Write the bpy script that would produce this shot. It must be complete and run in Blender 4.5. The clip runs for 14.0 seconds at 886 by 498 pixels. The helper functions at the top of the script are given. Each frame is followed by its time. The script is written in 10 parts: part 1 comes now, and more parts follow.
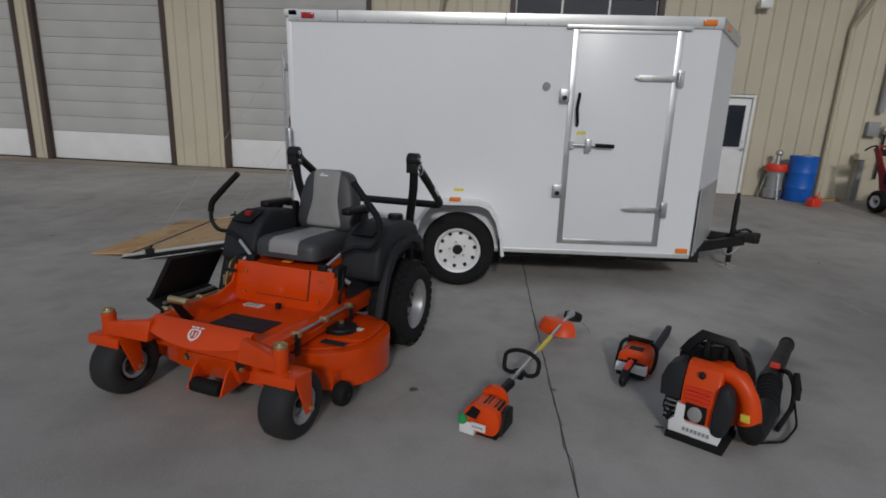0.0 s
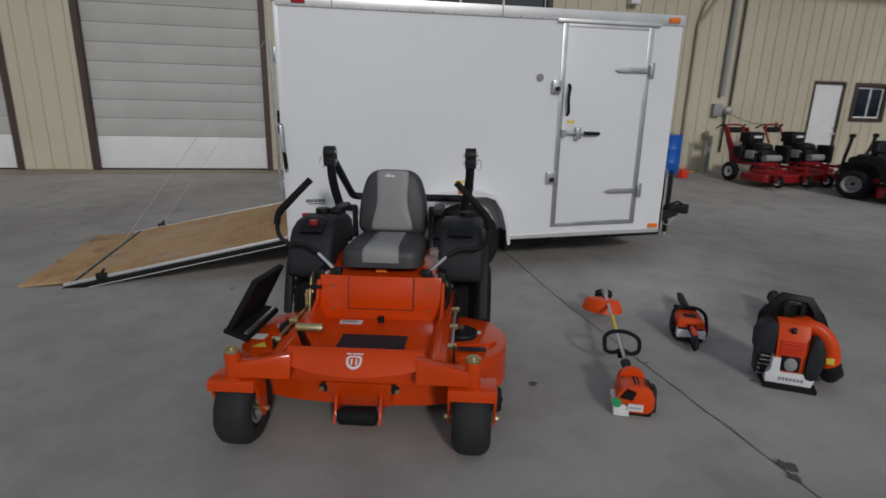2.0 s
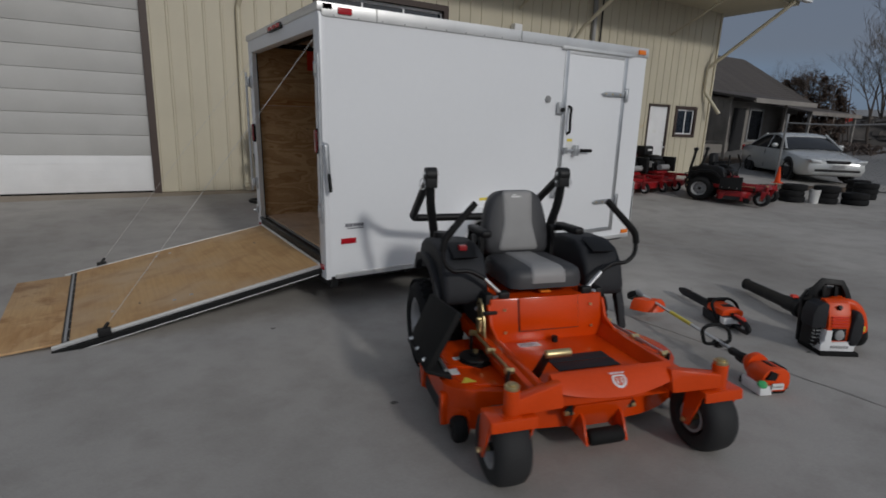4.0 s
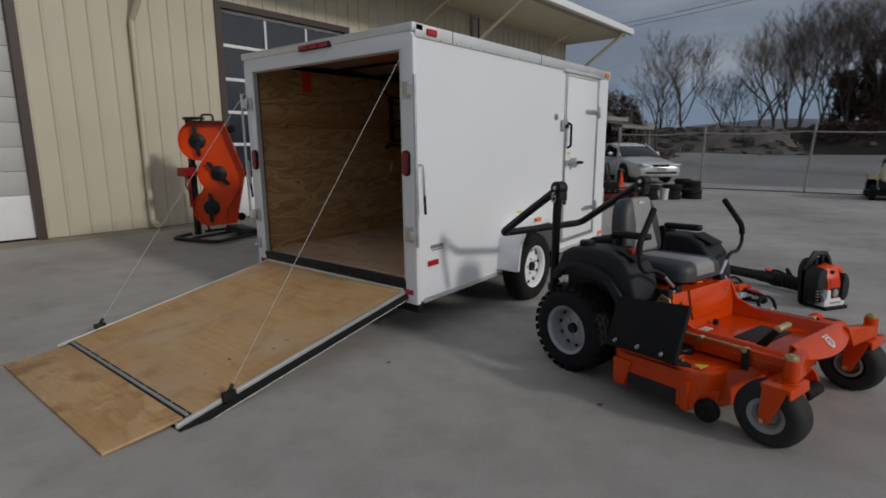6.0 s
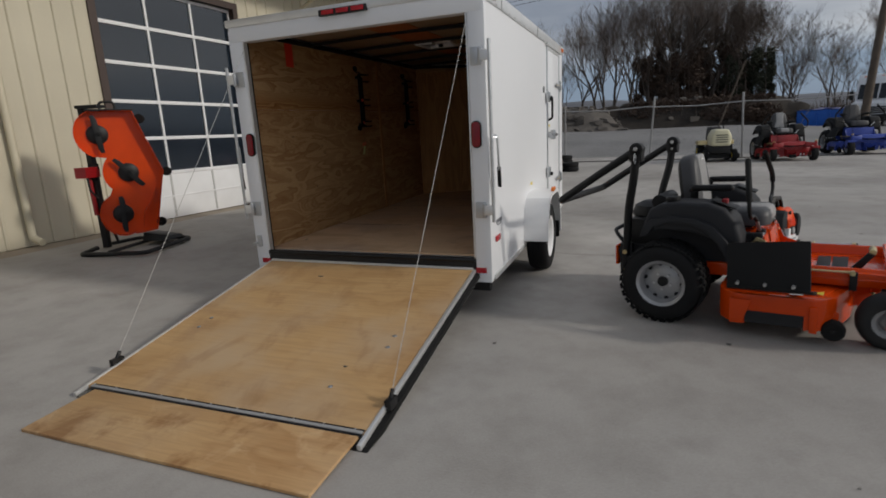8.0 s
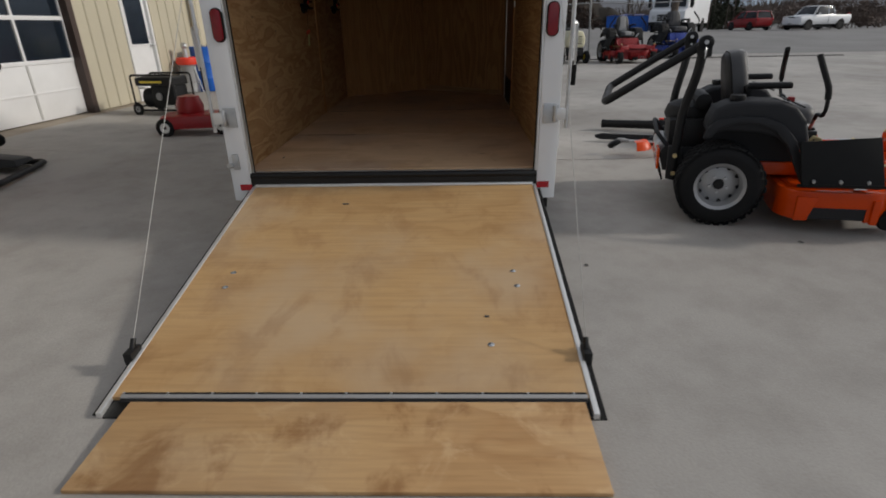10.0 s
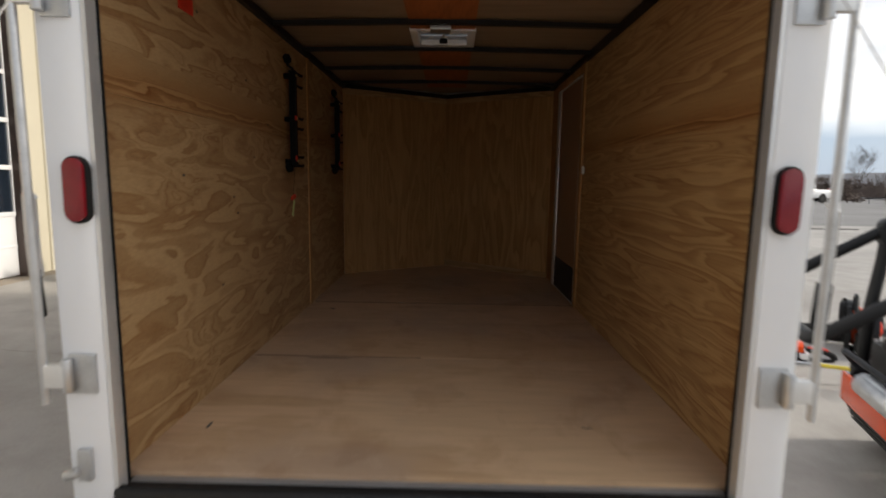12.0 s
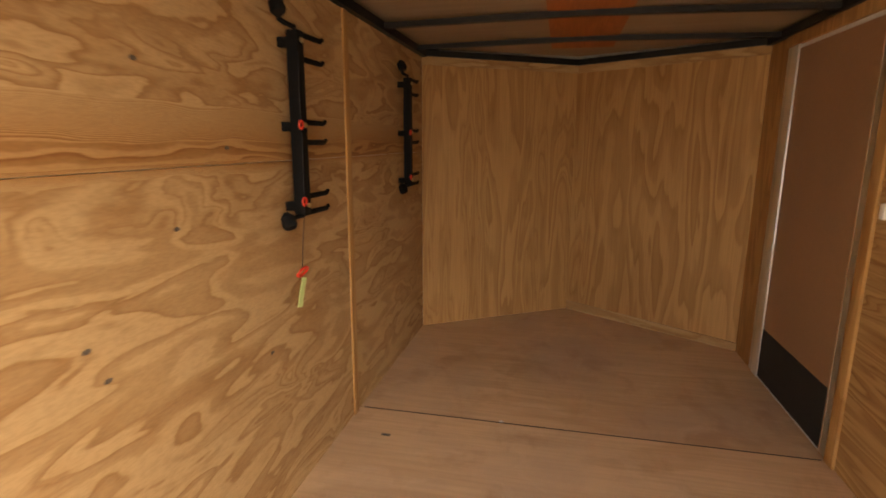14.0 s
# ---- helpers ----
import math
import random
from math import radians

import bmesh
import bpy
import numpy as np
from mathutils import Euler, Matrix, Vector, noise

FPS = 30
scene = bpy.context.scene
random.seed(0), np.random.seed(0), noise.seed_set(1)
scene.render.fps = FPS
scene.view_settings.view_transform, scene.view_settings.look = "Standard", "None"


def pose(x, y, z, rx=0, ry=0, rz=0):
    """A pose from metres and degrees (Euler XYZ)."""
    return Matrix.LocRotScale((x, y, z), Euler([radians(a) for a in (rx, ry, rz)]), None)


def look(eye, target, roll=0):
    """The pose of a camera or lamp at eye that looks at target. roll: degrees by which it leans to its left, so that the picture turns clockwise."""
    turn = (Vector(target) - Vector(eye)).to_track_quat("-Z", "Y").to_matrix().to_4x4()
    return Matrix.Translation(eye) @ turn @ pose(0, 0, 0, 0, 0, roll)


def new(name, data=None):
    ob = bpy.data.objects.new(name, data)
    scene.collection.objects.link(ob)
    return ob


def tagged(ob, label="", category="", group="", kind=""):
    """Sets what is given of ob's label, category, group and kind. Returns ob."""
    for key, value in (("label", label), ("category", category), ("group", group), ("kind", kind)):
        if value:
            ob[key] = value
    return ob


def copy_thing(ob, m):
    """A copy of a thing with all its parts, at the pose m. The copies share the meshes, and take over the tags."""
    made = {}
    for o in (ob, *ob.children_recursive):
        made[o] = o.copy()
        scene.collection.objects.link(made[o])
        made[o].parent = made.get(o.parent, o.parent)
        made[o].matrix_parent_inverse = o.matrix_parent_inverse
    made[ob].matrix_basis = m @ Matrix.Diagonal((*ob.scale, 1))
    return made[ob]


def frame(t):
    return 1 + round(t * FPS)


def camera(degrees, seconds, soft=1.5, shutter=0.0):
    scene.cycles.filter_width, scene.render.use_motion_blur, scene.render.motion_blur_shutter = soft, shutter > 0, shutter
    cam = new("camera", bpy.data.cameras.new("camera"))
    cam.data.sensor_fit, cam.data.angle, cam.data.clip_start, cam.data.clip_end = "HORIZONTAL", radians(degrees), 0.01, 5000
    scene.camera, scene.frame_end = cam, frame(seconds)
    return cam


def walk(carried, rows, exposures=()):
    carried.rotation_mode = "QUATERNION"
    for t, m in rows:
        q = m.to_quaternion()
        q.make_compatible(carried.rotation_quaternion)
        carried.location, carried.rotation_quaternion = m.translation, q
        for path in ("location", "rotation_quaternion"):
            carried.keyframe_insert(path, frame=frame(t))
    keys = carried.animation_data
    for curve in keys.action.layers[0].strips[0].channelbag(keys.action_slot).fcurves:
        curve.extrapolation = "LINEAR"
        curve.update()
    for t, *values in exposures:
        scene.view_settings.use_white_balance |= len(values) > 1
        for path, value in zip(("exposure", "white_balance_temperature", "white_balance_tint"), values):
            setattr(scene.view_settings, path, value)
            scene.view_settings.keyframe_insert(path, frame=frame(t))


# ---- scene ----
cam = camera(80.4, 14.0, soft=1.7, shutter=0.4)
PATH = [
    (0, (1.601, -4.805, 1.531), (1.514, -2.87, 1.035), 2.4),
    (0.5, (1.356, -4.727, 1.528), (1.408, -2.791, 1.027), 1.7),
    (1, (1.04, -4.725, 1.54), (1.185, -2.8, 1.017), 2.9),
    (1.5, (0.619, -4.745, 1.57), (0.894, -2.837, 1.039), 1.3),
    (2, (0.205, -4.627, 1.544), (0.674, -2.756, 1.015), 1.5),
    (2.5, (-0.225, -4.502, 1.537), (0.431, -2.687, 1.013), 1.6),
    (3, (-0.63, -4.322, 1.528), (0.192, -2.573, 1.012), 1.6),
    (3.5, (-1.029, -4.111, 1.531), (-0.082, -2.418, 1.046), 2.6),
    (4, (-1.463, -3.894, 1.536), (-0.399, -2.265, 1.073), 2.1),
    (4.2, (-1.65, -3.758, 1.499), (-0.557, -2.146, 1.041), 2.5),
    (6.3, (-3.145, -2.385, 1.486), (-1.542, -1.251, 1.111), -0.5),
    (6.5, (-3.23, -2.24, 1.463), (-1.593, -1.154, 1.089), -0.6),
    (7, (-3.438, -1.836, 1.444), (-1.712, -0.901, 1.062), 0.1),
    (7.5, (-3.628, -1.452, 1.429), (-1.82, -0.695, 1.029), 0.0),
    (8, (-3.692, -1.03, 1.391), (-1.87, -0.328, 0.962), -2.8),
    (8.5, (-3.729, -0.631, 1.356), (-1.849, -0.146, 0.878), -1.9),
    (8.7, (-3.752, -0.443, 1.377), (-1.863, -0.024, 0.871), -1.9),
    (10.8, (-2.783, 0.958, 1.317), (-0.957, 0.852, 0.508), -0.5),
    (11, (-2.581, 0.977, 1.31), (-0.699, 0.825, 0.649), -0.5),
    (11.5, (-2.083, 1.004, 1.324), (-0.131, 0.854, 0.913), -2.0),
    (12, (-1.52, 1.001, 1.401), (0.465, 1.03, 1.163), 0.9),
    (12.5, (-0.982, 1.065, 1.58), (0.996, 1.175, 1.306), 0.9),
    (13, (-0.547, 1.017, 1.668), (1.392, 1.435, 1.408), 0.9),
    (13.5, (-0.156, 1.124, 1.737), (1.774, 1.551, 1.43), 1.6),
    (14, (0.206, 1.156, 1.73), (2.124, 1.582, 1.358), 0.4),
]
EXPOSURES = [(0, -0.60, 6050, 10), (4.2, -0.54, 6080, 10), (6.3, -0.32, 6250, 10), (7, -0.20, 6300, 10), (8.0, -0.02, 6450, 10), (8.7, 0.10, 6500, 10), (11, 0.26, 6500, 10), (11.5, 0.58, 6550, 10),
             (12, 1.08, 6800, 10), (12.5, 2.54, 7400, 10), (13, 3.44, 7000, 11), (13.5, 3.66, 7250, 12), (14, 3.83, 8900, 14)]
walk(cam, [(t, look(eye, aim, lean)) for t, eye, aim, lean in PATH], EXPOSURES)

# ---- light ----
SUN_FROM = Vector((0.02, -0.90, 0.43)).normalized()
world = bpy.data.worlds.new("sky")
scene.world = world
world.use_nodes = True
wn, wl = world.node_tree.nodes, world.node_tree.links
sky = wn.new("ShaderNodeTexSky")
sky.sky_type, sky.sun_disc = "NISHITA", False
sky.sun_elevation, sky.sun_rotation = radians(28), radians(170)
sky.air_density, sky.dust_density = 1.0, 2.0
w_co = wn.new("ShaderNodeTexCoord")
w_map = wn.new("ShaderNodeMapping")
w_map.inputs["Scale"].default_value = (1.0, 1.0, 5.0)
w_noise = wn.new("ShaderNodeTexNoise")
w_noise.inputs["Scale"].default_value, w_noise.inputs["Detail"].default_value = 1.8, 6.0
w_xyz = wn.new("ShaderNodeSeparateXYZ")
w_low = wn.new("ShaderNodeMath")
w_low.operation, w_low.inputs[1].default_value = "MULTIPLY_ADD", 0.07
w_band = wn.new("ShaderNodeValToRGB")
w_band.color_ramp.elements[0].position, w_band.color_ramp.elements[1].position = 0.125, 0.165
w_side = wn.new("ShaderNodeMath")
w_side.operation, w_side.inputs[1].default_value = "MULTIPLY_ADD", -0.38
w_cloud = wn.new("ShaderNodeValToRGB")
w_cloud.color_ramp.elements[0].position, w_cloud.color_ramp.elements[1].position = 0.34, 0.86
w_cloud.color_ramp.elements[0].color, w_cloud.color_ramp.elements[1].color = (0.30, 0.34, 0.415, 1), (0.97, 0.98, 1.0, 1)
w_gain = wn.new("ShaderNodeVectorMath")
w_gain.operation = "SCALE"
w_gain.inputs["Scale"].default_value = 9.6
w_mix, w_all = wn.new("ShaderNodeMix"), wn.new("ShaderNodeMix")
w_mix.data_type = w_all.data_type = "RGBA"
w_mix.inputs["A"].default_value = (2.9, 3.8, 5.1, 1)
w_all.inputs["Factor"].default_value = 0.85
wl.new(w_co.outputs["Generated"], w_map.inputs["Vector"])
wl.new(w_co.outputs["Generated"], w_xyz.inputs["Vector"])
wl.new(w_map.outputs["Vector"], w_noise.inputs["Vector"])
wl.new(w_noise.outputs["Fac"], w_low.inputs[0])
wl.new(w_xyz.outputs["Z"], w_low.inputs[2])
wl.new(w_low.outputs[0], w_band.inputs["Fac"])
wl.new(w_xyz.outputs["Y"], w_side.inputs[0])
wl.new(w_noise.outputs["Fac"], w_side.inputs[2])
wl.new(w_side.outputs[0], w_cloud.inputs["Fac"])
wl.new(w_cloud.outputs["Color"], w_gain.inputs[0])
wl.new(w_band.outputs["Color"], w_mix.inputs["Factor"])
wl.new(w_gain.outputs["Vector"], w_mix.inputs["B"])
wl.new(sky.outputs["Color"], w_all.inputs["A"])
wl.new(w_mix.outputs["Result"], w_all.inputs["B"])
wl.new(w_all.outputs["Result"], wn["Background"].inputs["Color"])
wn["Background"].inputs["Strength"].default_value = 0.075

sun_data = bpy.data.lights.new("sun", "SUN")
sun_data.energy, sun_data.angle, sun_data.color = 1.5, radians(5), (1.0, 0.94, 0.85)
sun = new("sun", sun_data)
sun.matrix_world = look(SUN_FROM * 60, (0, 0, 0))


# ---- materials ----
def material(name, color, rough=0.5, metal=0.0, vary=0.12, scale=3.0, fine=60.0, bump=0.15, grain=0.004, coat=0.0, spread=0.0, spec=0.5):
    """A painted, moulded or mineral surface: large stains and fine grain in colour, roughness and relief."""
    m = bpy.data.materials.new(name)
    m.use_nodes = True
    n, l = m.node_tree.nodes, m.node_tree.links
    b = n["Principled BSDF"]
    co = n.new("ShaderNodeTexCoord")
    big, small = n.new("ShaderNodeTexNoise"), n.new("ShaderNodeTexNoise")
    big.inputs["Scale"].default_value, big.inputs["Detail"].default_value = scale, 6
    small.inputs["Scale"].default_value, small.inputs["Detail"].default_value = fine, 4
    for t in (big, small):
        l.new(co.outputs["Object"], t.inputs["Vector"])
    add = n.new("ShaderNodeMath")
    add.operation = "MULTIPLY_ADD"
    add.inputs[1].default_value = 0.35
    l.new(small.outputs["Fac"], add.inputs[0])
    l.new(big.outputs["Fac"], add.inputs[2])
    ramp = n.new("ShaderNodeValToRGB")
    ramp.color_ramp.elements[0].position, ramp.color_ramp.elements[1].position = 0.42, 0.95
    ramp.color_ramp.elements[0].color = (*[c * (1 - vary) for c in color], 1)
    ramp.color_ramp.elements[1].color = (*[min(1, c * (1 + vary)) for c in color], 1)
    l.new(add.outputs[0], ramp.inputs["Fac"])
    out = ramp.outputs["Color"]
    if spread:
        info, hsv, mul = n.new("ShaderNodeObjectInfo"), n.new("ShaderNodeHueSaturation"), n.new("ShaderNodeMapRange")
        mul.inputs["To Min"].default_value, mul.inputs["To Max"].default_value = 1 - spread, 1 + spread
        l.new(info.outputs["Random"], mul.inputs["Value"])
        l.new(mul.outputs["Result"], hsv.inputs["Value"])
        l.new(out, hsv.inputs["Color"])
        out = hsv.outputs["Color"]
    l.new(out, b.inputs["Base Color"])
    rr = n.new("ShaderNodeMapRange")
    rr.inputs["To Min"].default_value, rr.inputs["To Max"].default_value = max(0.03, rough - 0.1), min(1, rough + 0.12)
    l.new(big.outputs["Fac"], rr.inputs["Value"])
    l.new(rr.outputs["Result"], b.inputs["Roughness"])
    b.inputs["Metallic"].default_value = metal
    b.inputs["Coat Weight"].default_value = coat
    b.inputs["Specular IOR Level"].default_value = spec
    if bump:
        bp = n.new("ShaderNodeBump")
        bp.inputs["Strength"].default_value, bp.inputs["Distance"].default_value = bump, grain
        l.new(small.outputs["Fac"], bp.inputs["Height"])
        l.new(bp.outputs["Normal"], b.inputs["Normal"])
    return m


def plywood(name, light, dark, stretch, bands=7.0, worn=0.0, rough=0.6, figure=1.0, fibre=0.28, tilt=(0, 0, 0), bent=0.6, edge=None, grey=(0.75, 0.72, 0.78), mottle=0.0):
    """Rotary-cut fir veneer: growth rings show as contour lines of a stretched, warped field, each one soft on one side and sharp on the other;
    fine fibres and pores run along the grain, worn places go grey. edge = (from, to): height at which the rings pack into dense straight lines."""
    m = bpy.data.materials.new(name)
    m.use_nodes = True
    n, l = m.node_tree.nodes, m.node_tree.links
    b = n["Principled BSDF"]

    def node(kind, **given):
        q = n.new("ShaderNode" + kind)
        for k, v in given.items():
            q.inputs[k].default_value = v
        return q

    def maths(how, a, c):
        q = n.new("ShaderNodeMath")
        q.operation = how
        for i, v in enumerate((a, c)):
            if isinstance(v, (int, float)):
                q.inputs[i].default_value = v
            else:
                l.new(v, q.inputs[i])
        return q.outputs[0]

    def span(value, lo, hi, to0, to1):
        q = node("MapRange", **{"From Min": lo, "From Max": hi, "To Min": to0, "To Max": to1})
        q.interpolation_type = "SMOOTHSTEP"
        l.new(value, q.inputs["Value"])
        return q.outputs["Result"]

    def mixed(a, c, how="MIX", factor=None):
        q = n.new("ShaderNodeMix")
        q.data_type, q.blend_type = "RGBA", how
        for key, v in (("A", a), ("B", c), ("Factor", factor)):
            if isinstance(v, tuple):
                q.inputs[key].default_value = (*v, 1)
            elif isinstance(v, (int, float)):
                q.inputs[key].default_value = v
            elif v is not None:
                l.new(v, q.inputs[key])
        return q.outputs["Result"]

    co, info = n.new("ShaderNodeTexCoord"), n.new("ShaderNodeObjectInfo")
    shift = n.new("ShaderNodeVectorMath")
    shift.operation = "SCALE"
    shift.inputs[0].default_value = (1.0, 0.7, 0.4)
    l.new(maths("MULTIPLY", info.outputs["Random"], 37.0), shift.inputs["Scale"])

    def noise(scales, detail, distortion=0.0, roughness=0.5):
        mp = n.new("ShaderNodeMapping")
        mp.inputs["Scale"].default_value = scales
        l.new(co.outputs["Object"], mp.inputs["Vector"])
        l.new(shift.outputs["Vector"], mp.inputs["Location"])
        q = node("TexNoise", Scale=1.0, Detail=detail, Distortion=distortion, Roughness=roughness)
        l.new(mp.outputs["Vector"], q.inputs["Vector"])
        return q.outputs["Fac"]

    wide = noise([k * 0.55 for k in stretch], 1.0)
    fig = noise(stretch, 2.2, bent, 0.42)
    wobble = noise([k * 5.0 for k in stretch], 2.0)
    fib = noise([k * 22.0 if k > 1.5 * min(stretch) else k * 4.0 for k in stretch], 4.0)
    dirt = noise((1.4, 1.4, 1.4), 5.0)
    slope = n.new("ShaderNodeVectorMath")
    slope.operation, slope.inputs[1].default_value = "DOT_PRODUCT", tilt
    l.new(co.outputs["Object"], slope.inputs[0])
    level = maths("ADD", maths("ADD", fig, maths("MULTIPLY", wobble, 0.075)), slope.outputs["Value"])
    near_edge = None
    if edge:
        xyz = n.new("ShaderNodeSeparateXYZ")
        l.new(co.outputs["Object"], xyz.inputs["Vector"])
        rise = maths("ADD", xyz.outputs["Z"], maths("MULTIPLY", fig, 0.06))
        near_edge = maths("MULTIPLY", span(rise, edge[0] - 0.012, edge[0] + 0.012, 0.0, 1.0), span(rise, edge[1] - 0.05, edge[1] + 0.05, 1.0, 0.0))
        level = maths("ADD", level, maths("MULTIPLY", maths("MULTIPLY", near_edge, xyz.outputs["Z"]), 5.5))

    def rings(times, stops):
        q = n.new("ShaderNodeValToRGB")
        e = q.color_ramp.elements
        e[0].position, e[0].color = 0.0, (0.25, 0.25, 0.25, 1)
        e[1].position, e[1].color = 1.0, (0.25, 0.25, 0.25, 1)
        for pos, k in stops:
            e.new(pos).color = (k, k, k, 1)
        l.new(maths("FRACT", maths("MULTIPLY", level, times), 0.0), q.inputs["Fac"])
        return q.outputs["Color"]

    broad = rings(bands, ((0.08, 0.0), (0.36, 0.06), (0.50, 0.55), (0.78, 0.70), (0.92, 1.0), (0.97, 0.8)))
    fine = rings(bands * 2.6, ((0.12, 0.05), (0.50, 0.15), (0.80, 0.60), (0.92, 0.85)))
    both = mixed(broad, fine, "MIX", span(wide, 0.46, 0.60, 0.0, 0.65))
    strength = span(wide, 0.30, 0.62, 0.55 * figure, figure)
    if near_edge is not None:
        strength = maths("MAXIMUM", strength, maths("MULTIPLY", near_edge, 1.0))
    tone = mixed(light, dark, "MIX", maths("MULTIPLY", both, strength))
    if near_edge is not None:
        tone = mixed(tone, (0.86, 0.74, 0.62), "MULTIPLY", near_edge)
    tone = mixed(tone, mixed((0.66, 0.60, 0.55), (1.08, 1.06, 1.04), "MIX", span(fib, 0.32, 0.64, 0.0, 1.0)), "MULTIPLY", fibre)
    tone = mixed(tone, (0.84, 0.78, 0.74), "MULTIPLY", span(noise((0.8, 0.8, 0.8), 3.0), 0.45, 0.68, 0.0, 0.7))
    tone = mixed(tone, tuple(a * k for a, k in zip(light, grey)), "MIX", span(dirt, 0.40, 0.68, 0.0, worn))
    if mottle:
        blot, scuff = noise((3.2, 4.4, 3.2), 5.0, 0.4, 0.6), noise((7.0, 5.0, 7.0), 6.0, 0.8, 0.65)
        tone = mixed(tone, (0.60, 0.49, 0.40), "MULTIPLY", span(blot, 0.50, 0.68, 0.0, mottle))
        tone = mixed(tone, tuple(min(1.0, a * k) for a, k in zip(light, (1.12, 1.2, 1.4))), "MIX", span(scuff, 0.52, 0.70, 0.0, 0.65 * mottle))
    l.new(tone, b.inputs["Base Color"])
    b.inputs["Roughness"].default_value = rough
    b.inputs["Specular IOR Level"].default_value = 0.3
    bp = node("Bump", Strength=0.25, Distance=0.002)
    l.new(fib, bp.inputs["Height"])
    l.new(bp.outputs["Normal"], b.inputs["Normal"])
    return m


def concrete(name, color):
    """Broom-finished paving: wide stains, dark spots and fine grit."""
    m = material(name, color, 0.82, 0, 0.2, 0.45, 90, 0.35, 0.004)
    n, l = m.node_tree.nodes, m.node_tree.links
    b = n["Principled BSDF"]
    src = b.inputs["Base Color"].links[0].from_socket
    co = n.new("ShaderNodeTexCoord")
    sp, st = n.new("ShaderNodeTexNoise"), n.new("ShaderNodeTexNoise")
    sp.inputs["Scale"].default_value, sp.inputs["Detail"].default_value = 1.9, 3
    st.inputs["Scale"].default_value, st.inputs["Detail"].default_value = 0.28, 8
    mix, mix2, mix3 = n.new("ShaderNodeMix"), n.new("ShaderNodeMix"), n.new("ShaderNodeMix")
    mo = n.new("ShaderNodeTexNoise")
    mo.inputs["Scale"].default_value, mo.inputs["Detail"].default_value, mo.inputs["Roughness"].default_value = 2.6, 9, 0.65
    for q, tex, lo, hi, k in ((mix, sp, 0.62, 0.76, 0.45), (mix2, st, 0.40, 0.72, 0.75), (mix3, mo, 0.44, 0.66, 0.42)):
        q.data_type, q.blend_type = "RGBA", "MULTIPLY"
        q.inputs["B"].default_value = (0.62, 0.6, 0.58, 1)
        r = n.new("ShaderNodeMapRange")
        r.inputs["From Min"].default_value, r.inputs["From Max"].default_value, r.inputs["To Max"].default_value = lo, hi, k
        l.new(co.outputs["Object"], tex.inputs["Vector"])
        l.new(tex.outputs["Fac"], r.inputs["Value"])
        l.new(r.outputs["Result"], q.inputs["Factor"])
    l.new(src, mix.inputs["A"])
    l.new(mix.outputs["Result"], mix2.inputs["A"])
    l.new(mix2.outputs["Result"], mix3.inputs["A"])
    l.new(mix3.outputs["Result"], b.inputs["Base Color"])
    return m


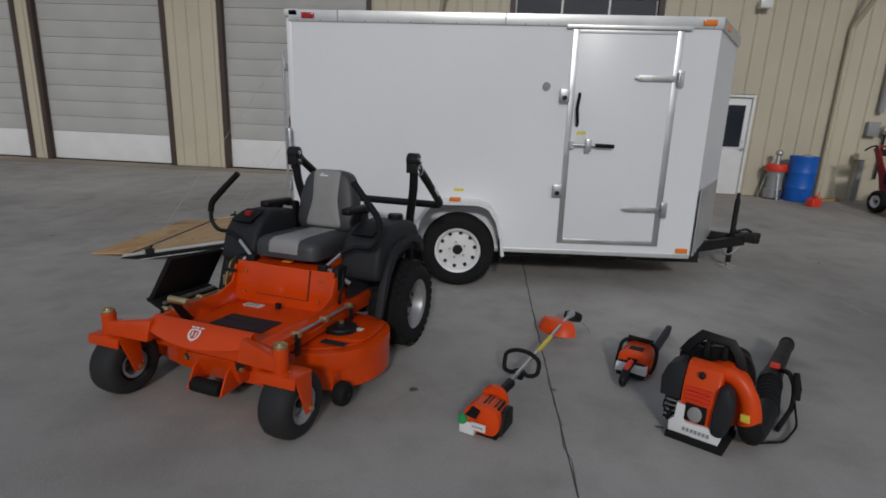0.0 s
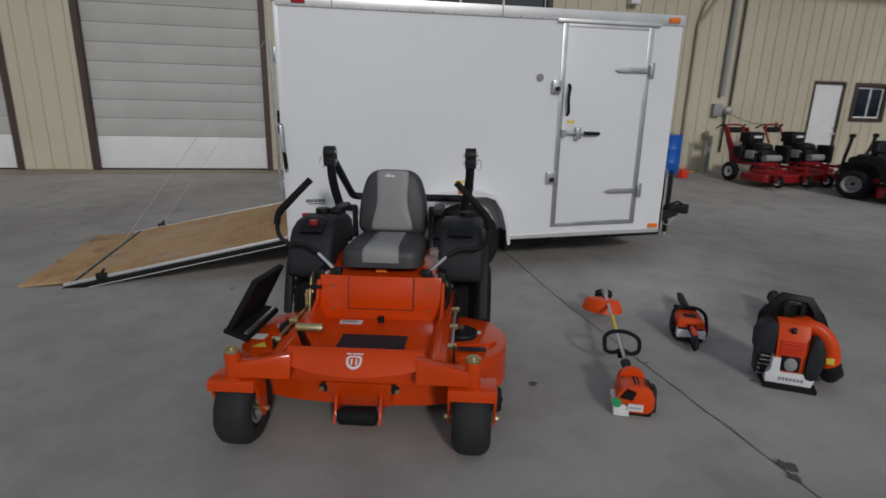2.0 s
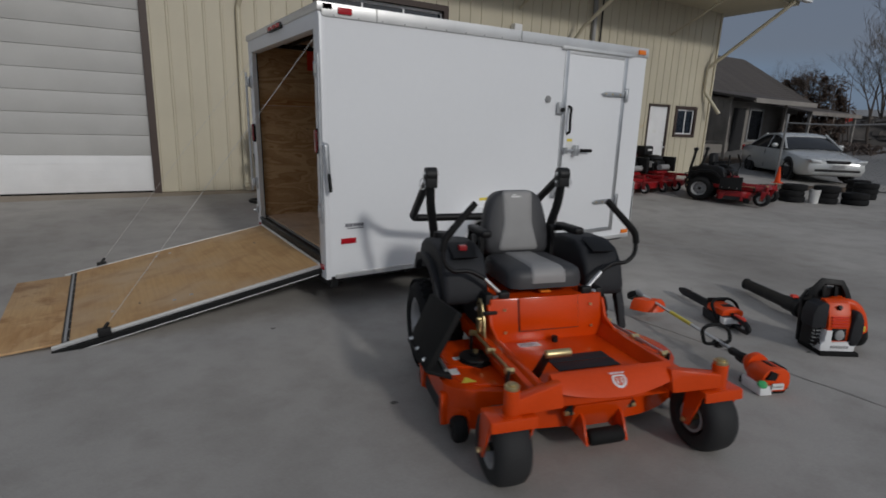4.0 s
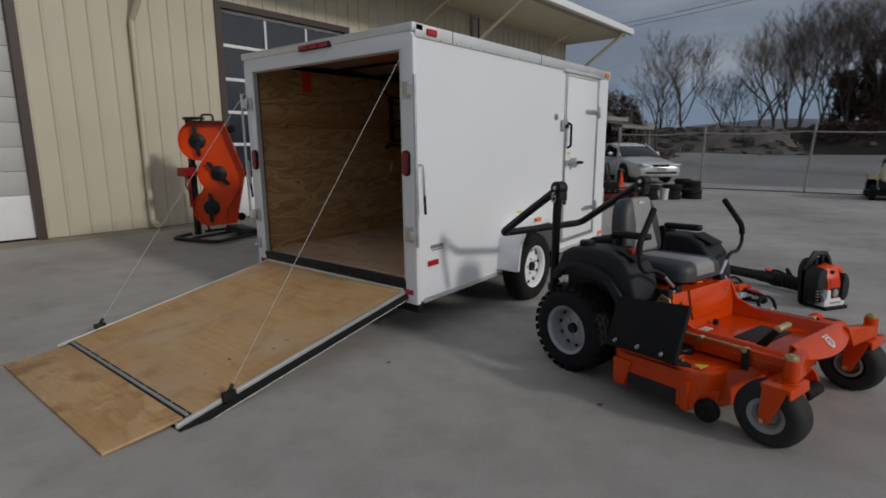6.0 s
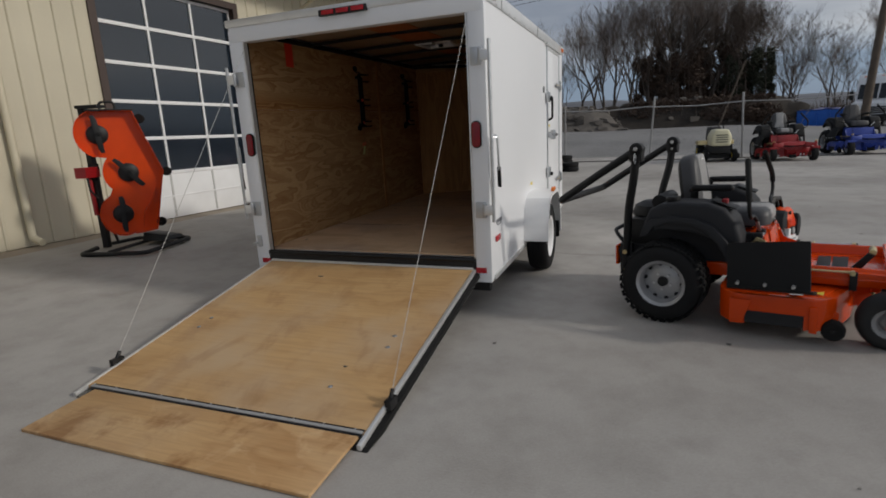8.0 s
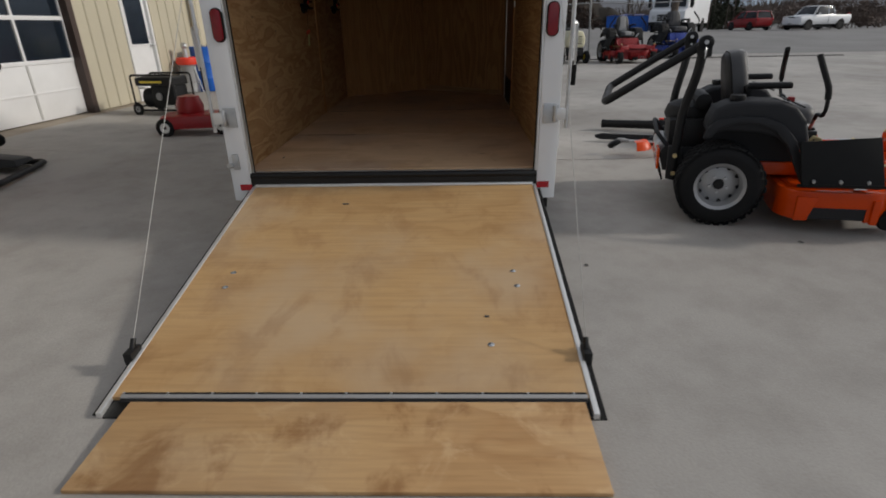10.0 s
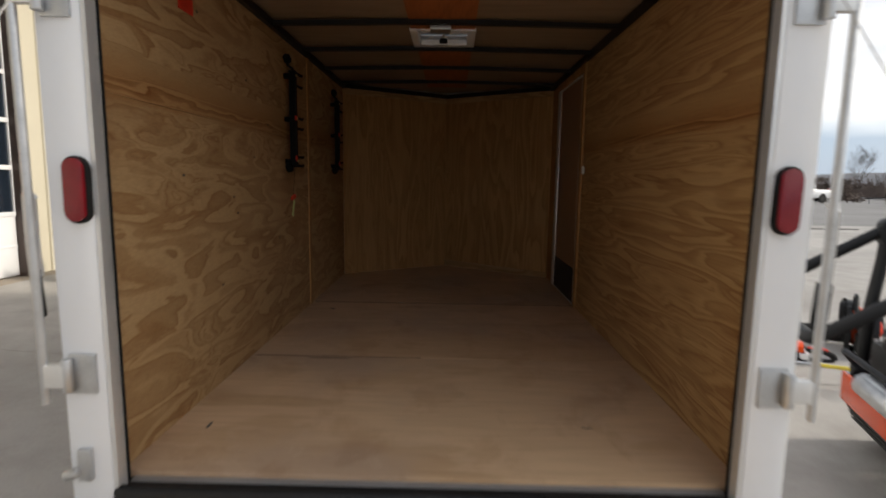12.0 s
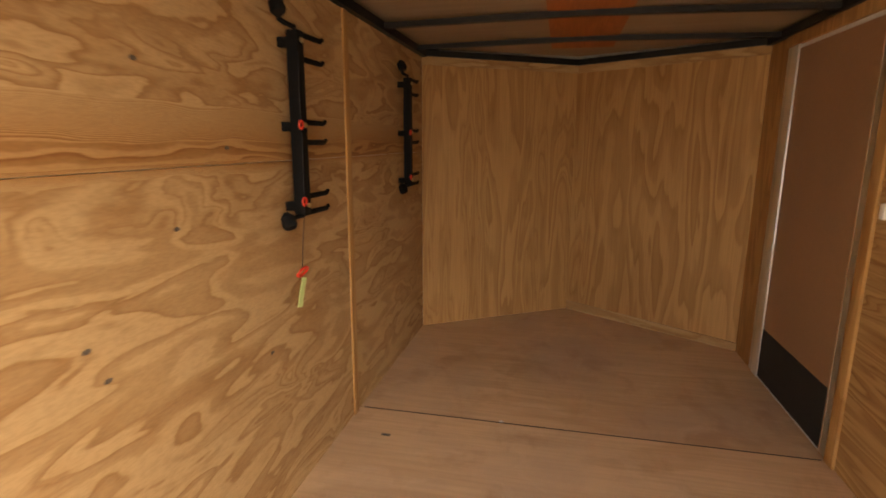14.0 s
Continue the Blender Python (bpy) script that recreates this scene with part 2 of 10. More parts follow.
MAT = dict(
    concrete=concrete("concrete", (0.418, 0.398, 0.372)),
    apron=concrete("stained_concrete", (0.36, 0.305, 0.24)),
    joint=material("joint_filler", (0.10, 0.095, 0.088), 0.9),
    road=material("gravel_road", (0.21, 0.206, 0.202), 0.9, 0, 0.2, 0.3, 40, 0.4, 0.01),
    hedge=material("dark_bank", (0.028, 0.022, 0.017), 0.95, 0, 0.4, 1.5, 20, 0.4, 0.02),
    siding=material("cream_siding", (0.54, 0.492, 0.375), 0.45, 0, 0.07, 0.9, 40, 0.05, 0.002, spread=0.03),
    sidetrim=material("cream_trim", (0.55, 0.50, 0.37), 0.45, 0, 0.08),
    brown=material("dark_brown_trim", (0.055, 0.035, 0.028), 0.5, 0, 0.15),
    doorgrey=material("grey_door_panel", (0.46, 0.455, 0.44), 0.5, 0, 0.09, 1.4, 50, 0.08),
    doorwhite=material("white_door_panel", (0.76, 0.76, 0.76), 0.45, 0, 0.05),
    white=material("white_enamel", (0.80, 0.80, 0.80), 0.3, 0, 0.03, 1.2, 40, 0.02),
    skin=material("white_trailer_skin", (0.80, 0.81, 0.825), 0.34, 0, 0.025, 0.8, 20, 0.03, 0.002),
    rail=material("mill_aluminium", (0.74, 0.74, 0.73), 0.36, 0.6, 0.08, 4, 80, 0.06),
    alu=material("bright_aluminium", (0.62, 0.63, 0.64), 0.32, 0.9, 0.1, 5, 120, 0.08),
    rack=material("matt_black_steel", (0.006, 0.006, 0.006), 0.75, 0, 0.2, 8, 120, 0.1, spec=0.12),
    rimsteel=material("dull_silver_rim", (0.40, 0.40, 0.405), 0.42, 0.55, 0.12, 10, 120, 0.08),
    steel=material("galvanised_steel", (0.55, 0.56, 0.57), 0.38, 0.9, 0.16, 14, 160, 0.1),
    zinc=material("yellow_zinc", (0.62, 0.50, 0.26), 0.35, 0.9, 0.15, 20, 160, 0.1),
    chassis=material("black_chassis_paint", (0.009, 0.009, 0.0095), 0.5, 0, 0.3, 6, 90, 0.15, spec=0.35),
    rubber=material("black_rubber", (0.008, 0.008, 0.008), 0.75, 0, 0.35, 6, 120, 0.2, spec=0.25),
    tyre=material("tyre_rubber", (0.012, 0.012, 0.0125), 0.85, 0, 0.3, 7, 150, 0.25, spec=0.25),
    caster=material("caster_rubber", (0.024, 0.024, 0.0245), 0.7, 0, 0.25, 6, 120, 0.2, spec=0.3),
    plastic=material("black_plastic", (0.006, 0.006, 0.0065), 0.5, 0, 0.25, 8, 140, 0.12, spec=0.3),
    charcoal=material("charcoal_moulded_plastic", (0.019, 0.020, 0.023), 0.62, 0, 0.15, 5, 220, 0.25, 0.002, spec=0.3),
    seatdark=material("dark_grey_vinyl", (0.045, 0.045, 0.048), 0.5, 0, 0.12, 7, 260, 0.3, 0.002),
    seatlight=material("light_grey_vinyl", (0.27, 0.265, 0.26), 0.5, 0, 0.1, 7, 260, 0.3, 0.002),
    orange=material("orange_powder_coat", (0.62, 0.056, 0.002), 0.16, 0, 0.14, 3, 90, 0.05, 0.002, spec=0.36),
    orangeplastic=material("orange_plastic", (0.72, 0.066, 0.003), 0.38, 0, 0.08, 6, 120, 0.08, spec=0.3),
    red=material("red_paint", (0.27, 0.008, 0.011), 0.35, 0, 0.15, 4, 90, 0.06),
    redlens=material("red_lens", (0.42, 0.012, 0.02), 0.18, 0, 0.12, 18, 120, 0.1),
    darklens=material("dark_red_lens", (0.20, 0.008, 0.014), 0.2, 0, 0.15, 18, 120, 0.1),
    amber=material("amber_lens", (0.85, 0.22, 0.02), 0.2, 0, 0.1, 18, 120, 0.1),
    blue=material("blue_barrel_plastic", (0.012, 0.12, 0.52), 0.42, 0, 0.15, 4, 90, 0.08),
    bluepaint=material("blue_paint", (0.02, 0.05, 0.30), 0.35, 0, 0.15, 4, 90, 0.06),
    grey=material("grey_paint", (0.30, 0.30, 0.30), 0.5, 0, 0.15),
    yellow=material("yellow_label", (0.75, 0.60, 0.06), 0.5, 0, 0.1),
    green=material("green_cap", (0.03, 0.35, 0.10), 0.4, 0, 0.1),
    label=material("white_label", (0.72, 0.72, 0.70), 0.5, 0, 0.06),
    ink=material("grey_print", (0.16, 0.16, 0.18), 0.6, 0, 0.1),
    greenprint=material("pale_green_tag", (0.60, 0.72, 0.30), 0.5, 0, 0.08),
    carpaint=material("silver_white_car_paint", (0.62, 0.63, 0.62), 0.2, 0.2, 0.04, 2, 60, 0.02, coat=0.6),
    pinkred=material("red_handle", (0.72, 0.045, 0.02), 0.45, 0, 0.12),
    rope=material("white_rope", (0.45, 0.44, 0.42), 0.8, 0, 0.2, 40, 300, 0.4),
    bark=material("grey_brown_bark", (0.075, 0.06, 0.05), 0.95, 0, 0.35, 3, 40, 0.5, 0.01),
    twig=material("bare_twigs", (0.125, 0.098, 0.082), 0.95, 0, 0.3, 3, 40, 0.2),
    brush=material("brown_leaf_brush", (0.088, 0.058, 0.042), 0.95, 0, 0.4, 2, 30, 0.3),
    cedar=material("dark_evergreen", (0.042, 0.046, 0.028), 0.9, 0, 0.4, 2, 30, 0.3),
    shingle=material("grey_shingle", (0.085, 0.074, 0.068), 0.95, 0, 0.25, 2, 40, 0.4, 0.01),
    greyboard=material("weathered_grey_plank", (0.24, 0.22, 0.2), 0.9, 0, 0.3, 2, 40, 0.3, 0.006),
    clapboard=material("weathered_clapboard", (0.26, 0.242, 0.22), 0.85, 0, 0.25, 2, 40, 0.3, 0.006),
    wood=material("raw_lumber", (0.42, 0.27, 0.13), 0.7, 0, 0.2, 6, 70, 0.2),
    wire=material("dull_wire", (0.09, 0.09, 0.09), 0.7, 0, 0.1),
    frame=material("dull_aluminium_trim", (0.36, 0.365, 0.37), 0.45, 0.5, 0.12, 4, 80, 0.06),
    # distance haze is mixed into these two colours: paler woods, bluer ridge
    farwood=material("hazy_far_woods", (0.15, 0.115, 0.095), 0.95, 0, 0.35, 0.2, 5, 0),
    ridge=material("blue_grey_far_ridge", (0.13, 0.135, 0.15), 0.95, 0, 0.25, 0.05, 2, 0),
    slab=material("broken_slab", (0.115, 0.102, 0.09), 0.9, 0, 0.35, 1.5, 30, 0.3, 0.01),
    mark=material("tyre_mark", (0.315, 0.30, 0.285), 0.9, 0, 0.25, 3, 60, 0.2),
    pole=material("weathered_pole", (0.11, 0.085, 0.065), 0.9, 0, 0.3, 4, 50, 0.4, 0.01),
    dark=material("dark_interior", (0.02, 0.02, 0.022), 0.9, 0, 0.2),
    tan=material("tan_board", (0.62, 0.47, 0.24), 0.7, 0, 0.12),
    cream=material("cream_hood", (0.70, 0.66, 0.46), 0.4, 0, 0.06),
    brownpanel=material("brown_door_lining", (0.33, 0.185, 0.105), 0.5, 0, 0.12, 2, 60, 0.08),
    darkglass=material("tinted_glass", (0.012, 0.014, 0.017), 0.06, 0, 0.1, 2, 30, 0.0),
    doorglass=material("reflecting_door_glass", (0.010, 0.016, 0.025), 0.10, 0, 0.15, 1.2, 20, 0.01, spec=0.9),
)
PLY = dict(
    wall=plywood("plywood_wall", (0.50, 0.330, 0.165), (0.268, 0.124, 0.041), (2.3, 1.0, 8.8), 3.7, tilt=(0.02, 0, 0.5), bent=0.9, edge=(1.385, 1.50)),
    fine=plywood("straight_grained_plywood", (0.50, 0.318, 0.148), (0.245, 0.106, 0.033), (0.95, 1.0, 8.5), 5.6, tilt=(0.10, 0, 2.2), bent=0.7, edge=(1.345, 1.43)),
    front=plywood("plywood_front", (0.50, 0.283, 0.113), (0.27, 0.117, 0.037), (5.5, 5.5, 0.75), 6.5, figure=0.8, bent=0.5),
    floor=plywood("plywood_floor", (0.66, 0.455, 0.28), (0.50, 0.32, 0.18), (2.4, 0.7, 1.0), 2.2, 0.85, figure=0.9, fibre=0.25, grey=(0.72, 0.74, 0.84), mottle=0.3),
    ramp=plywood("plywood_ramp", (0.56, 0.355, 0.165), (0.44, 0.255, 0.105), (2.6, 0.7, 1.0), 2.6, 0.85, figure=0.8, fibre=0.25, bent=0.4, grey=(0.95, 1.08, 1.45), mottle=0.36),
    flap=plywood("plywood_flap", (0.57, 0.365, 0.175), (0.40, 0.215, 0.085), (3.0, 1.0, 1.0), 3.0, 0.5, figure=0.8, bent=0.5, grey=(0.92, 1.04, 1.38), mottle=0.9),
    strip=plywood("red_ply_strip", (0.46, 0.155, 0.05), (0.34, 0.105, 0.034), (1.0, 4.0, 1.0), 3.0),
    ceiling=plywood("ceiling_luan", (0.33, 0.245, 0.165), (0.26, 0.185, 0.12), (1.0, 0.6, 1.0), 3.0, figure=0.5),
)


# ---- mesh building ----
class Shape:
    """Collects solid primitives into one mesh."""

    def __init__(self):
        self.v, self.f = [], []

    def add(self, verts, faces):
        k = len(self.v)
        self.v += [tuple(p) for p in verts]
        self.f += [tuple(i + k for i in q) for q in faces]
        return self

    def box(self, a, b):
        (x0, y0, z0), (x1, y1, z1) = a, b
        return self.add(
            [(x0, y0, z0), (x1, y0, z0), (x1, y1, z0), (x0, y1, z0), (x0, y0, z1), (x1, y0, z1), (x1, y1, z1), (x0, y1, z1)],
            [(0, 3, 2, 1), (4, 5, 6, 7), (0, 1, 5, 4), (1, 2, 6, 5), (2, 3, 7, 6), (3, 0, 4, 7)])

    def hexa(self, low, top):
        """A block between two quads."""
        return self.add(list(low) + list(top), [(0, 3, 2, 1), (4, 5, 6, 7), (0, 1, 5, 4), (1, 2, 6, 5), (2, 3, 7, 6), (3, 0, 4, 7)])

    def prism(self, outline, axis, d0, d1):
        """A flat outline pushed along an axis: outline in the two other axes, in order."""
        def at(p, d):
            return {"x": (d, p[0], p[1]), "y": (p[0], d, p[1]), "z": (p[0], p[1], d)}[axis]
        n = len(outline)
        vs = [at(p, d0) for p in outline] + [at(p, d1) for p in outline]
        fs = [tuple(range(n))[::-1], tuple(range(n, 2 * n))] + [(i, (i + 1) % n, n + (i + 1) % n, n + i) for i in range(n)]
        return self.add(vs, fs)

    def cyl(self, a, b, r, r2=None, n=16):
        return self.tube([a, b], [r, r if r2 is None else r2], n)

    def tube(self, path, r, n=10, flat=1.0):
        """A round bar along a path; r is one radius or one a point."""
        pts = [Vector(p) for p in path]
        rs = r if isinstance(r, (list, tuple)) else [r] * len(pts)
        vs, fs, up = [], [], None
        for i, p in enumerate(pts):
            d = (pts[min(i + 1, len(pts) - 1)] - pts[max(i - 1, 0)]).normalized()
            if up is None:
                up = d.orthogonal().normalized()
            else:
                up = (up - d * up.dot(d)).normalized()
            side = d.cross(up)
            for k in range(n):
                a = 2 * math.pi * k / n
                vs.append(p + (up * math.cos(a) + side * math.sin(a) * flat) * rs[i])
        m = len(pts)
        for i in range(m - 1):
            for k in range(n):
                fs.append((i * n + k, i * n + (k + 1) % n, (i + 1) * n + (k + 1) % n, (i + 1) * n + k))
        fs += [tuple(range(n))[::-1], tuple((m - 1) * n + k for k in range(n))]
        return self.add(vs, fs)

    def lathe(self, profile, centre, axis, n=32):
        """A turned body: profile of (radius, distance along the axis), closed on itself."""
        c, ax = Vector(centre), Vector(axis).normalized()
        u = ax.orthogonal().normalized()
        w = ax.cross(u)
        m, vs, fs = len(profile), [], []
        for k in range(n):
            a = 2 * math.pi * k / n
            d = u * math.cos(a) + w * math.sin(a)
            vs += [c + d * r + ax * h for r, h in profile]
        for k in range(n):
            for i in range(m):
                j = (i + 1) % m
                fs.append((k * m + i, k * m + j, ((k + 1) % n) * m + j, ((k + 1) % n) * m + i))
        return self.add(vs, fs)

    def ball(self, c, r, n=14):
        rx, ry, rz = r if isinstance(r, (list, tuple)) else (r, r, r)
        rows, vs, fs = n // 2, [], []
        for i in range(rows + 1):
            t = math.pi * i / rows
            for k in range(n):
                a = 2 * math.pi * k / n
                vs.append((c[0] + rx * math.sin(t) * math.cos(a), c[1] + ry * math.sin(t) * math.sin(a), c[2] + rz * math.cos(t)))
        for i in range(rows):
            for k in range(n):
                fs.append((i * n + k, (i + 1) * n + k, (i + 1) * n + (k + 1) % n, i * n + (k + 1) % n))
        return self.add(vs, fs)

    def grid(self, rows, thick=0.0, closed=False):
        """A sheet through rows of points, given thickness along its own normals."""
        m, n = len(rows), len(rows[0])
        vs = [Vector(p) for r in rows for p in r]
        fs = [(i * n + k, i * n + k + 1, (i + 1) * n + k + 1, (i + 1) * n + k) for i in range(m - 1) for k in range(n - 1)]
        if thick:
            bm = bmesh.new()
            bv = [bm.verts.new(p) for p in vs]
            for q in fs:
                bm.faces.new([bv[i] for i in q])
            bm.normal_update()
            back = [p.co - p.normal * thick for p in bv]
            bm.free()
            k = len(vs)
            rim = [(i, i + 1) for i in range(n - 1)] + [((m - 1) * n + i + 1, (m - 1) * n + i) for i in range(n - 1)]
            rim += [((i + 1) * n, i * n) for i in range(m - 1)] + [(i * n + n - 1, (i + 1) * n + n - 1) for i in range(m - 1)]
            fs = fs + [tuple(j + k for j in q[::-1]) for q in fs] + [(b, a, a + k, b + k) for a, b in rim]
            vs = vs + back
        return self.add(vs, fs)


def rounded(points, r=0.06, steps=4):
    """A bent path: its inner corners rounded."""
    pts = [Vector(p) for p in points]
    out = [pts[0]]
    for a, b, c in zip(pts, pts[1:], pts[2:]):
        p, q = (a - b), (c - b)
        k = min(r, p.length * 0.45, q.length * 0.45)
        s, e = b + p.normalized() * k, b + q.normalized() * k
        out += [(s * (1 - t) + b * t) * (1 - t) + (b * (1 - t) + e * t) * t for t in [i / steps for i in range(steps + 1)]]
    return out + [pts[-1]]


def part(name, shape, mat, parent=None, label="", bevel=0.0, smooth=35, segments=2, fix=True):
    """Links a shape as ONE mesh object, alone or under a thing or a part."""
    bm = bmesh.new()
    vs = [bm.verts.new(p) for p in shape.v]
    for q in shape.f:
        try:
            bm.faces.new([vs[i] for i in q])
        except ValueError:
            pass
    if fix:
        bmesh.ops.recalc_face_normals(bm, faces=bm.faces)
    if bevel:
        edges = [e for e in bm.edges if len(e.link_faces) == 2 and e.calc_face_angle(0) > radians(40)]
        bmesh.ops.bevel(bm, geom=edges, offset=bevel, segments=segments, profile=0.6, affect="EDGES", clamp_overlap=True)
    me = bpy.data.meshes.new(name)
    bm.to_mesh(me)
    bm.free()
    for p in me.polygons:
        p.use_smooth = True
    me.set_sharp_from_angle(angle=radians(smooth))
    me.materials.append(mat)
    ob = new(name, me)
    if parent:
        ob.parent = parent
    if label:
        ob["label"] = label
    return ob


def thing(name, m, label, category, group="", kind=""):
    ob = new(name)
    ob.empty_display_size = 0.1
    ob.matrix_basis = m
    return tagged(ob, label, category, group, kind)


def setting(name, shape, mat, label, category="", bevel=0.0, smooth=30):
    ob = part(name, shape, mat, None, "", bevel, smooth)
    return tagged(ob, label, category or name.split("_")[0], "", "structure")


def again(ob, parent, m):
    """Another object on the same mesh."""
    o = new(ob.name.split(".")[0], ob.data)
    o.parent, o.matrix_basis = parent, m
    return o

# ---- ground ----
# Building frame: u along the wall, v out of it to the back, origin at its foot.
BUILDING = Matrix.Translation((0, 6.75, 0.15)) @ Matrix.Rotation(-math.atan(0.05), 4, "Z") @ Matrix.Diagonal((0.955, 0.955, 0.955, 1))


def ease(t):
    t = min(1.0, max(0.0, t))
    return t * t * (3 - 2 * t)


def yard_z(x, y):
    """The slabs rise from a shallow valley under the trailer: towards the road in front and up to the building's apron behind."""
    return min(0.12, max(0.0, 0.04 * (-0.95 - y))) * (1 - ease((x - 5) / 6)) + 0.15 * ease((y - 1.5) / 5) + 0.06 * ease((x - 5) / 8)


def ground_height(x, y):
    """Just under the yard, then a low bank and a road behind it to the east."""
    return yard_z(x, y) - 0.04 + (0.95 - 0.55 * ease((-7 - y) / 10)) * ease((x + 0.35 * y - 19.5) / 14.0)


s = Shape()
xs = [-400, -120, -60, -30] + list(range(-20, 20, 5)) + [20 + i * 1.5 for i in range(14)] + [45, 60, 90, 150, 400, 1500]
ys = [-900, -300, -120, -70, -45, -30, -22, -16, -12, -8, -4, -3, -2, -1, 0, 1, 2, 3, 4, 5, 6, 7, 8, 12, 18, 26, 40, 70, 120, 300, 900]
s.grid([[(x, y, ground_height(x, y)) for y in ys] for x in xs])
setting("ground", s, MAT["road"], "pale grey gravel and asphalt ground around the yard", "ground", smooth=80)

# concrete yard: separate slabs with open joints between them
def yard_pose(x, y, rz, sx=1.0, sy=1.0, sz=1.0):
    """Stands a thing on the sloping slabs."""
    tilt = math.atan2(yard_z(x, y + 0.1) - yard_z(x, y - 0.1), 0.2)
    return Matrix.Translation((x, y, yard_z(x, y))) @ Matrix.Rotation(tilt, 4, "X") @ Matrix.Rotation(radians(rz), 4, "Z") @ Matrix.Diagonal((sx, sy, sz, 1))


def steps(a, b, marks):
    return [a] + [m for m in marks if a + 0.01 < m < b - 0.01] + [b]


pavement = thing("pavement", Matrix(), "weathered grey concrete yard with a cracked joint", "pavement", "", "structure")
LEAN = 0.034  # the joints run a little askew to the trailer
SLAB_X = [-22.0, -16.0, -9.87, -3.84, 2.20, 8.23, 14.26, 20.3]
SLAB_Y = [-26.0, -19.0, -12.0, 6.3]
for x0, x1 in zip(SLAB_X, SLAB_X[1:]):
    for y0, y1 in zip(SLAB_Y, SLAB_Y[1:]):
        g = 0.003
        xs, ys = steps(x0 + g, x1 - g, [5 + 0.75 * i for i in range(12)]), steps(y0 + g, y1 - g, [-4.0, -3.9, -1.0, -0.9] + [1.5 + 0.5 * i for i in range(10)])
        part("slab", Shape().grid([[(x + LEAN * y, y, yard_z(x, y)) for y in ys] for x in xs], -0.12), MAT["concrete"], pavement, "", 0, 30)
s = Shape()
for x in SLAB_X:
    s.grid([[(x + LEAN * y + q, y, yard_z(x, y) - 0.006) for q in (-0.012, 0.012)] for y in [-26, -4.0, -3.9, -1.0, -0.9] + [1.5 + 0.5 * i for i in range(10)] + [6.3]], 0.09)
for y in SLAB_Y:
    s.grid([[(x, y + q, yard_z(x, y) - 0.006) for q in (-0.012, 0.012)] for x in (-22, 5, 6, 7, 8, 9, 10, 11, 12, 13, 20.3)], -0.09)
part("joint_filler", s, MAT["joint"], pavement, "dark joint filler")
part("apron", Shape().grid([[(x, y, yard_z(x, y) + 0.003 - 0.004 * (y < 6.29)) for y in (6.28, 6.4, 6.6, 8.2)] for x in [-14.5 + i for i in range(33)]]),
     MAT["apron"], pavement, "stained concrete strip along the wall")
# the worn crack that runs along the joint
rng = random.Random(4)
s = Shape()
y, pts = 1.6, []
while y > -7.5:
    pts.append((2.20 + LEAN * y + rng.uniform(-0.012, 0.012), y, rng.uniform(0.001, 0.0032)))
    y -= rng.uniform(0.05, 0.16)
for a, b in zip(pts, pts[1:]):
    za, zb = yard_z(2.2, a[1]) + 0.003, yard_z(2.2, b[1]) + 0.003
    s.add([(a[0] - a[2], a[1], za), (a[0] + a[2], a[1], za), (b[0] + b[2], b[1], zb), (b[0] - b[2], b[1], zb)], [(0, 1, 2, 3)])
for cx, cy, r in ((2.13, -3.12, 0.035), (2.09, -3.19, 0.025), (2.17, -0.75, 0.015), (2.14, -2.1, 0.014)):
    ring = [(cx + math.cos(a) * r * rng.uniform(0.4, 1.2), cy + math.sin(a) * r * rng.uniform(0.5, 1.6), yard_z(cx, cy - 0.06) + 0.004) for a in [i * math.pi / 5 for i in range(10)]]
    s.add(ring, [tuple(range(10))])
part("crack", s, MAT["joint"], pavement, "dark ragged crack with broken edges")
# dark crumbs and oil spots
s = Shape()
for i in range(46):
    cx, cy, r = rng.uniform(-5, 7), rng.uniform(-4.5, 3.5), rng.uniform(0.008, 0.03)
    if i < 6:
        cx, cy, r = [(-0.35, -3.3), (0.75, -3.25), (1.35, -2.2), (-1.2, -2.9), (-2.4, -0.8), (3.2, -3.3)][i] + (0.028,)
    ring = [(cx + math.cos(a) * r * rng.uniform(0.5, 1.2), cy + math.sin(a) * r * rng.uniform(0.4, 1.0), yard_z(cx, cy) + 0.004 + 0.0003 * i / 46) for a in [k * math.pi / 4 for k in range(8)]]
    s.add(ring, [tuple(range(8))])
part("spots", s, MAT["joint"], pavement, "small dark oil spots and crumbs")

# ---- building ----
EAVE, END_W, END_E = 5.3, -16.0, 15.5
OPEN = [(-12.6, -9.1, 0, 4.27), (-8.65, -5.43, 0, 4.27), (-4.08, -0.68, 0, 4.27), (2.40, 5.42, 0, 3.95), (6.70, 7.56, 0, 2.1), (12.62, 13.58, 0, 2.28), (13.87, 14.92, 1.32, 2.27)]
wall = thing("wall_north", BUILDING, "cream ribbed metal wall of a workshop building", "wall", "", "structure")


def siding_panel(u0, u1, z0, z1):
    """A sheet with trapezoid ribs a foot apart."""
    prof, u = [(u0, 0.0)], math.ceil((u0 + 0.03) / 0.305) * 0.305
    while u < u1 - 0.03:
        prof += [(u - 0.028, 0.0), (u - 0.014, -0.022), (u + 0.014, -0.022), (u + 0.028, 0.0)]
        u += 0.305
    prof = [p for p in prof if u0 <= p[0] <= u1] + [(u1, 0.0)]
    return Shape().grid([[(a, b, z0) for a, b in prof], [(a, b, z1) for a, b in prof]], 0.02)


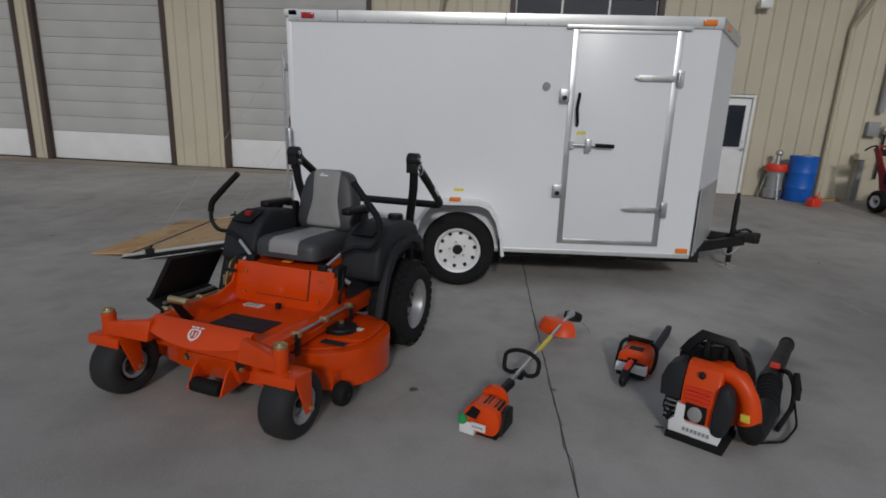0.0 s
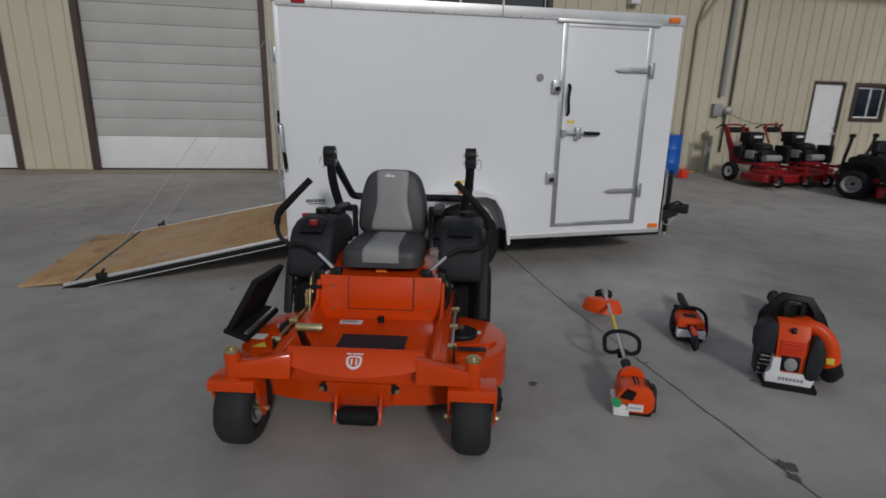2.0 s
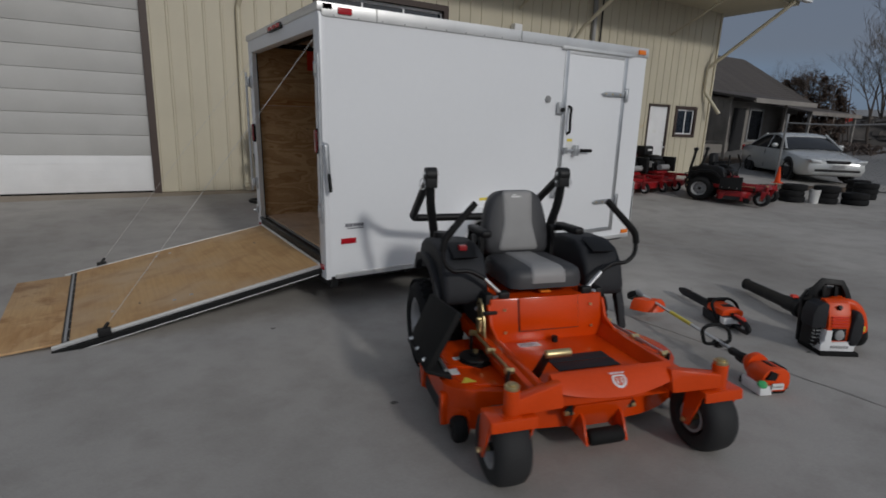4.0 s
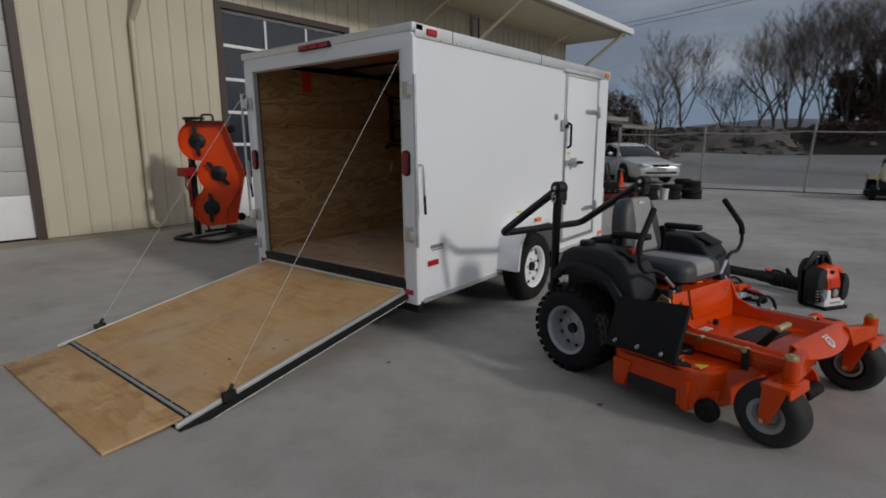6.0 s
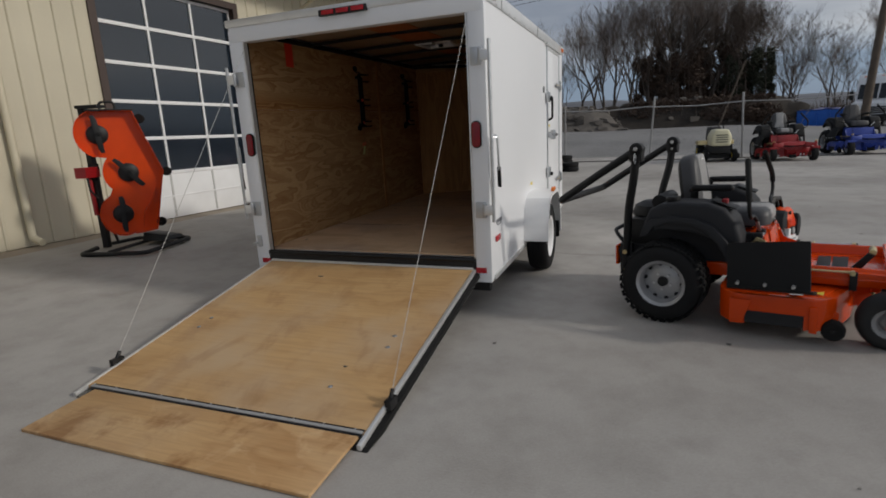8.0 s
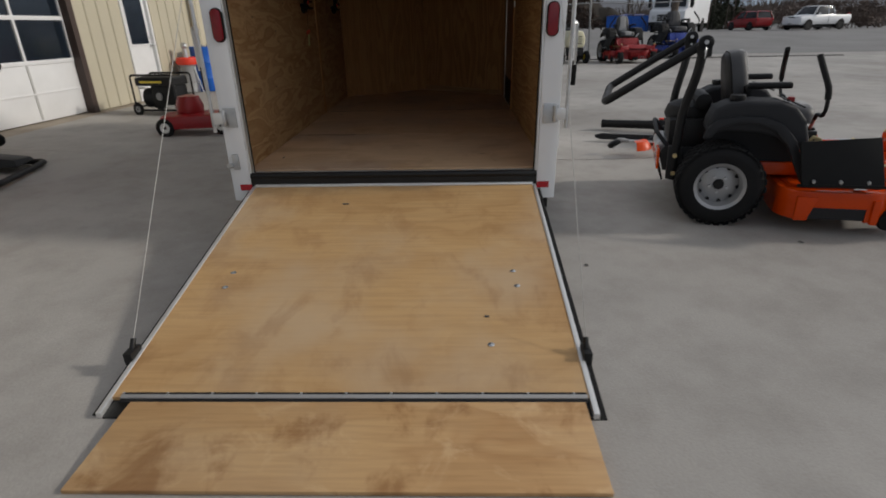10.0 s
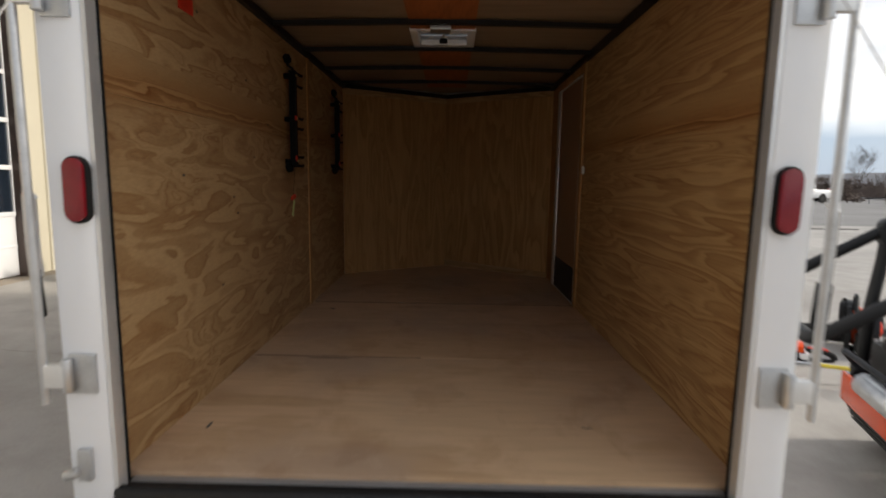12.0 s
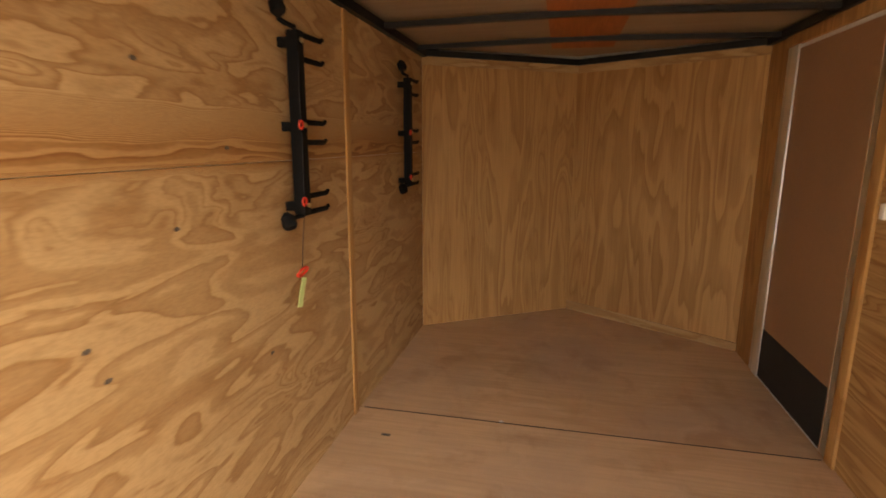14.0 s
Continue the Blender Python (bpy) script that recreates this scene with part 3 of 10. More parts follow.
cuts = sorted({END_W, END_E, *[o[0] for o in OPEN], *[o[1] for o in OPEN]})
for u0, u1 in zip(cuts, cuts[1:]):
    spans = [(o[2], o[3]) for o in OPEN if o[0] <= u0 + 1e-6 and o[1] >= u1 - 1e-6]
    solid = [(0.0, EAVE)] if not spans else [(a, b) for a, b in ((0.0, spans[0][0]), (spans[0][1], EAVE)) if b - a > 0.02]
    for z0, z1 in solid:
        k = max(1, round((u1 - u0) / 0.915))
        for i in range(k):
            a, b = u0 + (u1 - u0) * i / k, u0 + (u1 - u0) * (i + 1) / k
            part("siding_panel", siding_panel(a, b, z0 + 0.02, z1), MAT["siding"], wall, smooth=20)
        part("wall_core", Shape().box((u0, 0.03, z0), (u1, 0.22, z1)), MAT["sidetrim"], wall)
s = Shape()
for o in OPEN[:4]:
    for u in (o[0], o[1]):
        s.box((u - 0.06, -0.035, 0), (u + 0.06, 0.24, o[3] + 0.06))
    s.box((o[0] - 0.06, -0.037, o[3]), (o[1] + 0.06, 0.24, o[3] + 0.12))
part("jamb_trim", s, MAT["brown"], wall, "dark brown opening trim")
s = Shape().box((END_E - 0.02, -0.04, 0), (END_E + 0.05, 12, EAVE))
part("corner_trim", s, MAT["sidetrim"], wall)
part("end_wall", Shape().box((END_E - 0.2, 0.22, 0), (END_E, 12, EAVE + 0.2)).box((END_W, 0.22, 0), (END_W + 0.2, 12, EAVE + 0.2)).box((END_W, 11.8, 0), (END_E, 12, EAVE + 0.2)), MAT["siding"], wall)
part("slab_floor", Shape().box((END_W, 0.22, -0.1), (END_E, 11.8, 0.004)), MAT["concrete"], wall)

# roof with a deep overhang, its gutter and the pipes
roof = thing("roof", BUILDING, "low metal roof with a deep overhang and gutter", "roof", "", "structure")
part("deck", Shape().hexa([(END_W - 0.4, -2.1, 5.3), (END_E + 0.75, -2.1, 5.3), (END_E + 0.75, 12.3, 7.2), (END_W - 0.4, 12.3, 7.2)],
     [(END_W - 0.4, -2.1, 5.42), (END_E + 0.75, -2.1, 5.42), (END_E + 0.75, 12.3, 7.32), (END_W - 0.4, 12.3, 7.32)]), MAT["sidetrim"], roof)
part("soffit", Shape().box((END_W, -2.0, 5.18), (END_E + 0.6, 0.3, 5.29)), MAT["sidetrim"], roof)
part("gutter", Shape().prism([(-2.26, 5.24), (-2.1, 5.24), (-2.1, 5.44), (-2.24, 5.44)], "x", END_W - 0.4, END_E + 0.78), MAT["white"], roof, "white eave gutter", 0.01)
pipe = MAT["sidetrim"]
for u, low in ((END_E - 0.42, 2.2),):
    part("downspout", Shape().tube(rounded([(u + 0.5, -2.15, 5.2), (u + 0.45, -2.0, 5.05), (u, -0.1, 3.5), (u, -0.1, 2.75), (u + 0.35, -0.45, 2.1)], 0.08), 0.055, 8), pipe, roof, "cream downspout slanting back to the wall", smooth=50)
for u, low in ((9.10, 0.1), (0.89, 0.14)):
    part("downspout", Shape().tube(rounded([(u + 0.42, -2.1, 5.2), (u + 0.1, -0.5, 4.0), (u, -0.09, 3.45), (u, -0.09, low), (u, -0.3, low - 0.06)], 0.06), 0.05, 8), pipe, roof, "downspout along the wall", smooth=50)
for u in (-11, -5, 1.5, 7.5, 13.2):
    part("brace", Shape().cyl((u, -2.0, 5.2), (u, -0.03, 4.3), 0.035, n=8), pipe, roof)


def sectional_door(name, u0, u1, top, label):
    d = thing(name, BUILDING, label, "overhead door", "", "structure")
    z, i = 0.03, 0
    while z < top - 0.05:
        h = 0.66 if i == 0 else 0.36
        z1 = min(z + h, top)
        q = Shape().prism([(0.12, z + 0.0015), (0.103, z + 0.004), (0.10, z + 0.016), (0.10, z1 - 0.016), (0.103, z1 - 0.004), (0.12, z1 - 0.0015), (0.17, z1 - 0.0015), (0.17, z + 0.0015)], "x", u0 + 0.06, u1 - 0.06)
        if i == 0:
            for k in range(1, 5):
                q.box((u0 + 0.06, 0.096, z + k * 0.125), (u1 - 0.06, 0.101, z + k * 0.125 + 0.012))
        part("door_section", q, MAT["doorwhite"] if i == 0 else MAT["doorgrey"], d, "clean white bottom section" if i == 0 else "")
        z, i = z1, i + 1
    part("bottom_seal", Shape().box((u0 + 0.06, 0.1, 0.0), (u1 - 0.06, 0.17, 0.035)), MAT["rubber"], d)
    return d


sectional_door("door_1", *OPEN[1][:2], 4.27, "closed grey sectional overhead door with white bottom panel")
sectional_door("door_2", *OPEN[2][:2], 4.27, "closed grey sectional overhead door with white bottom panel")
sectional_door("door_6", *OPEN[0][:2], 4.27, "closed grey sectional overhead door with white bottom panel")

# overhead door of glass panes in white rails
u0, u1 = OPEN[3][0] + 0.06, OPEN[3][1] - 0.06
d = thing("door_3", BUILDING, "closed overhead door of dark glass panes in white rails", "glazed door", "", "structure")
rows = [0.85 + i * 0.615 for i in range(6)]
part("bottom_panel", Shape().box((u0, 0.1, 0.02), (u1, 0.15, 0.85)).box((u0, 0.09, 0.40), (u1, 0.1, 0.43)), MAT["doorwhite"], d, "white solid bottom panel", 0.004)
for i in (1, 2):
    u = u0 + (u1 - u0) * i / 3
    part("panel_joint", Shape().box((u - 0.02, 0.094, 0.04), (u + 0.02, 0.1, 0.82)), MAT["doorgrey"], d, "grey joint cover")
for z in rows:
    part("rail", Shape().box((u0, 0.085, z - 0.03), (u1, 0.15, z + 0.03)), MAT["doorwhite"], d, bevel=0.005)
for i in range(4):
    u = u0 + (u1 - u0) * i / 3
    part("stile", Shape().box((u - 0.022, 0.088, 0.85), (u + 0.022, 0.148, 3.95)), MAT["doorwhite"], d, bevel=0.005)
for i in range(3):
    for z in rows[:-1] + [rows[-1]]:
        a, b = u0 + (u1 - u0) * i / 3 + 0.022, u0 + (u1 - u0) * (i + 1) / 3 - 0.022
        part("pane", Shape().box((a, 0.115, z + 0.03), (b, 0.121, min(z + 0.585, 3.95))), MAT["doorglass"], d, "dark reflecting glass")
# near-black sheet stands in for the unlit room behind the glass
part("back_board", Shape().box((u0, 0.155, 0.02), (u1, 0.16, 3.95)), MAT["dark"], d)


def service_door(name, o, label, glazed):
    d = thing(name, BUILDING, label, "door", "", "structure")
    u0, u1, _, top = o
    part("frame", Shape().box((u0, -0.03, 0), (u0 + 0.05, 0.2, top)).box((u1 - 0.05, -0.03, 0), (u1, 0.2, top)).box((u0 + 0.05, -0.03, top - 0.05), (u1 - 0.05, 0.2, top)),
         MAT["doorwhite"] if glazed else MAT["brown"], d, "", 0.004)
    leaf = Shape().box((u0 + 0.055, 0.03, 0.02), (u1 - 0.055, 0.075, top - 0.055))
    part("leaf", leaf, MAT["doorwhite"], d, "white flush leaf", 0.003)
    if glazed:
        a, b = u0 + 0.16, u1 - 0.16
        part("glass_stop", Shape().box((a - 0.03, 0.018, 1.0), (b + 0.03, 0.03, top - 0.18)), MAT["doorwhite"], d, "", 0.004)
        part("pane", Shape().box((a, 0.012, 1.03), (b, 0.018, top - 0.21)), MAT["doorglass"], d, "dark glass")
    part("handle", Shape().cyl((u1 - 0.11, 0.03, 1.0), (u1 - 0.11, -0.03, 1.0), 0.012, n=10).ball((u1 - 0.11, -0.045, 1.0), 0.03).cyl((u1 - 0.11, 0.03, 1.14), (u1 - 0.11, 0.01, 1.14), 0.022, n=12), MAT["steel"], d, "steel knob and deadbolt")
    if not glazed:
        part("notice", Shape().box((u0 + 0.33, 0.026, 1.42), (u0 + 0.5, 0.029, 1.52)), MAT["label"], d, "small white notice")
    return d


service_door("door_4", OPEN[4], "white steel door with a dark half window", True)
service_door("door_5", OPEN[5], "plain white steel door with a small notice", False)
u0, u1, z0, z1 = OPEN[6]
d = thing("window_1", BUILDING, "small sliding window with dark brown frame", "window", "", "structure")
part("window_frame", Shape().box((u0, -0.04, z0), (u0 + 0.09, 0.15, z1)).box((u1 - 0.09, -0.04, z0), (u1, 0.15, z1)).box((u0 + 0.09, -0.04, z0), (u1 - 0.09, 0.15, z0 + 0.09)).box((u0 + 0.09, -0.04, z1 - 0.09), (u1 - 0.09, 0.15, z1)), MAT["brown"], d, "dark brown frame", 0.004)
for k, a in enumerate((u0 + 0.09, (u0 + u1) / 2 - 0.02)):
    b = a + (u1 - u0) / 2 - 0.07
    part("sash", Shape().box((a, 0.0 + 0.03 * k, z0 + 0.09), (a + 0.04, 0.03 + 0.03 * k, z1 - 0.09)).box((b - 0.04, 0.0 + 0.03 * k, z0 + 0.09), (b, 0.03 + 0.03 * k, z1 - 0.09)).box((a + 0.04, 0.0 + 0.03 * k, z0 + 0.09), (b - 0.04, 0.03 + 0.03 * k, z0 + 0.13)).box((a + 0.04, 0.0 + 0.03 * k, z1 - 0.13), (b - 0.04, 0.03 + 0.03 * k, z1 - 0.09)), MAT["doorwhite"], d, "white sliding sash", 0.003)
    part("pane", Shape().box((a + 0.04, 0.012 + 0.03 * k, z0 + 0.13), (b - 0.04, 0.018 + 0.03 * k, z1 - 0.13)), MAT["doorglass"], d)
# the window's unlit room, put in as a near-black sheet
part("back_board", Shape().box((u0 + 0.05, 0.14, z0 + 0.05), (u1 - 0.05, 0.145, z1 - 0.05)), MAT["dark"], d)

# electric fittings on the wall
d = thing("meter_box", BUILDING @ Matrix.Translation((9.92, -0.01, 0)), "grey electric meter box with thick conduit on the wall", "meter box")
part("conduit", Shape().cyl((0.06, -0.07, 1.85), (0.06, -0.07, 5.1), 0.06, n=12), MAT["grey"], d, "thick grey conduit")
part("cable_pipe", Shape().tube(rounded([(0.34, -0.05, 5.1), (0.34, -0.05, 1.6), (0.26, -0.05, 1.45), (0.26, -0.05, 0.5)], 0.05), 0.022, 8), MAT["chassis"], d, "thin dark pipe")
part("box", Shape().box((-0.13, -0.12, 1.37), (0.10, 0.0, 1.66)), MAT["grey"], d, "grey steel box", 0.01)
part("meter", Shape().cyl((0.26, 0.0, 1.5), (0.26, -0.16, 1.5), 0.1, n=16).cyl((0.26, -0.16, 1.5), (0.26, -0.2, 1.5), 0.075, n=16), MAT["steel"], d, "round meter", 0.004)
d = thing("hanging_cord", BUILDING, "thin cord slung along the wall to the door", "cord")
part("cord", Shape().tube([(10.2 + 2.35 * t, -0.04, 1.5 - 0.62 * math.sin(math.pi * t * 0.8) + 0.62 * t) for t in [i / 20 for i in range(21)]], 0.008, 6), MAT["tan"], d)
part("hook_bar", Shape().tube([(11.7, -0.05, 1.25), (11.7, -0.05, 1.02)], 0.025, 8), MAT["chassis"], d)
d = thing("flood_light", BUILDING, "small white flood light under the eave", "wall light")
part("housing", Shape().box((7.25, -0.2, 3.75), (7.48, -0.02, 3.9)), MAT["white"], d, "", 0.015)


# worn tyre marks swept across the concrete
def sweep(cx, cy, r, a0, a1, w):
    pts = [radians(a0 + (a1 - a0) * i / 40) for i in range(41)]
    rows = [[(cx + (r + k) * math.cos(a), cy + (r + k) * math.sin(a), 0.0025) for k in (-w * (0.4 + 0.6 * math.sin(i / 40 * math.pi)), w * (0.4 + 0.6 * math.sin(i / 40 * math.pi)))] for i, a in enumerate(pts)]
    return Shape().grid(rows, 0.0)


for args in ((4.25, -0.15, 0.87, -14, 70, 0.045),):
    part("tyre_mark", sweep(*args), MAT["mark"], pavement, "faint dark tyre mark")

# ---- enclosed trailer: u from the rear to the nose, v across, w up from the body's lower edge ----
LONG, WIDE, HIGH, NOSE = 3.66, 2.14, 2.045, 4.30
trailer = thing("cargo_trailer", Matrix.Translation((0, 0, 0.300)) @ Matrix.Rotation(radians(-0.8), 4, "Y"),
                "white enclosed cargo trailer with lowered rear ramp on concrete", "trailer")
T = trailer
FLOOR_W, IN0, IN1 = 0.172, 0.055, 2.05
DOOR_U0, DOOR_U1, DOOR_W0, DOOR_W1 = 2.44, 3.36, 0.085, 1.945
# outer skins
part("side_skin", Shape().box((0.0, 0.0, 0.0), (DOOR_U0, 0.012, 1.965)).box((DOOR_U1, 0.0, 0.0), (LONG, 0.012, 1.965)).box((DOOR_U0, 0.0, 0.0), (DOOR_U1, 0.012, DOOR_W0)).box((DOOR_U0, 0.0, DOOR_W1), (DOOR_U1, 0.012, 1.965)), MAT["skin"], T, "smooth white side sheet")
part("side_skin", Shape().box((0.0, WIDE - 0.012, 0.0), (LONG, WIDE, 1.965)), MAT["skin"], T)
MID = WIDE / 2
part("nose_skin", Shape().prism([(LONG + 0.002, 0.0), (NOSE, MID), (LONG + 0.002, WIDE), (LONG - 0.02, WIDE - 0.012), (NOSE - 0.014, MID), (LONG - 0.02, 0.012)], "z", 0.0, 1.965), MAT["skin"], T, "white wedge-shaped front")
part("stone_guard", Shape().prism([(LONG + 0.03, -0.002), (NOSE + 0.006, MID), (LONG + 0.03, WIDE + 0.002), (LONG + 0.026, WIDE), (NOSE, MID), (LONG + 0.026, 0.0)], "z", 0.0, 0.62), MAT["rail"], T, "bright aluminium stone guard")
part("roof_sheet", Shape().prism([(2.09, 0.01), (LONG, 0.01), (NOSE, MID), (LONG, WIDE - 0.01), (2.09, WIDE - 0.01)], "z", HIGH - 0.018, HIGH).box((-0.02, 0.01, HIGH - 0.018), (1.82, WIDE - 0.01, HIGH))
     .box((1.82, 0.01, HIGH - 0.018), (2.09, 0.91, HIGH)).box((1.82, 1.23, HIGH - 0.018), (2.09, WIDE - 0.01, HIGH)), MAT["rail"], T, "aluminium roof")
for v0, v1 in ((-0.014, 0.03), (WIDE - 0.03, WIDE + 0.014)):
    part("roof_rail", Shape().box((-0.01, v0, 1.962), (LONG + 0.01, v1, HIGH + 0.012)), MAT["rail"], T, "pale aluminium roof rail", 0.008)
part("roof_rail", Shape().prism([(LONG + 0.012, -0.014), (NOSE + 0.02, MID), (LONG + 0.012, WIDE + 0.014), (LONG - 0.03, WIDE - 0.02), (NOSE - 0.04, MID), (LONG - 0.03, 0.02)], "z", 1.962, HIGH + 0.012), MAT["rail"], T)
for v0, v1 in ((-0.012, 0.02), (WIDE - 0.02, WIDE + 0.012)):
    part("lower_rail", Shape().box((0.05, v0, -0.02), (LONG, v1, 0.022)), MAT["rail"], T, "", 0.005)
for u in (0.42, 1.86):
    part("rail_joint", Shape().box((u, -0.017, 1.965), (u + 0.009, -0.013, 2.055)), MAT["grey"], T)
for i in range(19):
    part("screw", Shape().cyl((0.08 + i * 0.195, -0.0135, 1.972), (0.08 + i * 0.195, -0.0165, 1.972), 0.006, n=8), MAT["grey"], T)
# rear frame
part("rear_post", Shape().box((-0.03, -0.004, -0.02), (0.016, 0.118, 1.98)), MAT["skin"], T, "white rear corner post", 0.008)
part("rear_post", Shape().box((-0.03, 2.016, -0.02), (0.016, WIDE + 0.004, 1.98)), MAT["skin"], T, "", 0.008)
part("rear_header", Shape().box((-0.032, 0.01, 1.885), (0.06, WIDE - 0.01, 2.03)), MAT["skin"], T, "white rear header", 0.01)
part("header_cap", Shape().box((-0.045, -0.014, 2.0), (0.08, WIDE + 0.014, 2.06)), MAT["rail"], T, "", 0.012)
part("rear_sill", Shape().box((-0.03, 0.118, 0.0), (0.08, 2.016, 0.155)).tube([(-0.02, 0.12, 0.15), (-0.02, 2.014, 0.15)], 0.022, 8), MAT["chassis"], T, "black rear sill with rubber bulb", 0.004)
part("sill_cap", Shape().box((0.028, 0.13, 0.1555), (0.058, 2.004, 0.1590)), MAT["frame"], T, "worn metal strip on the sill", 0.001)
for v in (0.125, 2.009):
    part("inner_jamb", Shape().box((-0.028, v - 0.006, 0.155), (0.017, v + 0.006, 1.885)), MAT["rail"], T)
    part("weather_strip", Shape().box((0.018, min(v, v + (0.012 if v < 1 else -0.012)), 0.16), (0.024, max(v, v + (0.012 if v < 1 else -0.012)), 1.884)), MAT["rubber"], T)
# inside lining
for a, b in ((0.025, 2.36), (2.36, 3.6)):
    part("wall_panel", Shape().box((a + 0.002, IN1, FLOOR_W), (b - 0.002, IN1 + 0.01, 1.3645)), PLY["wall"], T, "fir plywood wall lining")
    part("wall_panel", Shape().box((a + 0.002, IN1, 1.366), (b - 0.002, IN1 + 0.01, 1.99)), PLY["wall"], T)
part("seam_batten", Shape().box((2.335, IN1 - 0.008, FLOOR_W), (2.385, IN1, 1.97)), PLY["front"], T, "narrow plywood batten", 0.002)
for a, b in ((0.025, DOOR_U0 - 0.02),):
    part("wall_panel", Shape().box((a + 0.002, IN0 - 0.01, FLOOR_W), (b - 0.002, IN0, 1.33)), PLY["fine"], T)
    part("wall_panel", Shape().box((a + 0.002, IN0 - 0.01, 1.3308), (b - 0.002, IN0, 1.99)), PLY["fine"], T)
part("wall_panel", Shape().box((DOOR_U1 + 0.0, IN0 - 0.01, FLOOR_W), (3.6, IN0, 1.99)), PLY["front"], T)
part("wall_panel", Shape().box((DOOR_U0 - 0.02, IN0 - 0.01, 1.9), (DOOR_U1, IN0, 1.99)), PLY["wall"], T)
part("door_batten", Shape().box((2.36, IN0, FLOOR_W), (2.425, IN0 + 0.012, 1.93)).box((2.36, IN0, 1.9), (3.36, IN0 + 0.012, 1.955)), PLY["front"], T, "plywood casing strip", 0.002)
for v0, v1, k in ((IN0, MID, 0), (MID, IN1, 1)):
    a, b = (3.6, 4.235) if k == 0 else (4.235, 3.6)
    part("nose_panel", Shape().hexa([(a, v0, FLOOR_W), (b, v1, FLOOR_W), (b + 0.02, v1, FLOOR_W), (a + 0.02, v0, FLOOR_W)], [(a, v0, 1.985), (b, v1, 1.985), (b + 0.02, v1, 1.985), (a + 0.02, v0, 1.985)]), PLY["front"], T, "plywood nose lining with upright grain")
    part("nose_cleat", Shape().hexa([(a - 0.012, v0, 1.91), (b - 0.012, v1, 1.91), (b, v1, 1.91), (a, v0, 1.91)], [(a - 0.012, v0, 1.985), (b - 0.012, v1, 1.985), (b, v1, 1.985), (a, v0, 1.985)]), PLY["wall"], T)
part("kick_board", Shape().hexa([(3.6 - 0.014, IN0, FLOOR_W), (4.235 - 0.014, MID, FLOOR_W), (4.235, MID, FLOOR_W), (3.6, IN0, FLOOR_W)], [(3.6 - 0.014, IN0, FLOOR_W + 0.05), (4.235 - 0.014, MID, FLOOR_W + 0.065), (4.235, MID, FLOOR_W + 0.065), (3.6, IN0, FLOOR_W + 0.05)]), PLY["wall"], T)
for a, b in ((0.06, 1.19), (1.19, 2.425)):
    part("floor_panel", Shape().box((a, IN0, FLOOR_W - 0.018), (b - 0.005, IN1, FLOOR_W)), PLY["floor"], T, "scuffed plywood floor sheet")
part("floor_panel", Shape().prism([(2.425, IN0), (3.6, IN0), (4.235, MID), (3.6, IN1), (2.425, IN1)], "z", FLOOR_W - 0.018, FLOOR_W), PLY["floor"], T)
part("floor_seam", Shape().box((2.417, IN0 + 0.02, FLOOR_W + 0.0008), (2.424, IN1 - 0.02, FLOOR_W + 0.0016)), MAT["dark"], T, "dark open seam between floor sheets")
part("floor_seam", Shape().box((1.184, 1.15, FLOOR_W + 0.0008), (1.189, IN1 - 0.02, FLOOR_W + 0.0016)), MAT["dark"], T)
part("floor_joist", Shape().box((0.06, 0.02, 0.02), (LONG, WIDE - 0.02, FLOOR_W - 0.02)), MAT["chassis"], T)
for p, q in (((1.155, 1.52), (1.162, 1.74)), ((0.36, 1.908), (0.405, 1.918)), ((0.42, 0.44), (0.427, 0.48)), ((2.2, 1.83), (2.215, 1.87))):
    part("floor_nick", Shape().box((*p, FLOOR_W + 0.001), (*q, FLOOR_W + 0.002)), MAT["joint"], T, "dark nick in the floor")
for u, w in ((0.72, 1.78), (1.02, 1.02), (1.06, 0.94), (1.30, 1.22), (0.86, 0.62), (1.22, 1.60), (1.52, 1.41), (0.55, 1.12), (1.68, 0.75)):
    part("knot", Shape().ball((u, IN1, w), (0.011, 0.0012, 0.006), 8), MAT["pole"], T, "small dark knot")
part("paint_speck", Shape().ball((2.43, 1.37, FLOOR_W), (0.012, 0.012, 0.004), 8), MAT["label"], T)
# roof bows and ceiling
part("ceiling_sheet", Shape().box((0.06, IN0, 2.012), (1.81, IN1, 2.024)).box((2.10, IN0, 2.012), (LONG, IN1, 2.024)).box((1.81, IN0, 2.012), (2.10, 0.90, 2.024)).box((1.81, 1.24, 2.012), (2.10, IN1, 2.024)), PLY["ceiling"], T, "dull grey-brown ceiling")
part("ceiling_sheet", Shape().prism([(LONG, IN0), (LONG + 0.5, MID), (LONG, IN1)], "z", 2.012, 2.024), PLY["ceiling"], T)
for u in (0.36, 0.97, 1.58, 2.19, 2.80, 3.41):
    part("roof_bow", Shape().prism([(IN0, 1.965), (IN0, 1.99), (MID, 2.010), (IN1, 1.99), (IN1, 1.965), (MID, 1.982)], "x", u - 0.018, u + 0.018), MAT["chassis"], T, "black steel roof bow")
for v in (IN0 - 0.002, IN1 - 0.03):
    part("roof_angle", Shape().box((0.06, v, 1.955), (3.6, v + 0.032, 1.995)), MAT["chassis"], T)
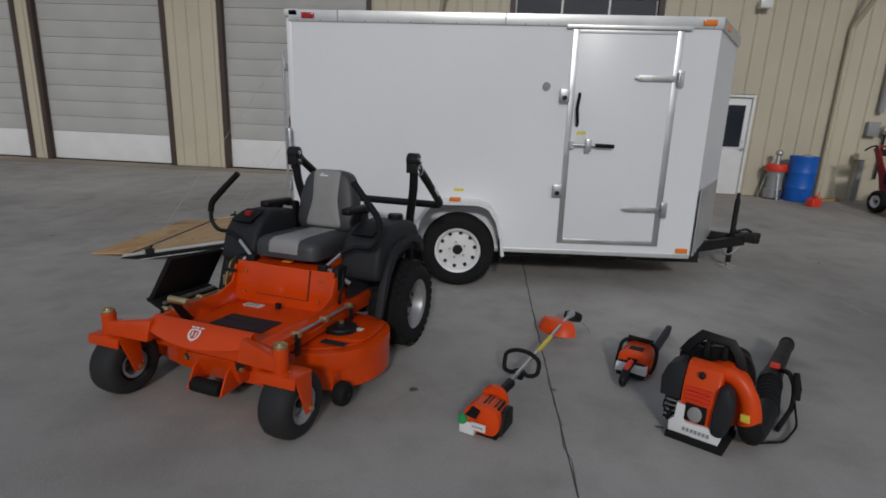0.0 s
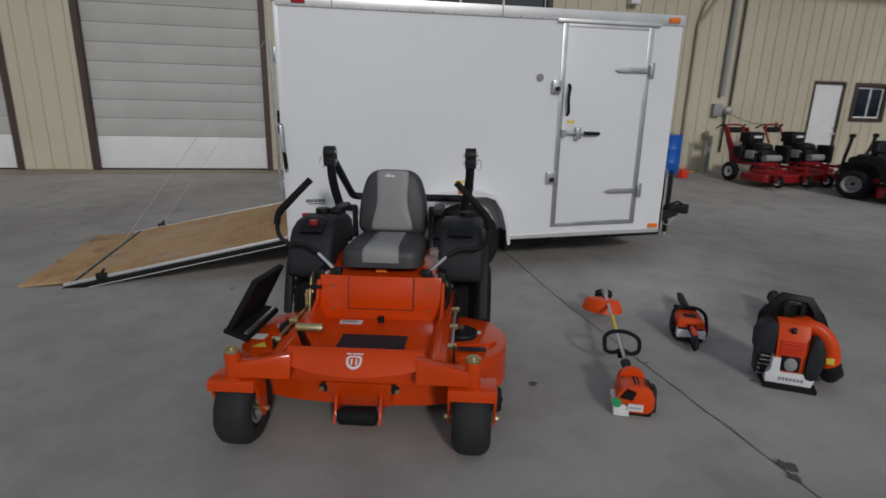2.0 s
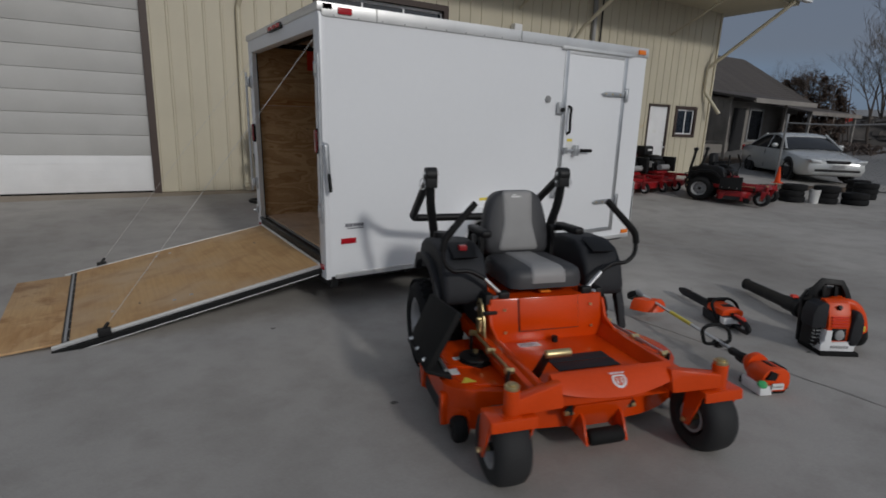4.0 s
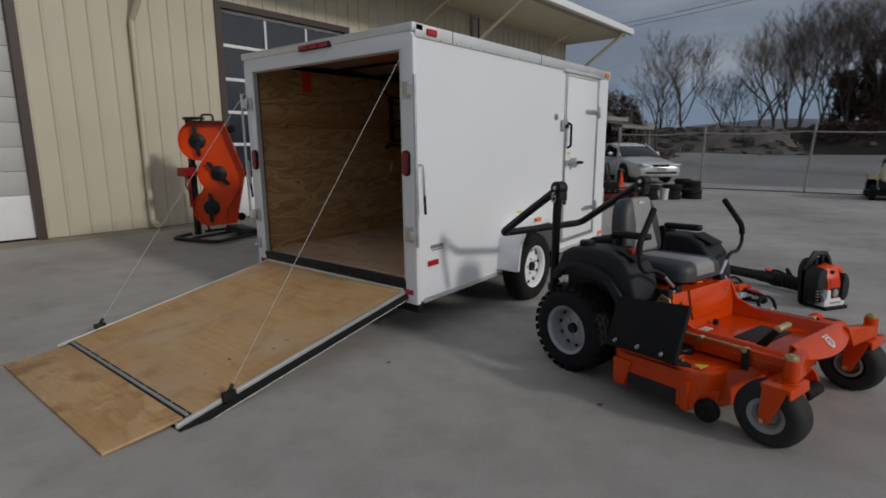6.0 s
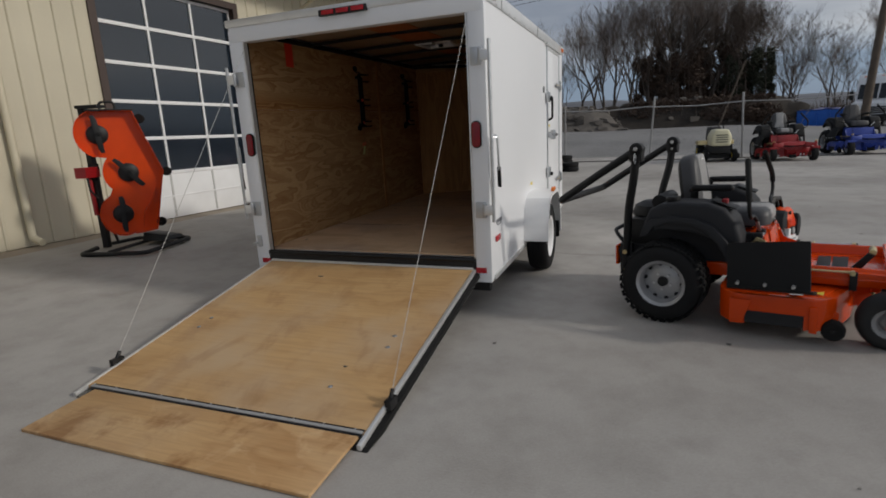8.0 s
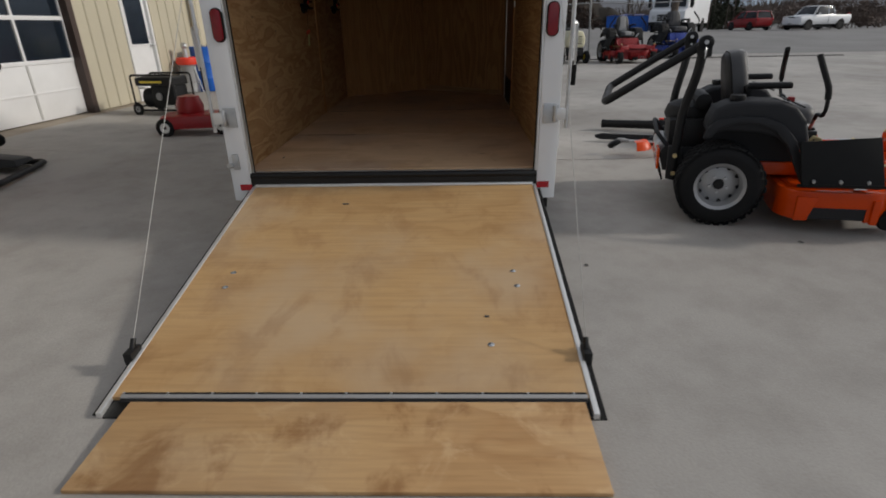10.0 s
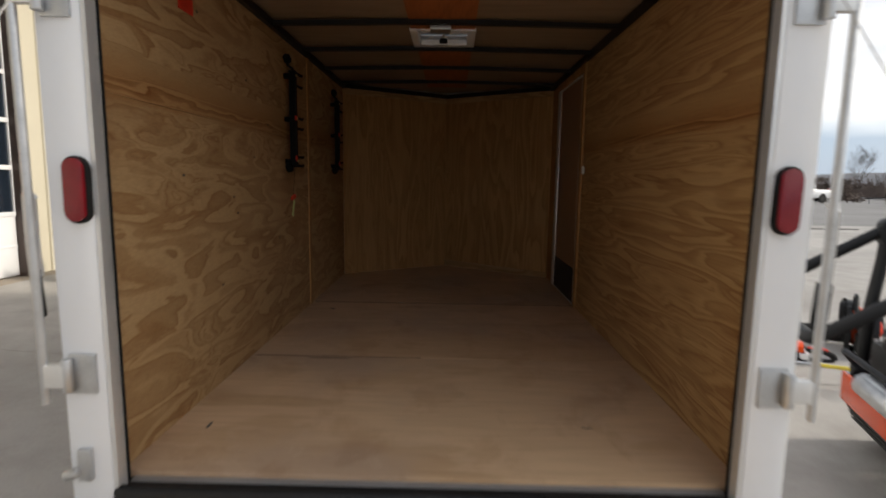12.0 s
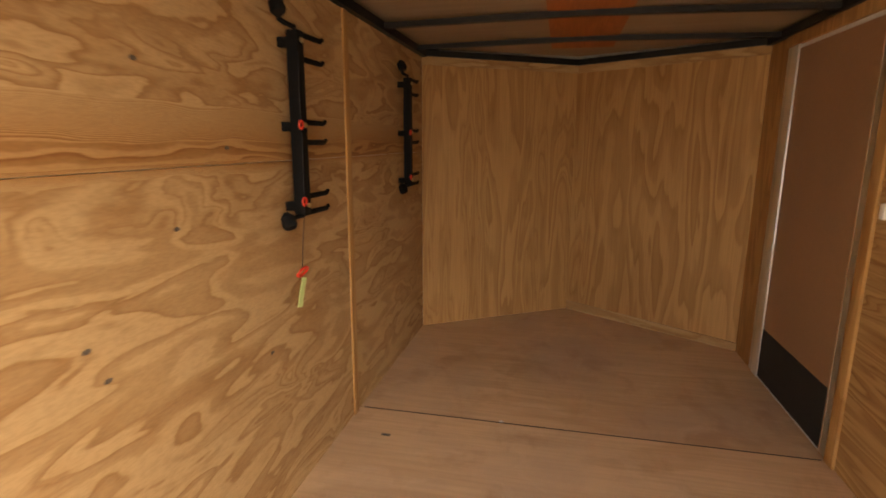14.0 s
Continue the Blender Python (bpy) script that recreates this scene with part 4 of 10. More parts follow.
part("roof_angle", Shape().hexa([(3.57, IN0, 1.96), (4.2, MID, 1.96), (4.235, MID, 1.96), (3.605, IN0, 1.96)], [(3.57, IN0, 2.0), (4.2, MID, 2.0), (4.235, MID, 2.0), (3.605, IN0, 2.0)]).hexa([(4.2, MID, 1.96), (3.57, IN1, 1.96), (3.605, IN1, 1.96), (4.235, MID, 1.96)], [(4.2, MID, 2.0), (3.57, IN1, 2.0), (3.605, IN1, 2.0), (4.235, MID, 2.0)]), MAT["chassis"], T)
part("ceiling_strip", Shape().box((0.1, 0.88, 2.004), (1.755, 1.26, 2.0115)).box((2.155, 0.88, 2.004), (LONG + 0.1, 1.25, 2.0115)), PLY["strip"], T, "reddish plywood strip")
lid_plastic = bpy.data.materials.new("milky_vent_plastic")
lid_plastic.use_nodes = True
ln, ll = lid_plastic.node_tree.nodes, lid_plastic.node_tree.links
l_through, l_front, l_sum = ln.new("ShaderNodeBsdfTranslucent"), ln.new("ShaderNodeBsdfDiffuse"), ln.new("ShaderNodeMixShader")
l_through.inputs["Color"].default_value, l_front.inputs["Color"].default_value = (0.34, 0.37, 0.40, 1), (0.72, 0.75, 0.78, 1)
l_sum.inputs["Fac"].default_value = 0.5
ll.new(l_through.outputs["BSDF"], l_sum.inputs[1])
ll.new(l_front.outputs["BSDF"], l_sum.inputs[2])
ll.new(l_sum.outputs["Shader"], ln["Material Output"].inputs["Surface"])
vent = part("roof_vent", Shape().box((1.76, 0.87, 1.992), (2.15, 0.92, 2.03)).box((1.76, 1.22, 1.992), (2.15, 1.27, 2.03)).box((1.76, 0.92, 1.992), (1.82, 1.22, 2.03)).box((2.09, 0.92, 1.992), (2.15, 1.22, 2.03)), MAT["white"], T, "white roof vent", 0.008)
part("vent_lid", Shape().box((1.805, 0.905, 2.052), (2.105, 1.235, 2.060)), lid_plastic, vent, "translucent white lid")
part("vent_throat", Shape().box((1.805, 0.905, 2.03), (2.105, 0.92, 2.052)).box((1.805, 1.22, 2.03), (2.105, 1.235, 2.052)).box((1.805, 0.92, 2.03), (1.82, 1.22, 2.052)).box((2.09, 0.92, 2.03), (2.105, 1.22, 2.052)), MAT["white"], vent)
part("crank_bar", Shape().box((1.82, 1.06, 2.014), (2.09, 1.08, 2.022)), MAT["white"], vent, "", 0.003)
part("vent_knob", Shape().cyl((2.02, 1.07, 2.014), (2.02, 1.07, 1.988), 0.026, n=14), MAT["plastic"], vent, "black crank knob", 0.004)
part("dome_light", Shape().box((1.62, 1.02, 1.965), (1.72, 1.14, 2.005)), MAT["steel"], T, "small steel lamp box", 0.006)
part("wall_tag", Shape().box((0.57, IN1 - 0.004, 1.75), (0.68, IN1, 1.995)), MAT["pinkred"], T, "red warning sticker")
# small latch on the casing beside the side door
part("casing_latch", Shape().box((2.30, IN0, 1.17), (2.33, IN0 + 0.014, 1.225)), MAT["white"], T, "small white latch", 0.004)
# side door
door = part("side_door", Shape().box((DOOR_U0 + 0.045, -0.006, DOOR_W0 + 0.045), (DOOR_U1 - 0.05, 0.05, DOOR_W1 - 0.035)), MAT["skin"], T, "white side entry door", 0.004)
part("door_lining", Shape().box((DOOR_U0 + 0.06, 0.05, FLOOR_W + 0.01), (DOOR_U1 - 0.14, 0.054, 1.88)), MAT["brownpanel"], door, "brown inner lining")
part("kick_plate", Shape().box((DOOR_U0 + 0.06, 0.054, FLOOR_W + 0.01), (DOOR_U1 - 0.14, 0.056, 0.45)), MAT["charcoal"], door, "dark scuffed kick plate")
part("door_frame", Shape().box((DOOR_U0, -0.012, DOOR_W0), (DOOR_U0 + 0.05, 0.055, DOOR_W1)).box((DOOR_U1 - 0.055, -0.012, DOOR_W0), (DOOR_U1, 0.055, DOOR_W1)).box((DOOR_U0 + 0.05, -0.012, DOOR_W0), (DOOR_U1 - 0.055, 0.055, DOOR_W0 + 0.045)), MAT["alu"], T, "bright aluminium door frame", 0.004)
part("inner_door_edge", Shape().box((DOOR_U1 - 0.145, 0.045, FLOOR_W), (DOOR_U1 - 0.06, 0.062, 1.9)), MAT["rail"], T, "bright aluminium edge", 0.003)
part("drip_cap", Shape().box((DOOR_U0 - 0.06, -0.03, DOOR_W1 + 0.0), (DOOR_U1 + 0.06, 0.0, DOOR_W1 + 0.03)).box((DOOR_U0 + 0.05, -0.011, DOOR_W1 - 0.035), (DOOR_U1 - 0.055, 0.02, DOOR_W1)), MAT["rail"], T, "", 0.005)
for w in (1.56, 0.425):
    h = part("strap_hinge", Shape().prism([(2.985, w), (3.03, w - 0.024), (3.33, w - 0.024), (3.33, w + 0.024), (3.03, w + 0.024)], "y", -0.026, -0.014).cyl((3.355, -0.03, w - 0.05), (3.355, -0.03, w + 0.05), 0.016, n=10), MAT["steel"], T, "galvanised strap hinge", 0.002)
    part("hinge_leaf", Shape().box((3.345, -0.022, w - 0.07), (3.40, -0.012, w + 0.07)), MAT["steel"], h, "", 0.003)
    for u in (3.04, 3.14, 3.26):
        part("bolt", Shape().cyl((u, -0.026, w), (u, -0.031, w), 0.009, n=8), MAT["zinc"], h)
for w in (1.40, 0.575):
    h = part("hold_back", Shape().box((2.36, -0.05, w - 0.055), (2.445, -0.013, w + 0.055)), MAT["steel"], T, "steel door latch bracket", 0.012)
    part("catch", Shape().cyl((2.40, -0.05, w - 0.02), (2.40, -0.075, w - 0.02), 0.02, n=10), MAT["chassis"], h)
part("grab_handle", Shape().tube(rounded([(2.535, -0.005, 1.15), (2.53, -0.05, 1.17), (2.515, -0.055, 1.3), (2.53, -0.05, 1.40), (2.535, -0.005, 1.42)], 0.03), 0.013, 8), MAT["rubber"], T, "black rubber grab handle", smooth=60)
bar = part("bar_lock", Shape().cyl((2.50, -0.04, 0.985), (2.74, -0.04, 0.985), 0.013, n=10).box((2.48, -0.05, 0.955), (2.52, -0.013, 1.015)), MAT["steel"], T, "steel cam bar lock", smooth=40)
part("grip", Shape().cyl((2.70, -0.045, 0.985), (2.865, -0.045, 0.98), 0.017, n=10), MAT["rubber"], bar, "black grip")
part("clamp", Shape().box((2.615, -0.07, 0.93), (2.665, -0.013, 1.04)), MAT["steel"], bar, "", 0.012)
part("door_sticker", Shape().box((2.535, -0.0075, 1.0), (2.62, -0.0062, 1.11)), MAT["label"], T, "pale sticker with printed lines")
part("sticker_print", Shape().box((2.54, -0.009, 1.075), (2.615, -0.0078, 1.1)), MAT["yellow"], T)
part("round_lock", Shape().cyl((2.245, -0.001, 1.475), (2.245, -0.012, 1.475), 0.034, n=20).cyl((2.245, -0.012, 1.475), (2.245, -0.018, 1.475), 0.02, n=16), MAT["grey"], T, "round grey vent cap", smooth=30)
# marker lights and prints
for nm, a, b, mat in (("marker_light", (0.11, -0.03, 1.985), (0.22, -0.013, 2.032), "redlens"), ("marker_light", (3.50, -0.03, 1.985), (3.61, -0.013, 2.032), "amber"),
                      ("reflector", (3.53, -0.014, 0.03), (3.64, -0.002, 0.075), "amber"), ("reflector", (0.10, -0.012, 0.265), (0.23, -0.002, 0.31), "redlens"),
                      ("reflector", (0.02, -0.036, 0.055), (0.05, -0.03, 0.10), "redlens")):
    if nm == "reflector" and a[1] < -0.03:
        continue
    part(nm, Shape().box(a, b), MAT[mat], T, "red lens" if mat == "redlens" else "amber lens", 0.008)
part("marker_light", Shape().hexa([(3.80, 0.185, 1.985), (3.865, 0.29, 1.985), (3.845, 0.3, 1.985), (3.78, 0.195, 1.985)], [(3.80, 0.185, 2.03), (3.865, 0.29, 2.03), (3.845, 0.3, 2.03), (3.78, 0.195, 2.03)]), MAT["amber"], T)
s = Shape()
for i, (a, b) in enumerate(((0.0, 0.03), (0.034, 0.062), (0.068, 0.095), (0.10, 0.13), (0.134, 0.16))):
    s.box((0.14 + a, -0.003, 0.40), (0.14 + b, -0.0012, 0.428))
part("maker_print", s, MAT["ink"], T, "grey unreadable maker's print")
part("maker_line", Shape().box((0.16, -0.003, 0.383), (0.3, -0.0012, 0.392)), MAT["ink"], T)
for v in (0.076, 2.052):
    t = part("tail_light", Shape().prism([(v + 0.037 * math.cos(a), 1.075 + (0.058 if math.sin(a) > 0 else -0.058) + 0.037 * math.sin(a)) for a in [i * math.pi / 10 for i in range(20)]], "x", -0.05, -0.028), MAT["rubber"], T, "oval tail light in a black ring", 0.004)
    part("lens", Shape().prism([(v + 0.031 * math.cos(a), 1.075 + (0.058 if math.sin(a) > 0 else -0.058) + 0.031 * math.sin(a)) for a in [i * math.pi / 10 for i in range(20)]], "x", -0.06, -0.045), MAT["darklens"], t, "dark red lens", 0.006)
    part("reflector", Shape().box((-0.036, v - 0.038, 0.055), (-0.029, v + 0.04, 0.095)), MAT["redlens"], T, "red reflector strip")
t = part("brake_light", Shape().box((-0.06, 0.86, 1.985), (-0.03, 1.26, 2.03)), MAT["chassis"], T, "high brake light bar", 0.006)
for i in range(3):
    part("lens", Shape().box((-0.068, 0.88 + i * 0.125, 1.992), (-0.058, 0.98 + i * 0.125, 2.023)), MAT["redlens"], t, "", 0.004)
# folded cam bars of the ramp on both posts
for v, o in ((0.062, -1), (2.078, 1)):
    e = v + o * 0.10
    for w in (1.60, 0.535):
        h = part("bar_bracket", Shape().box((-0.042, v - 0.04, w - 0.06), (-0.03, v + 0.04, w + 0.06)).cyl((-0.055, v + o * 0.035, w - 0.05), (-0.055, v + o * 0.035, w + 0.05), 0.016, n=10), MAT["steel"], T, "galvanised hinge bracket", 0.003)
        part("keeper", Shape().box((-0.07, min(v + o * 0.03, e), w - 0.035), (-0.045, max(v + o * 0.03, e), w + 0.035)), MAT["rail"], h, "", 0.005)
    b = part("cam_bar", Shape().cyl((-0.06, e, 0.45), (-0.06, e, 1.70), 0.012, n=12), MAT["steel"], T, "galvanised cam bar", smooth=50)
    part("lever", Shape().tube(rounded([(-0.05, e, 1.06), (-0.02, e + o * 0.03, 1.06), (-0.015, e + o * 0.035, 0.9), (-0.01, e + o * 0.035, 0.82)], 0.03), 0.019, 8, 0.4), MAT["steel"], b, "flat lever")
    part("grip", Shape().tube([(-0.01, e + o * 0.035, 0.84), (0.0, e + o * 0.035, 0.70)], 0.021, 8, 0.5), MAT["rubber"], b, "black grip")
part("post_latch", Shape().box((-0.05, 2.07, 0.2), (-0.03, 2.11, 0.3)).cyl((-0.06, 2.1, 0.235), (-0.06, 2.14, 0.225), 0.016, n=10), MAT["steel"], T, "small barrel latch", 0.005)
# ramp
HZ, END_U, END_W2 = 0.078, -1.86, -0.250
PLY_END = -1.785
def ramp_w(u, up=0.0):
    return HZ + (END_W2 - HZ) * (u / END_U) + up
R0, R1 = 0.122, 2.012
ramp = part("ramp", Shape().hexa([(-0.01, R0 + 0.02, ramp_w(-0.01, -0.052)), (END_U, R0 + 0.02, ramp_w(END_U, -0.052)), (END_U, R1 - 0.02, ramp_w(END_U, -0.052)), (-0.01, R1 - 0.02, ramp_w(-0.01, -0.052))],
     [(-0.01, R0 + 0.02, ramp_w(-0.01, -0.012)), (END_U, R0 + 0.02, ramp_w(END_U, -0.012)), (END_U, R1 - 0.02, ramp_w(END_U, -0.012)), (-0.01, R1 - 0.02, ramp_w(-0.01, -0.012))]), MAT["chassis"], T, "lowered rear ramp door, black underside", 0.003)
def ramp_slab(v0, v1, lo, hi, u0=-0.01, u1=END_U):
    return Shape().hexa([(u0, v0, ramp_w(u0, lo)), (u1, v0, ramp_w(u1, lo)), (u1, v1, ramp_w(u1, lo)), (u0, v1, ramp_w(u0, lo))], [(u0, v0, ramp_w(u0, hi)), (u1, v0, ramp_w(u1, hi)), (u1, v1, ramp_w(u1, hi)), (u0, v1, ramp_w(u0, hi))])
part("ramp_deck", ramp_slab(R0 + 0.012, R1 - 0.012, -0.012, 0.003, -0.012, PLY_END + 0.004), PLY["ramp"], ramp, "worn varnished plywood ramp surface")
for v0, v1 in ((R0, R0 + 0.022), (R1 - 0.022, R1)):
    part("edge_trim", ramp_slab(v0, v1, -0.02, 0.007, -0.02), MAT["rail"], ramp, "pale aluminium edge trim", 0.003)
part("skin_edge", ramp_slab(R0 - 0.026, R1 + 0.026, -0.064, -0.058, -0.06, END_U - 0.004), MAT["skin"], ramp, "white outer skin of the door")
for v0, v1 in ((R0 - 0.03, R0 + 0.02), (R1 - 0.02, R1 + 0.03)):
    part("seal", ramp_slab(v0, v1, -0.057, -0.022), MAT["rubber"], ramp)
part("end_hinge", ramp_slab(R0 + 0.03, R1 - 0.06, 0.003, 0.007, PLY_END + 0.024, PLY_END - 0.024), MAT["chassis"], ramp, "dark piano hinge of the flap")
part("hinge_knuckle", ramp_slab(R0 + 0.03, R1 - 0.06, 0.007, 0.014, PLY_END + 0.009, PLY_END - 0.009), MAT["grey"], ramp, "grey hinge knuckle", 0.003)
part("top_hinge", Shape().cyl((-0.03, R0 + 0.02, HZ + 0.004), (-0.03, R1 - 0.02, HZ + 0.004), 0.012, n=8), MAT["rail"], ramp)
FLAP0, FLAP1, FLAP_U = 0.165, 1.905, -2.205
part("flap", Shape().hexa([(PLY_END, FLAP0, ramp_w(PLY_END, -0.012)), (FLAP_U, FLAP0, -0.266), (FLAP_U, FLAP1, -0.266), (PLY_END, FLAP1, ramp_w(PLY_END, -0.012))],
     [(PLY_END, FLAP0, ramp_w(PLY_END, 0.004)), (FLAP_U, FLAP0, -0.250), (FLAP_U, FLAP1, -0.250), (PLY_END, FLAP1, ramp_w(PLY_END, 0.004))]), PLY["flap"], ramp, "hinged plywood end flap", 0.002)
for v, o in ((R0 - 0.01, -1), (R1 + 0.01, 1)):
    part("ramp_catch", Shape().box((-1.60, v - 0.018, ramp_w(-1.56, -0.02)), (-1.52, v + 0.018, ramp_w(-1.56, 0.035))).cyl((-1.56, v, ramp_w(-1.56, 0.03)), (-1.53, v, ramp_w(-1.56, 0.07)), 0.012, n=8), MAT["chassis"], ramp, "black catch", 0.004)
    part("ramp_cord", Shape().cyl((-0.02, 0.13 if o < 0 else 2.01, 1.83), (-1.56, v, ramp_w(-1.56, 0.03)), 0.0019, n=6), MAT["rope"], T, "thin lifting cable")
for u, v in ((-0.98, 0.36), (-1.1, 0.35), (-0.98, 1.8), (-1.1, 1.8), (-1.5, 0.5)):
    part("bolt_head", Shape().ball((u, v, ramp_w(u, 0.003)), (0.016, 0.016, 0.005), 8), MAT["steel"], ramp)
for i in range(11):
    part("hinge_screw", Shape().ball((PLY_END + 0.018, 0.2 + i * 0.175, ramp_w(PLY_END + 0.018, 0.009)), (0.006, 0.006, 0.003), 6), MAT["steel"], ramp)
for u, v, w in ((-0.28, 1.32, 0.04), (-1.33, 0.5, 0.02)):
    part("nick", Shape().box((u, v, ramp_w(u, 0.0035)), (u + 0.012, v + w, ramp_w(u, 0.008))), MAT["joint"], ramp)


# ---- running gear ----
def wheel(parent, c, axis, R, width, rim, mats, holes=10, lugs=5, tread=False, dish=0.03, face=1.0, grooved=True):
    """A tyre with shoulders and grooves, and a disc rim with round holes; axis points outwards."""
    c, ax = Vector(c), Vector(axis).normalized()
    h = width / 2
    prof = [(rim, -h * 0.8), (rim + 0.006, -h * 0.92), (rim + (R - rim) * 0.45, -h), (R - 0.02, -h * 0.86), (R - 0.004, -h * 0.6), (R, -h * 0.25)]
    if grooved and not tread:
        for g in (-0.2, 0.2):
            prof += [(R, h * (g - 0.06)), (R - 0.008, h * (g - 0.04)), (R - 0.008, h * (g + 0.04)), (R, h * (g + 0.06))]
    prof += [(R, h * 0.25), (R - 0.004, h * 0.6), (R - 0.02, h * 0.86), (rim + (R - rim) * 0.45, h), (rim + 0.006, h * 0.92), (rim, h * 0.8)]
    s = Shape().lathe(prof, c, ax, 44)
    blocks = Shape()
    if tread:
        u = ax.orthogonal().normalized()
        w = ax.cross(u)
        for k in range(30):
            for j in range(6):
                a = 2 * math.pi * (k + 0.5 * (j % 2)) / 30
                d, t = u * math.cos(a) + w * math.sin(a), w * math.cos(a) - u * math.sin(a)
                o = ax * h * (-0.75 + 0.3 * j)
                p, q, z = t * (R * 0.075), ax * (h * 0.115), d
                base = c + o + z * (R - 0.004)
                blocks.add([base - p - q, base + p - q, base + p + q, base - p + q] + [v + z * 0.012 for v in (base - p * 0.85 - q * 0.85, base + p * 0.85 - q * 0.85, base + p * 0.85 + q * 0.85, base - p * 0.85 + q * 0.85)],
                      [(4, 5, 6, 7), (0, 1, 5, 4), (1, 2, 6, 5), (2, 3, 7, 6), (3, 0, 4, 7)])
    wh = part("wheel", s, mats[0], parent, "black tyre on a disc rim", smooth=45)
    if tread:
        tagged(part("tread", blocks, mats[0], wh, "turf tread blocks", smooth=45), kind="stuff")
    r = part("rim", Shape().lathe([(rim + 0.004, h * 0.86), (rim + 0.004, h * 0.7), (rim - 0.012, h * 0.6), (rim - 0.02, -h * 0.7), (rim - 0.012, -h * 0.8), (rim - 0.026, -h * 0.8), (rim - 0.032, h * 0.5), (rim - 0.018, h * 0.76)], c, ax, 40)
             .lathe([(0.0001, h * 0.7 - dish), (rim * 0.45, h * 0.7 - dish), (rim * 0.62, h * 0.7 - dish - 0.01 * face), (rim - 0.025, h * 0.55 - dish), (rim - 0.025, h * 0.5 - dish), (rim * 0.6, h * 0.62 - dish - 0.016), (0.0001, h * 0.62 - dish)], c, ax, 40), mats[1], wh, smooth=30)
    u = ax.orthogonal().normalized()
    w = ax.cross(u)
    for k in range(holes):
        a = 2 * math.pi * k / holes
        p = c + (u * math.cos(a) + w * math.sin(a)) * rim * 0.77 + ax * (h * 0.6 - dish)
        part("rim_hole", Shape().cyl(p - ax * 0.01, p + ax * 0.006, rim * 0.085, n=10), MAT["dark"], wh, smooth=40)
    part("hub", Shape().cyl(c + ax * (h * 0.6 - dish), c + ax * (h * 0.6 - dish + 0.035), rim * 0.24, rim * 0.2, 16), mats[2], wh, smooth=40)
    for k in range(lugs):
        a = 2 * math.pi * (k + 0.3) / lugs
        p = c + (u * math.cos(a) + w * math.sin(a)) * rim * 0.36 + ax * (h * 0.66 - dish)
        part("lug_nut", Shape().cyl(p, p + ax * 0.02, min(0.011, rim * 0.08), n=6), MAT["steel"], wh)
    return wh


AXLE_U, AXLE_W = 1.525, 0.338 - 0.300 - 0.0213
for v, o in ((-0.098, -1), (WIDE + 0.098, 1)):
    wheel(T, (AXLE_U, v, AXLE_W), (0, o, 0), 0.338, 0.205, 0.205, (MAT["tyre"], MAT["white"], MAT["chassis"]), 10, 5)
    y0, y1 = (-0.225, 0.0) if o < 0 else (WIDE, WIDE + 0.225)
    outer = [(1.115, 0.05), (1.125, 0.18), (1.17, 0.32), (1.255, 0.435), (1.36, 0.47), (1.70, 0.47), (1.80, 0.435), (1.88, 0.32), (1.93, 0.14), (1.945, -0.01)]
    inner = [(1.145, 0.05), (1.155, 0.175), (1.195, 0.305), (1.27, 0.41), (1.365, 0.443), (1.695, 0.443), (1.785, 0.41), (1.855, 0.305), (1.90, 0.14), (1.915, -0.01)]
    f = part("fender", Shape().prism(outer + [(a * 1.0, b) for a, b in [(p[0] + (0.006 if p[0] < 1.5 else -0.006), p[1] - 0.006) for p in outer][::-1]], "y", y0, y1), MAT["white"], T, "white wheel fender", smooth=30)
    lip = y0 if o < 0 else y1
    part("fender_lip", Shape().prism(outer + inner[::-1], "y", lip - 0.008, lip + 0.004), MAT["white"], f, "", smooth=30)
    part("mud_flap", Shape().box((1.90, y0 + 0.01, -0.07), (1.925, y1 - 0.01, 0.10)), MAT["rubber"], f)
    part("fender_light", Shape().box((1.44, lip - 0.012, 0.476), (1.54, lip + 0.02, 0.512)), MAT["amber"], f, "amber lens", 0.008)
part("fender_sticker", Shape().box((1.47, -0.0035, 0.535), (1.56, -0.0015, 0.56)), MAT["yellow"], T, "small yellow sticker")
part("axle", Shape().cyl((AXLE_U, -0.02, AXLE_W), (AXLE_U, WIDE + 0.02, AXLE_W), 0.035, n=12), MAT["chassis"], T)
part("chassis_rail", Shape().box((0.05, 0.25, -0.12), (LONG + 0.2, 0.30, 0.02)).box((0.05, WIDE - 0.30, -0.12), (LONG + 0.2, WIDE - 0.25, 0.02)).box((0.02, 0.03, -0.1), (0.08, WIDE - 0.03, 0.02)), MAT["chassis"], T)
s = Shape()
for u in (0.7, 1.3, 1.9, 2.5, 3.1):
    s.box((u, 0.03, -0.06), (u + 0.05, WIDE - 0.03, 0.02))
part("cross_member", s, MAT["chassis"], T)
part("leaf_spring", Shape().prism([(1.18, 0.0), (1.525, -0.08), (1.87, 0.0), (1.87, 0.02), (1.525, -0.05), (1.18, 0.02)], "y", 0.25, 0.31).prism([(1.18, 0.0), (1.525, -0.08), (1.87, 0.0), (1.87, 0.02), (1.525, -0.05), (1.18, 0.02)], "y", WIDE - 0.31, WIDE - 0.25), MAT["chassis"], T)
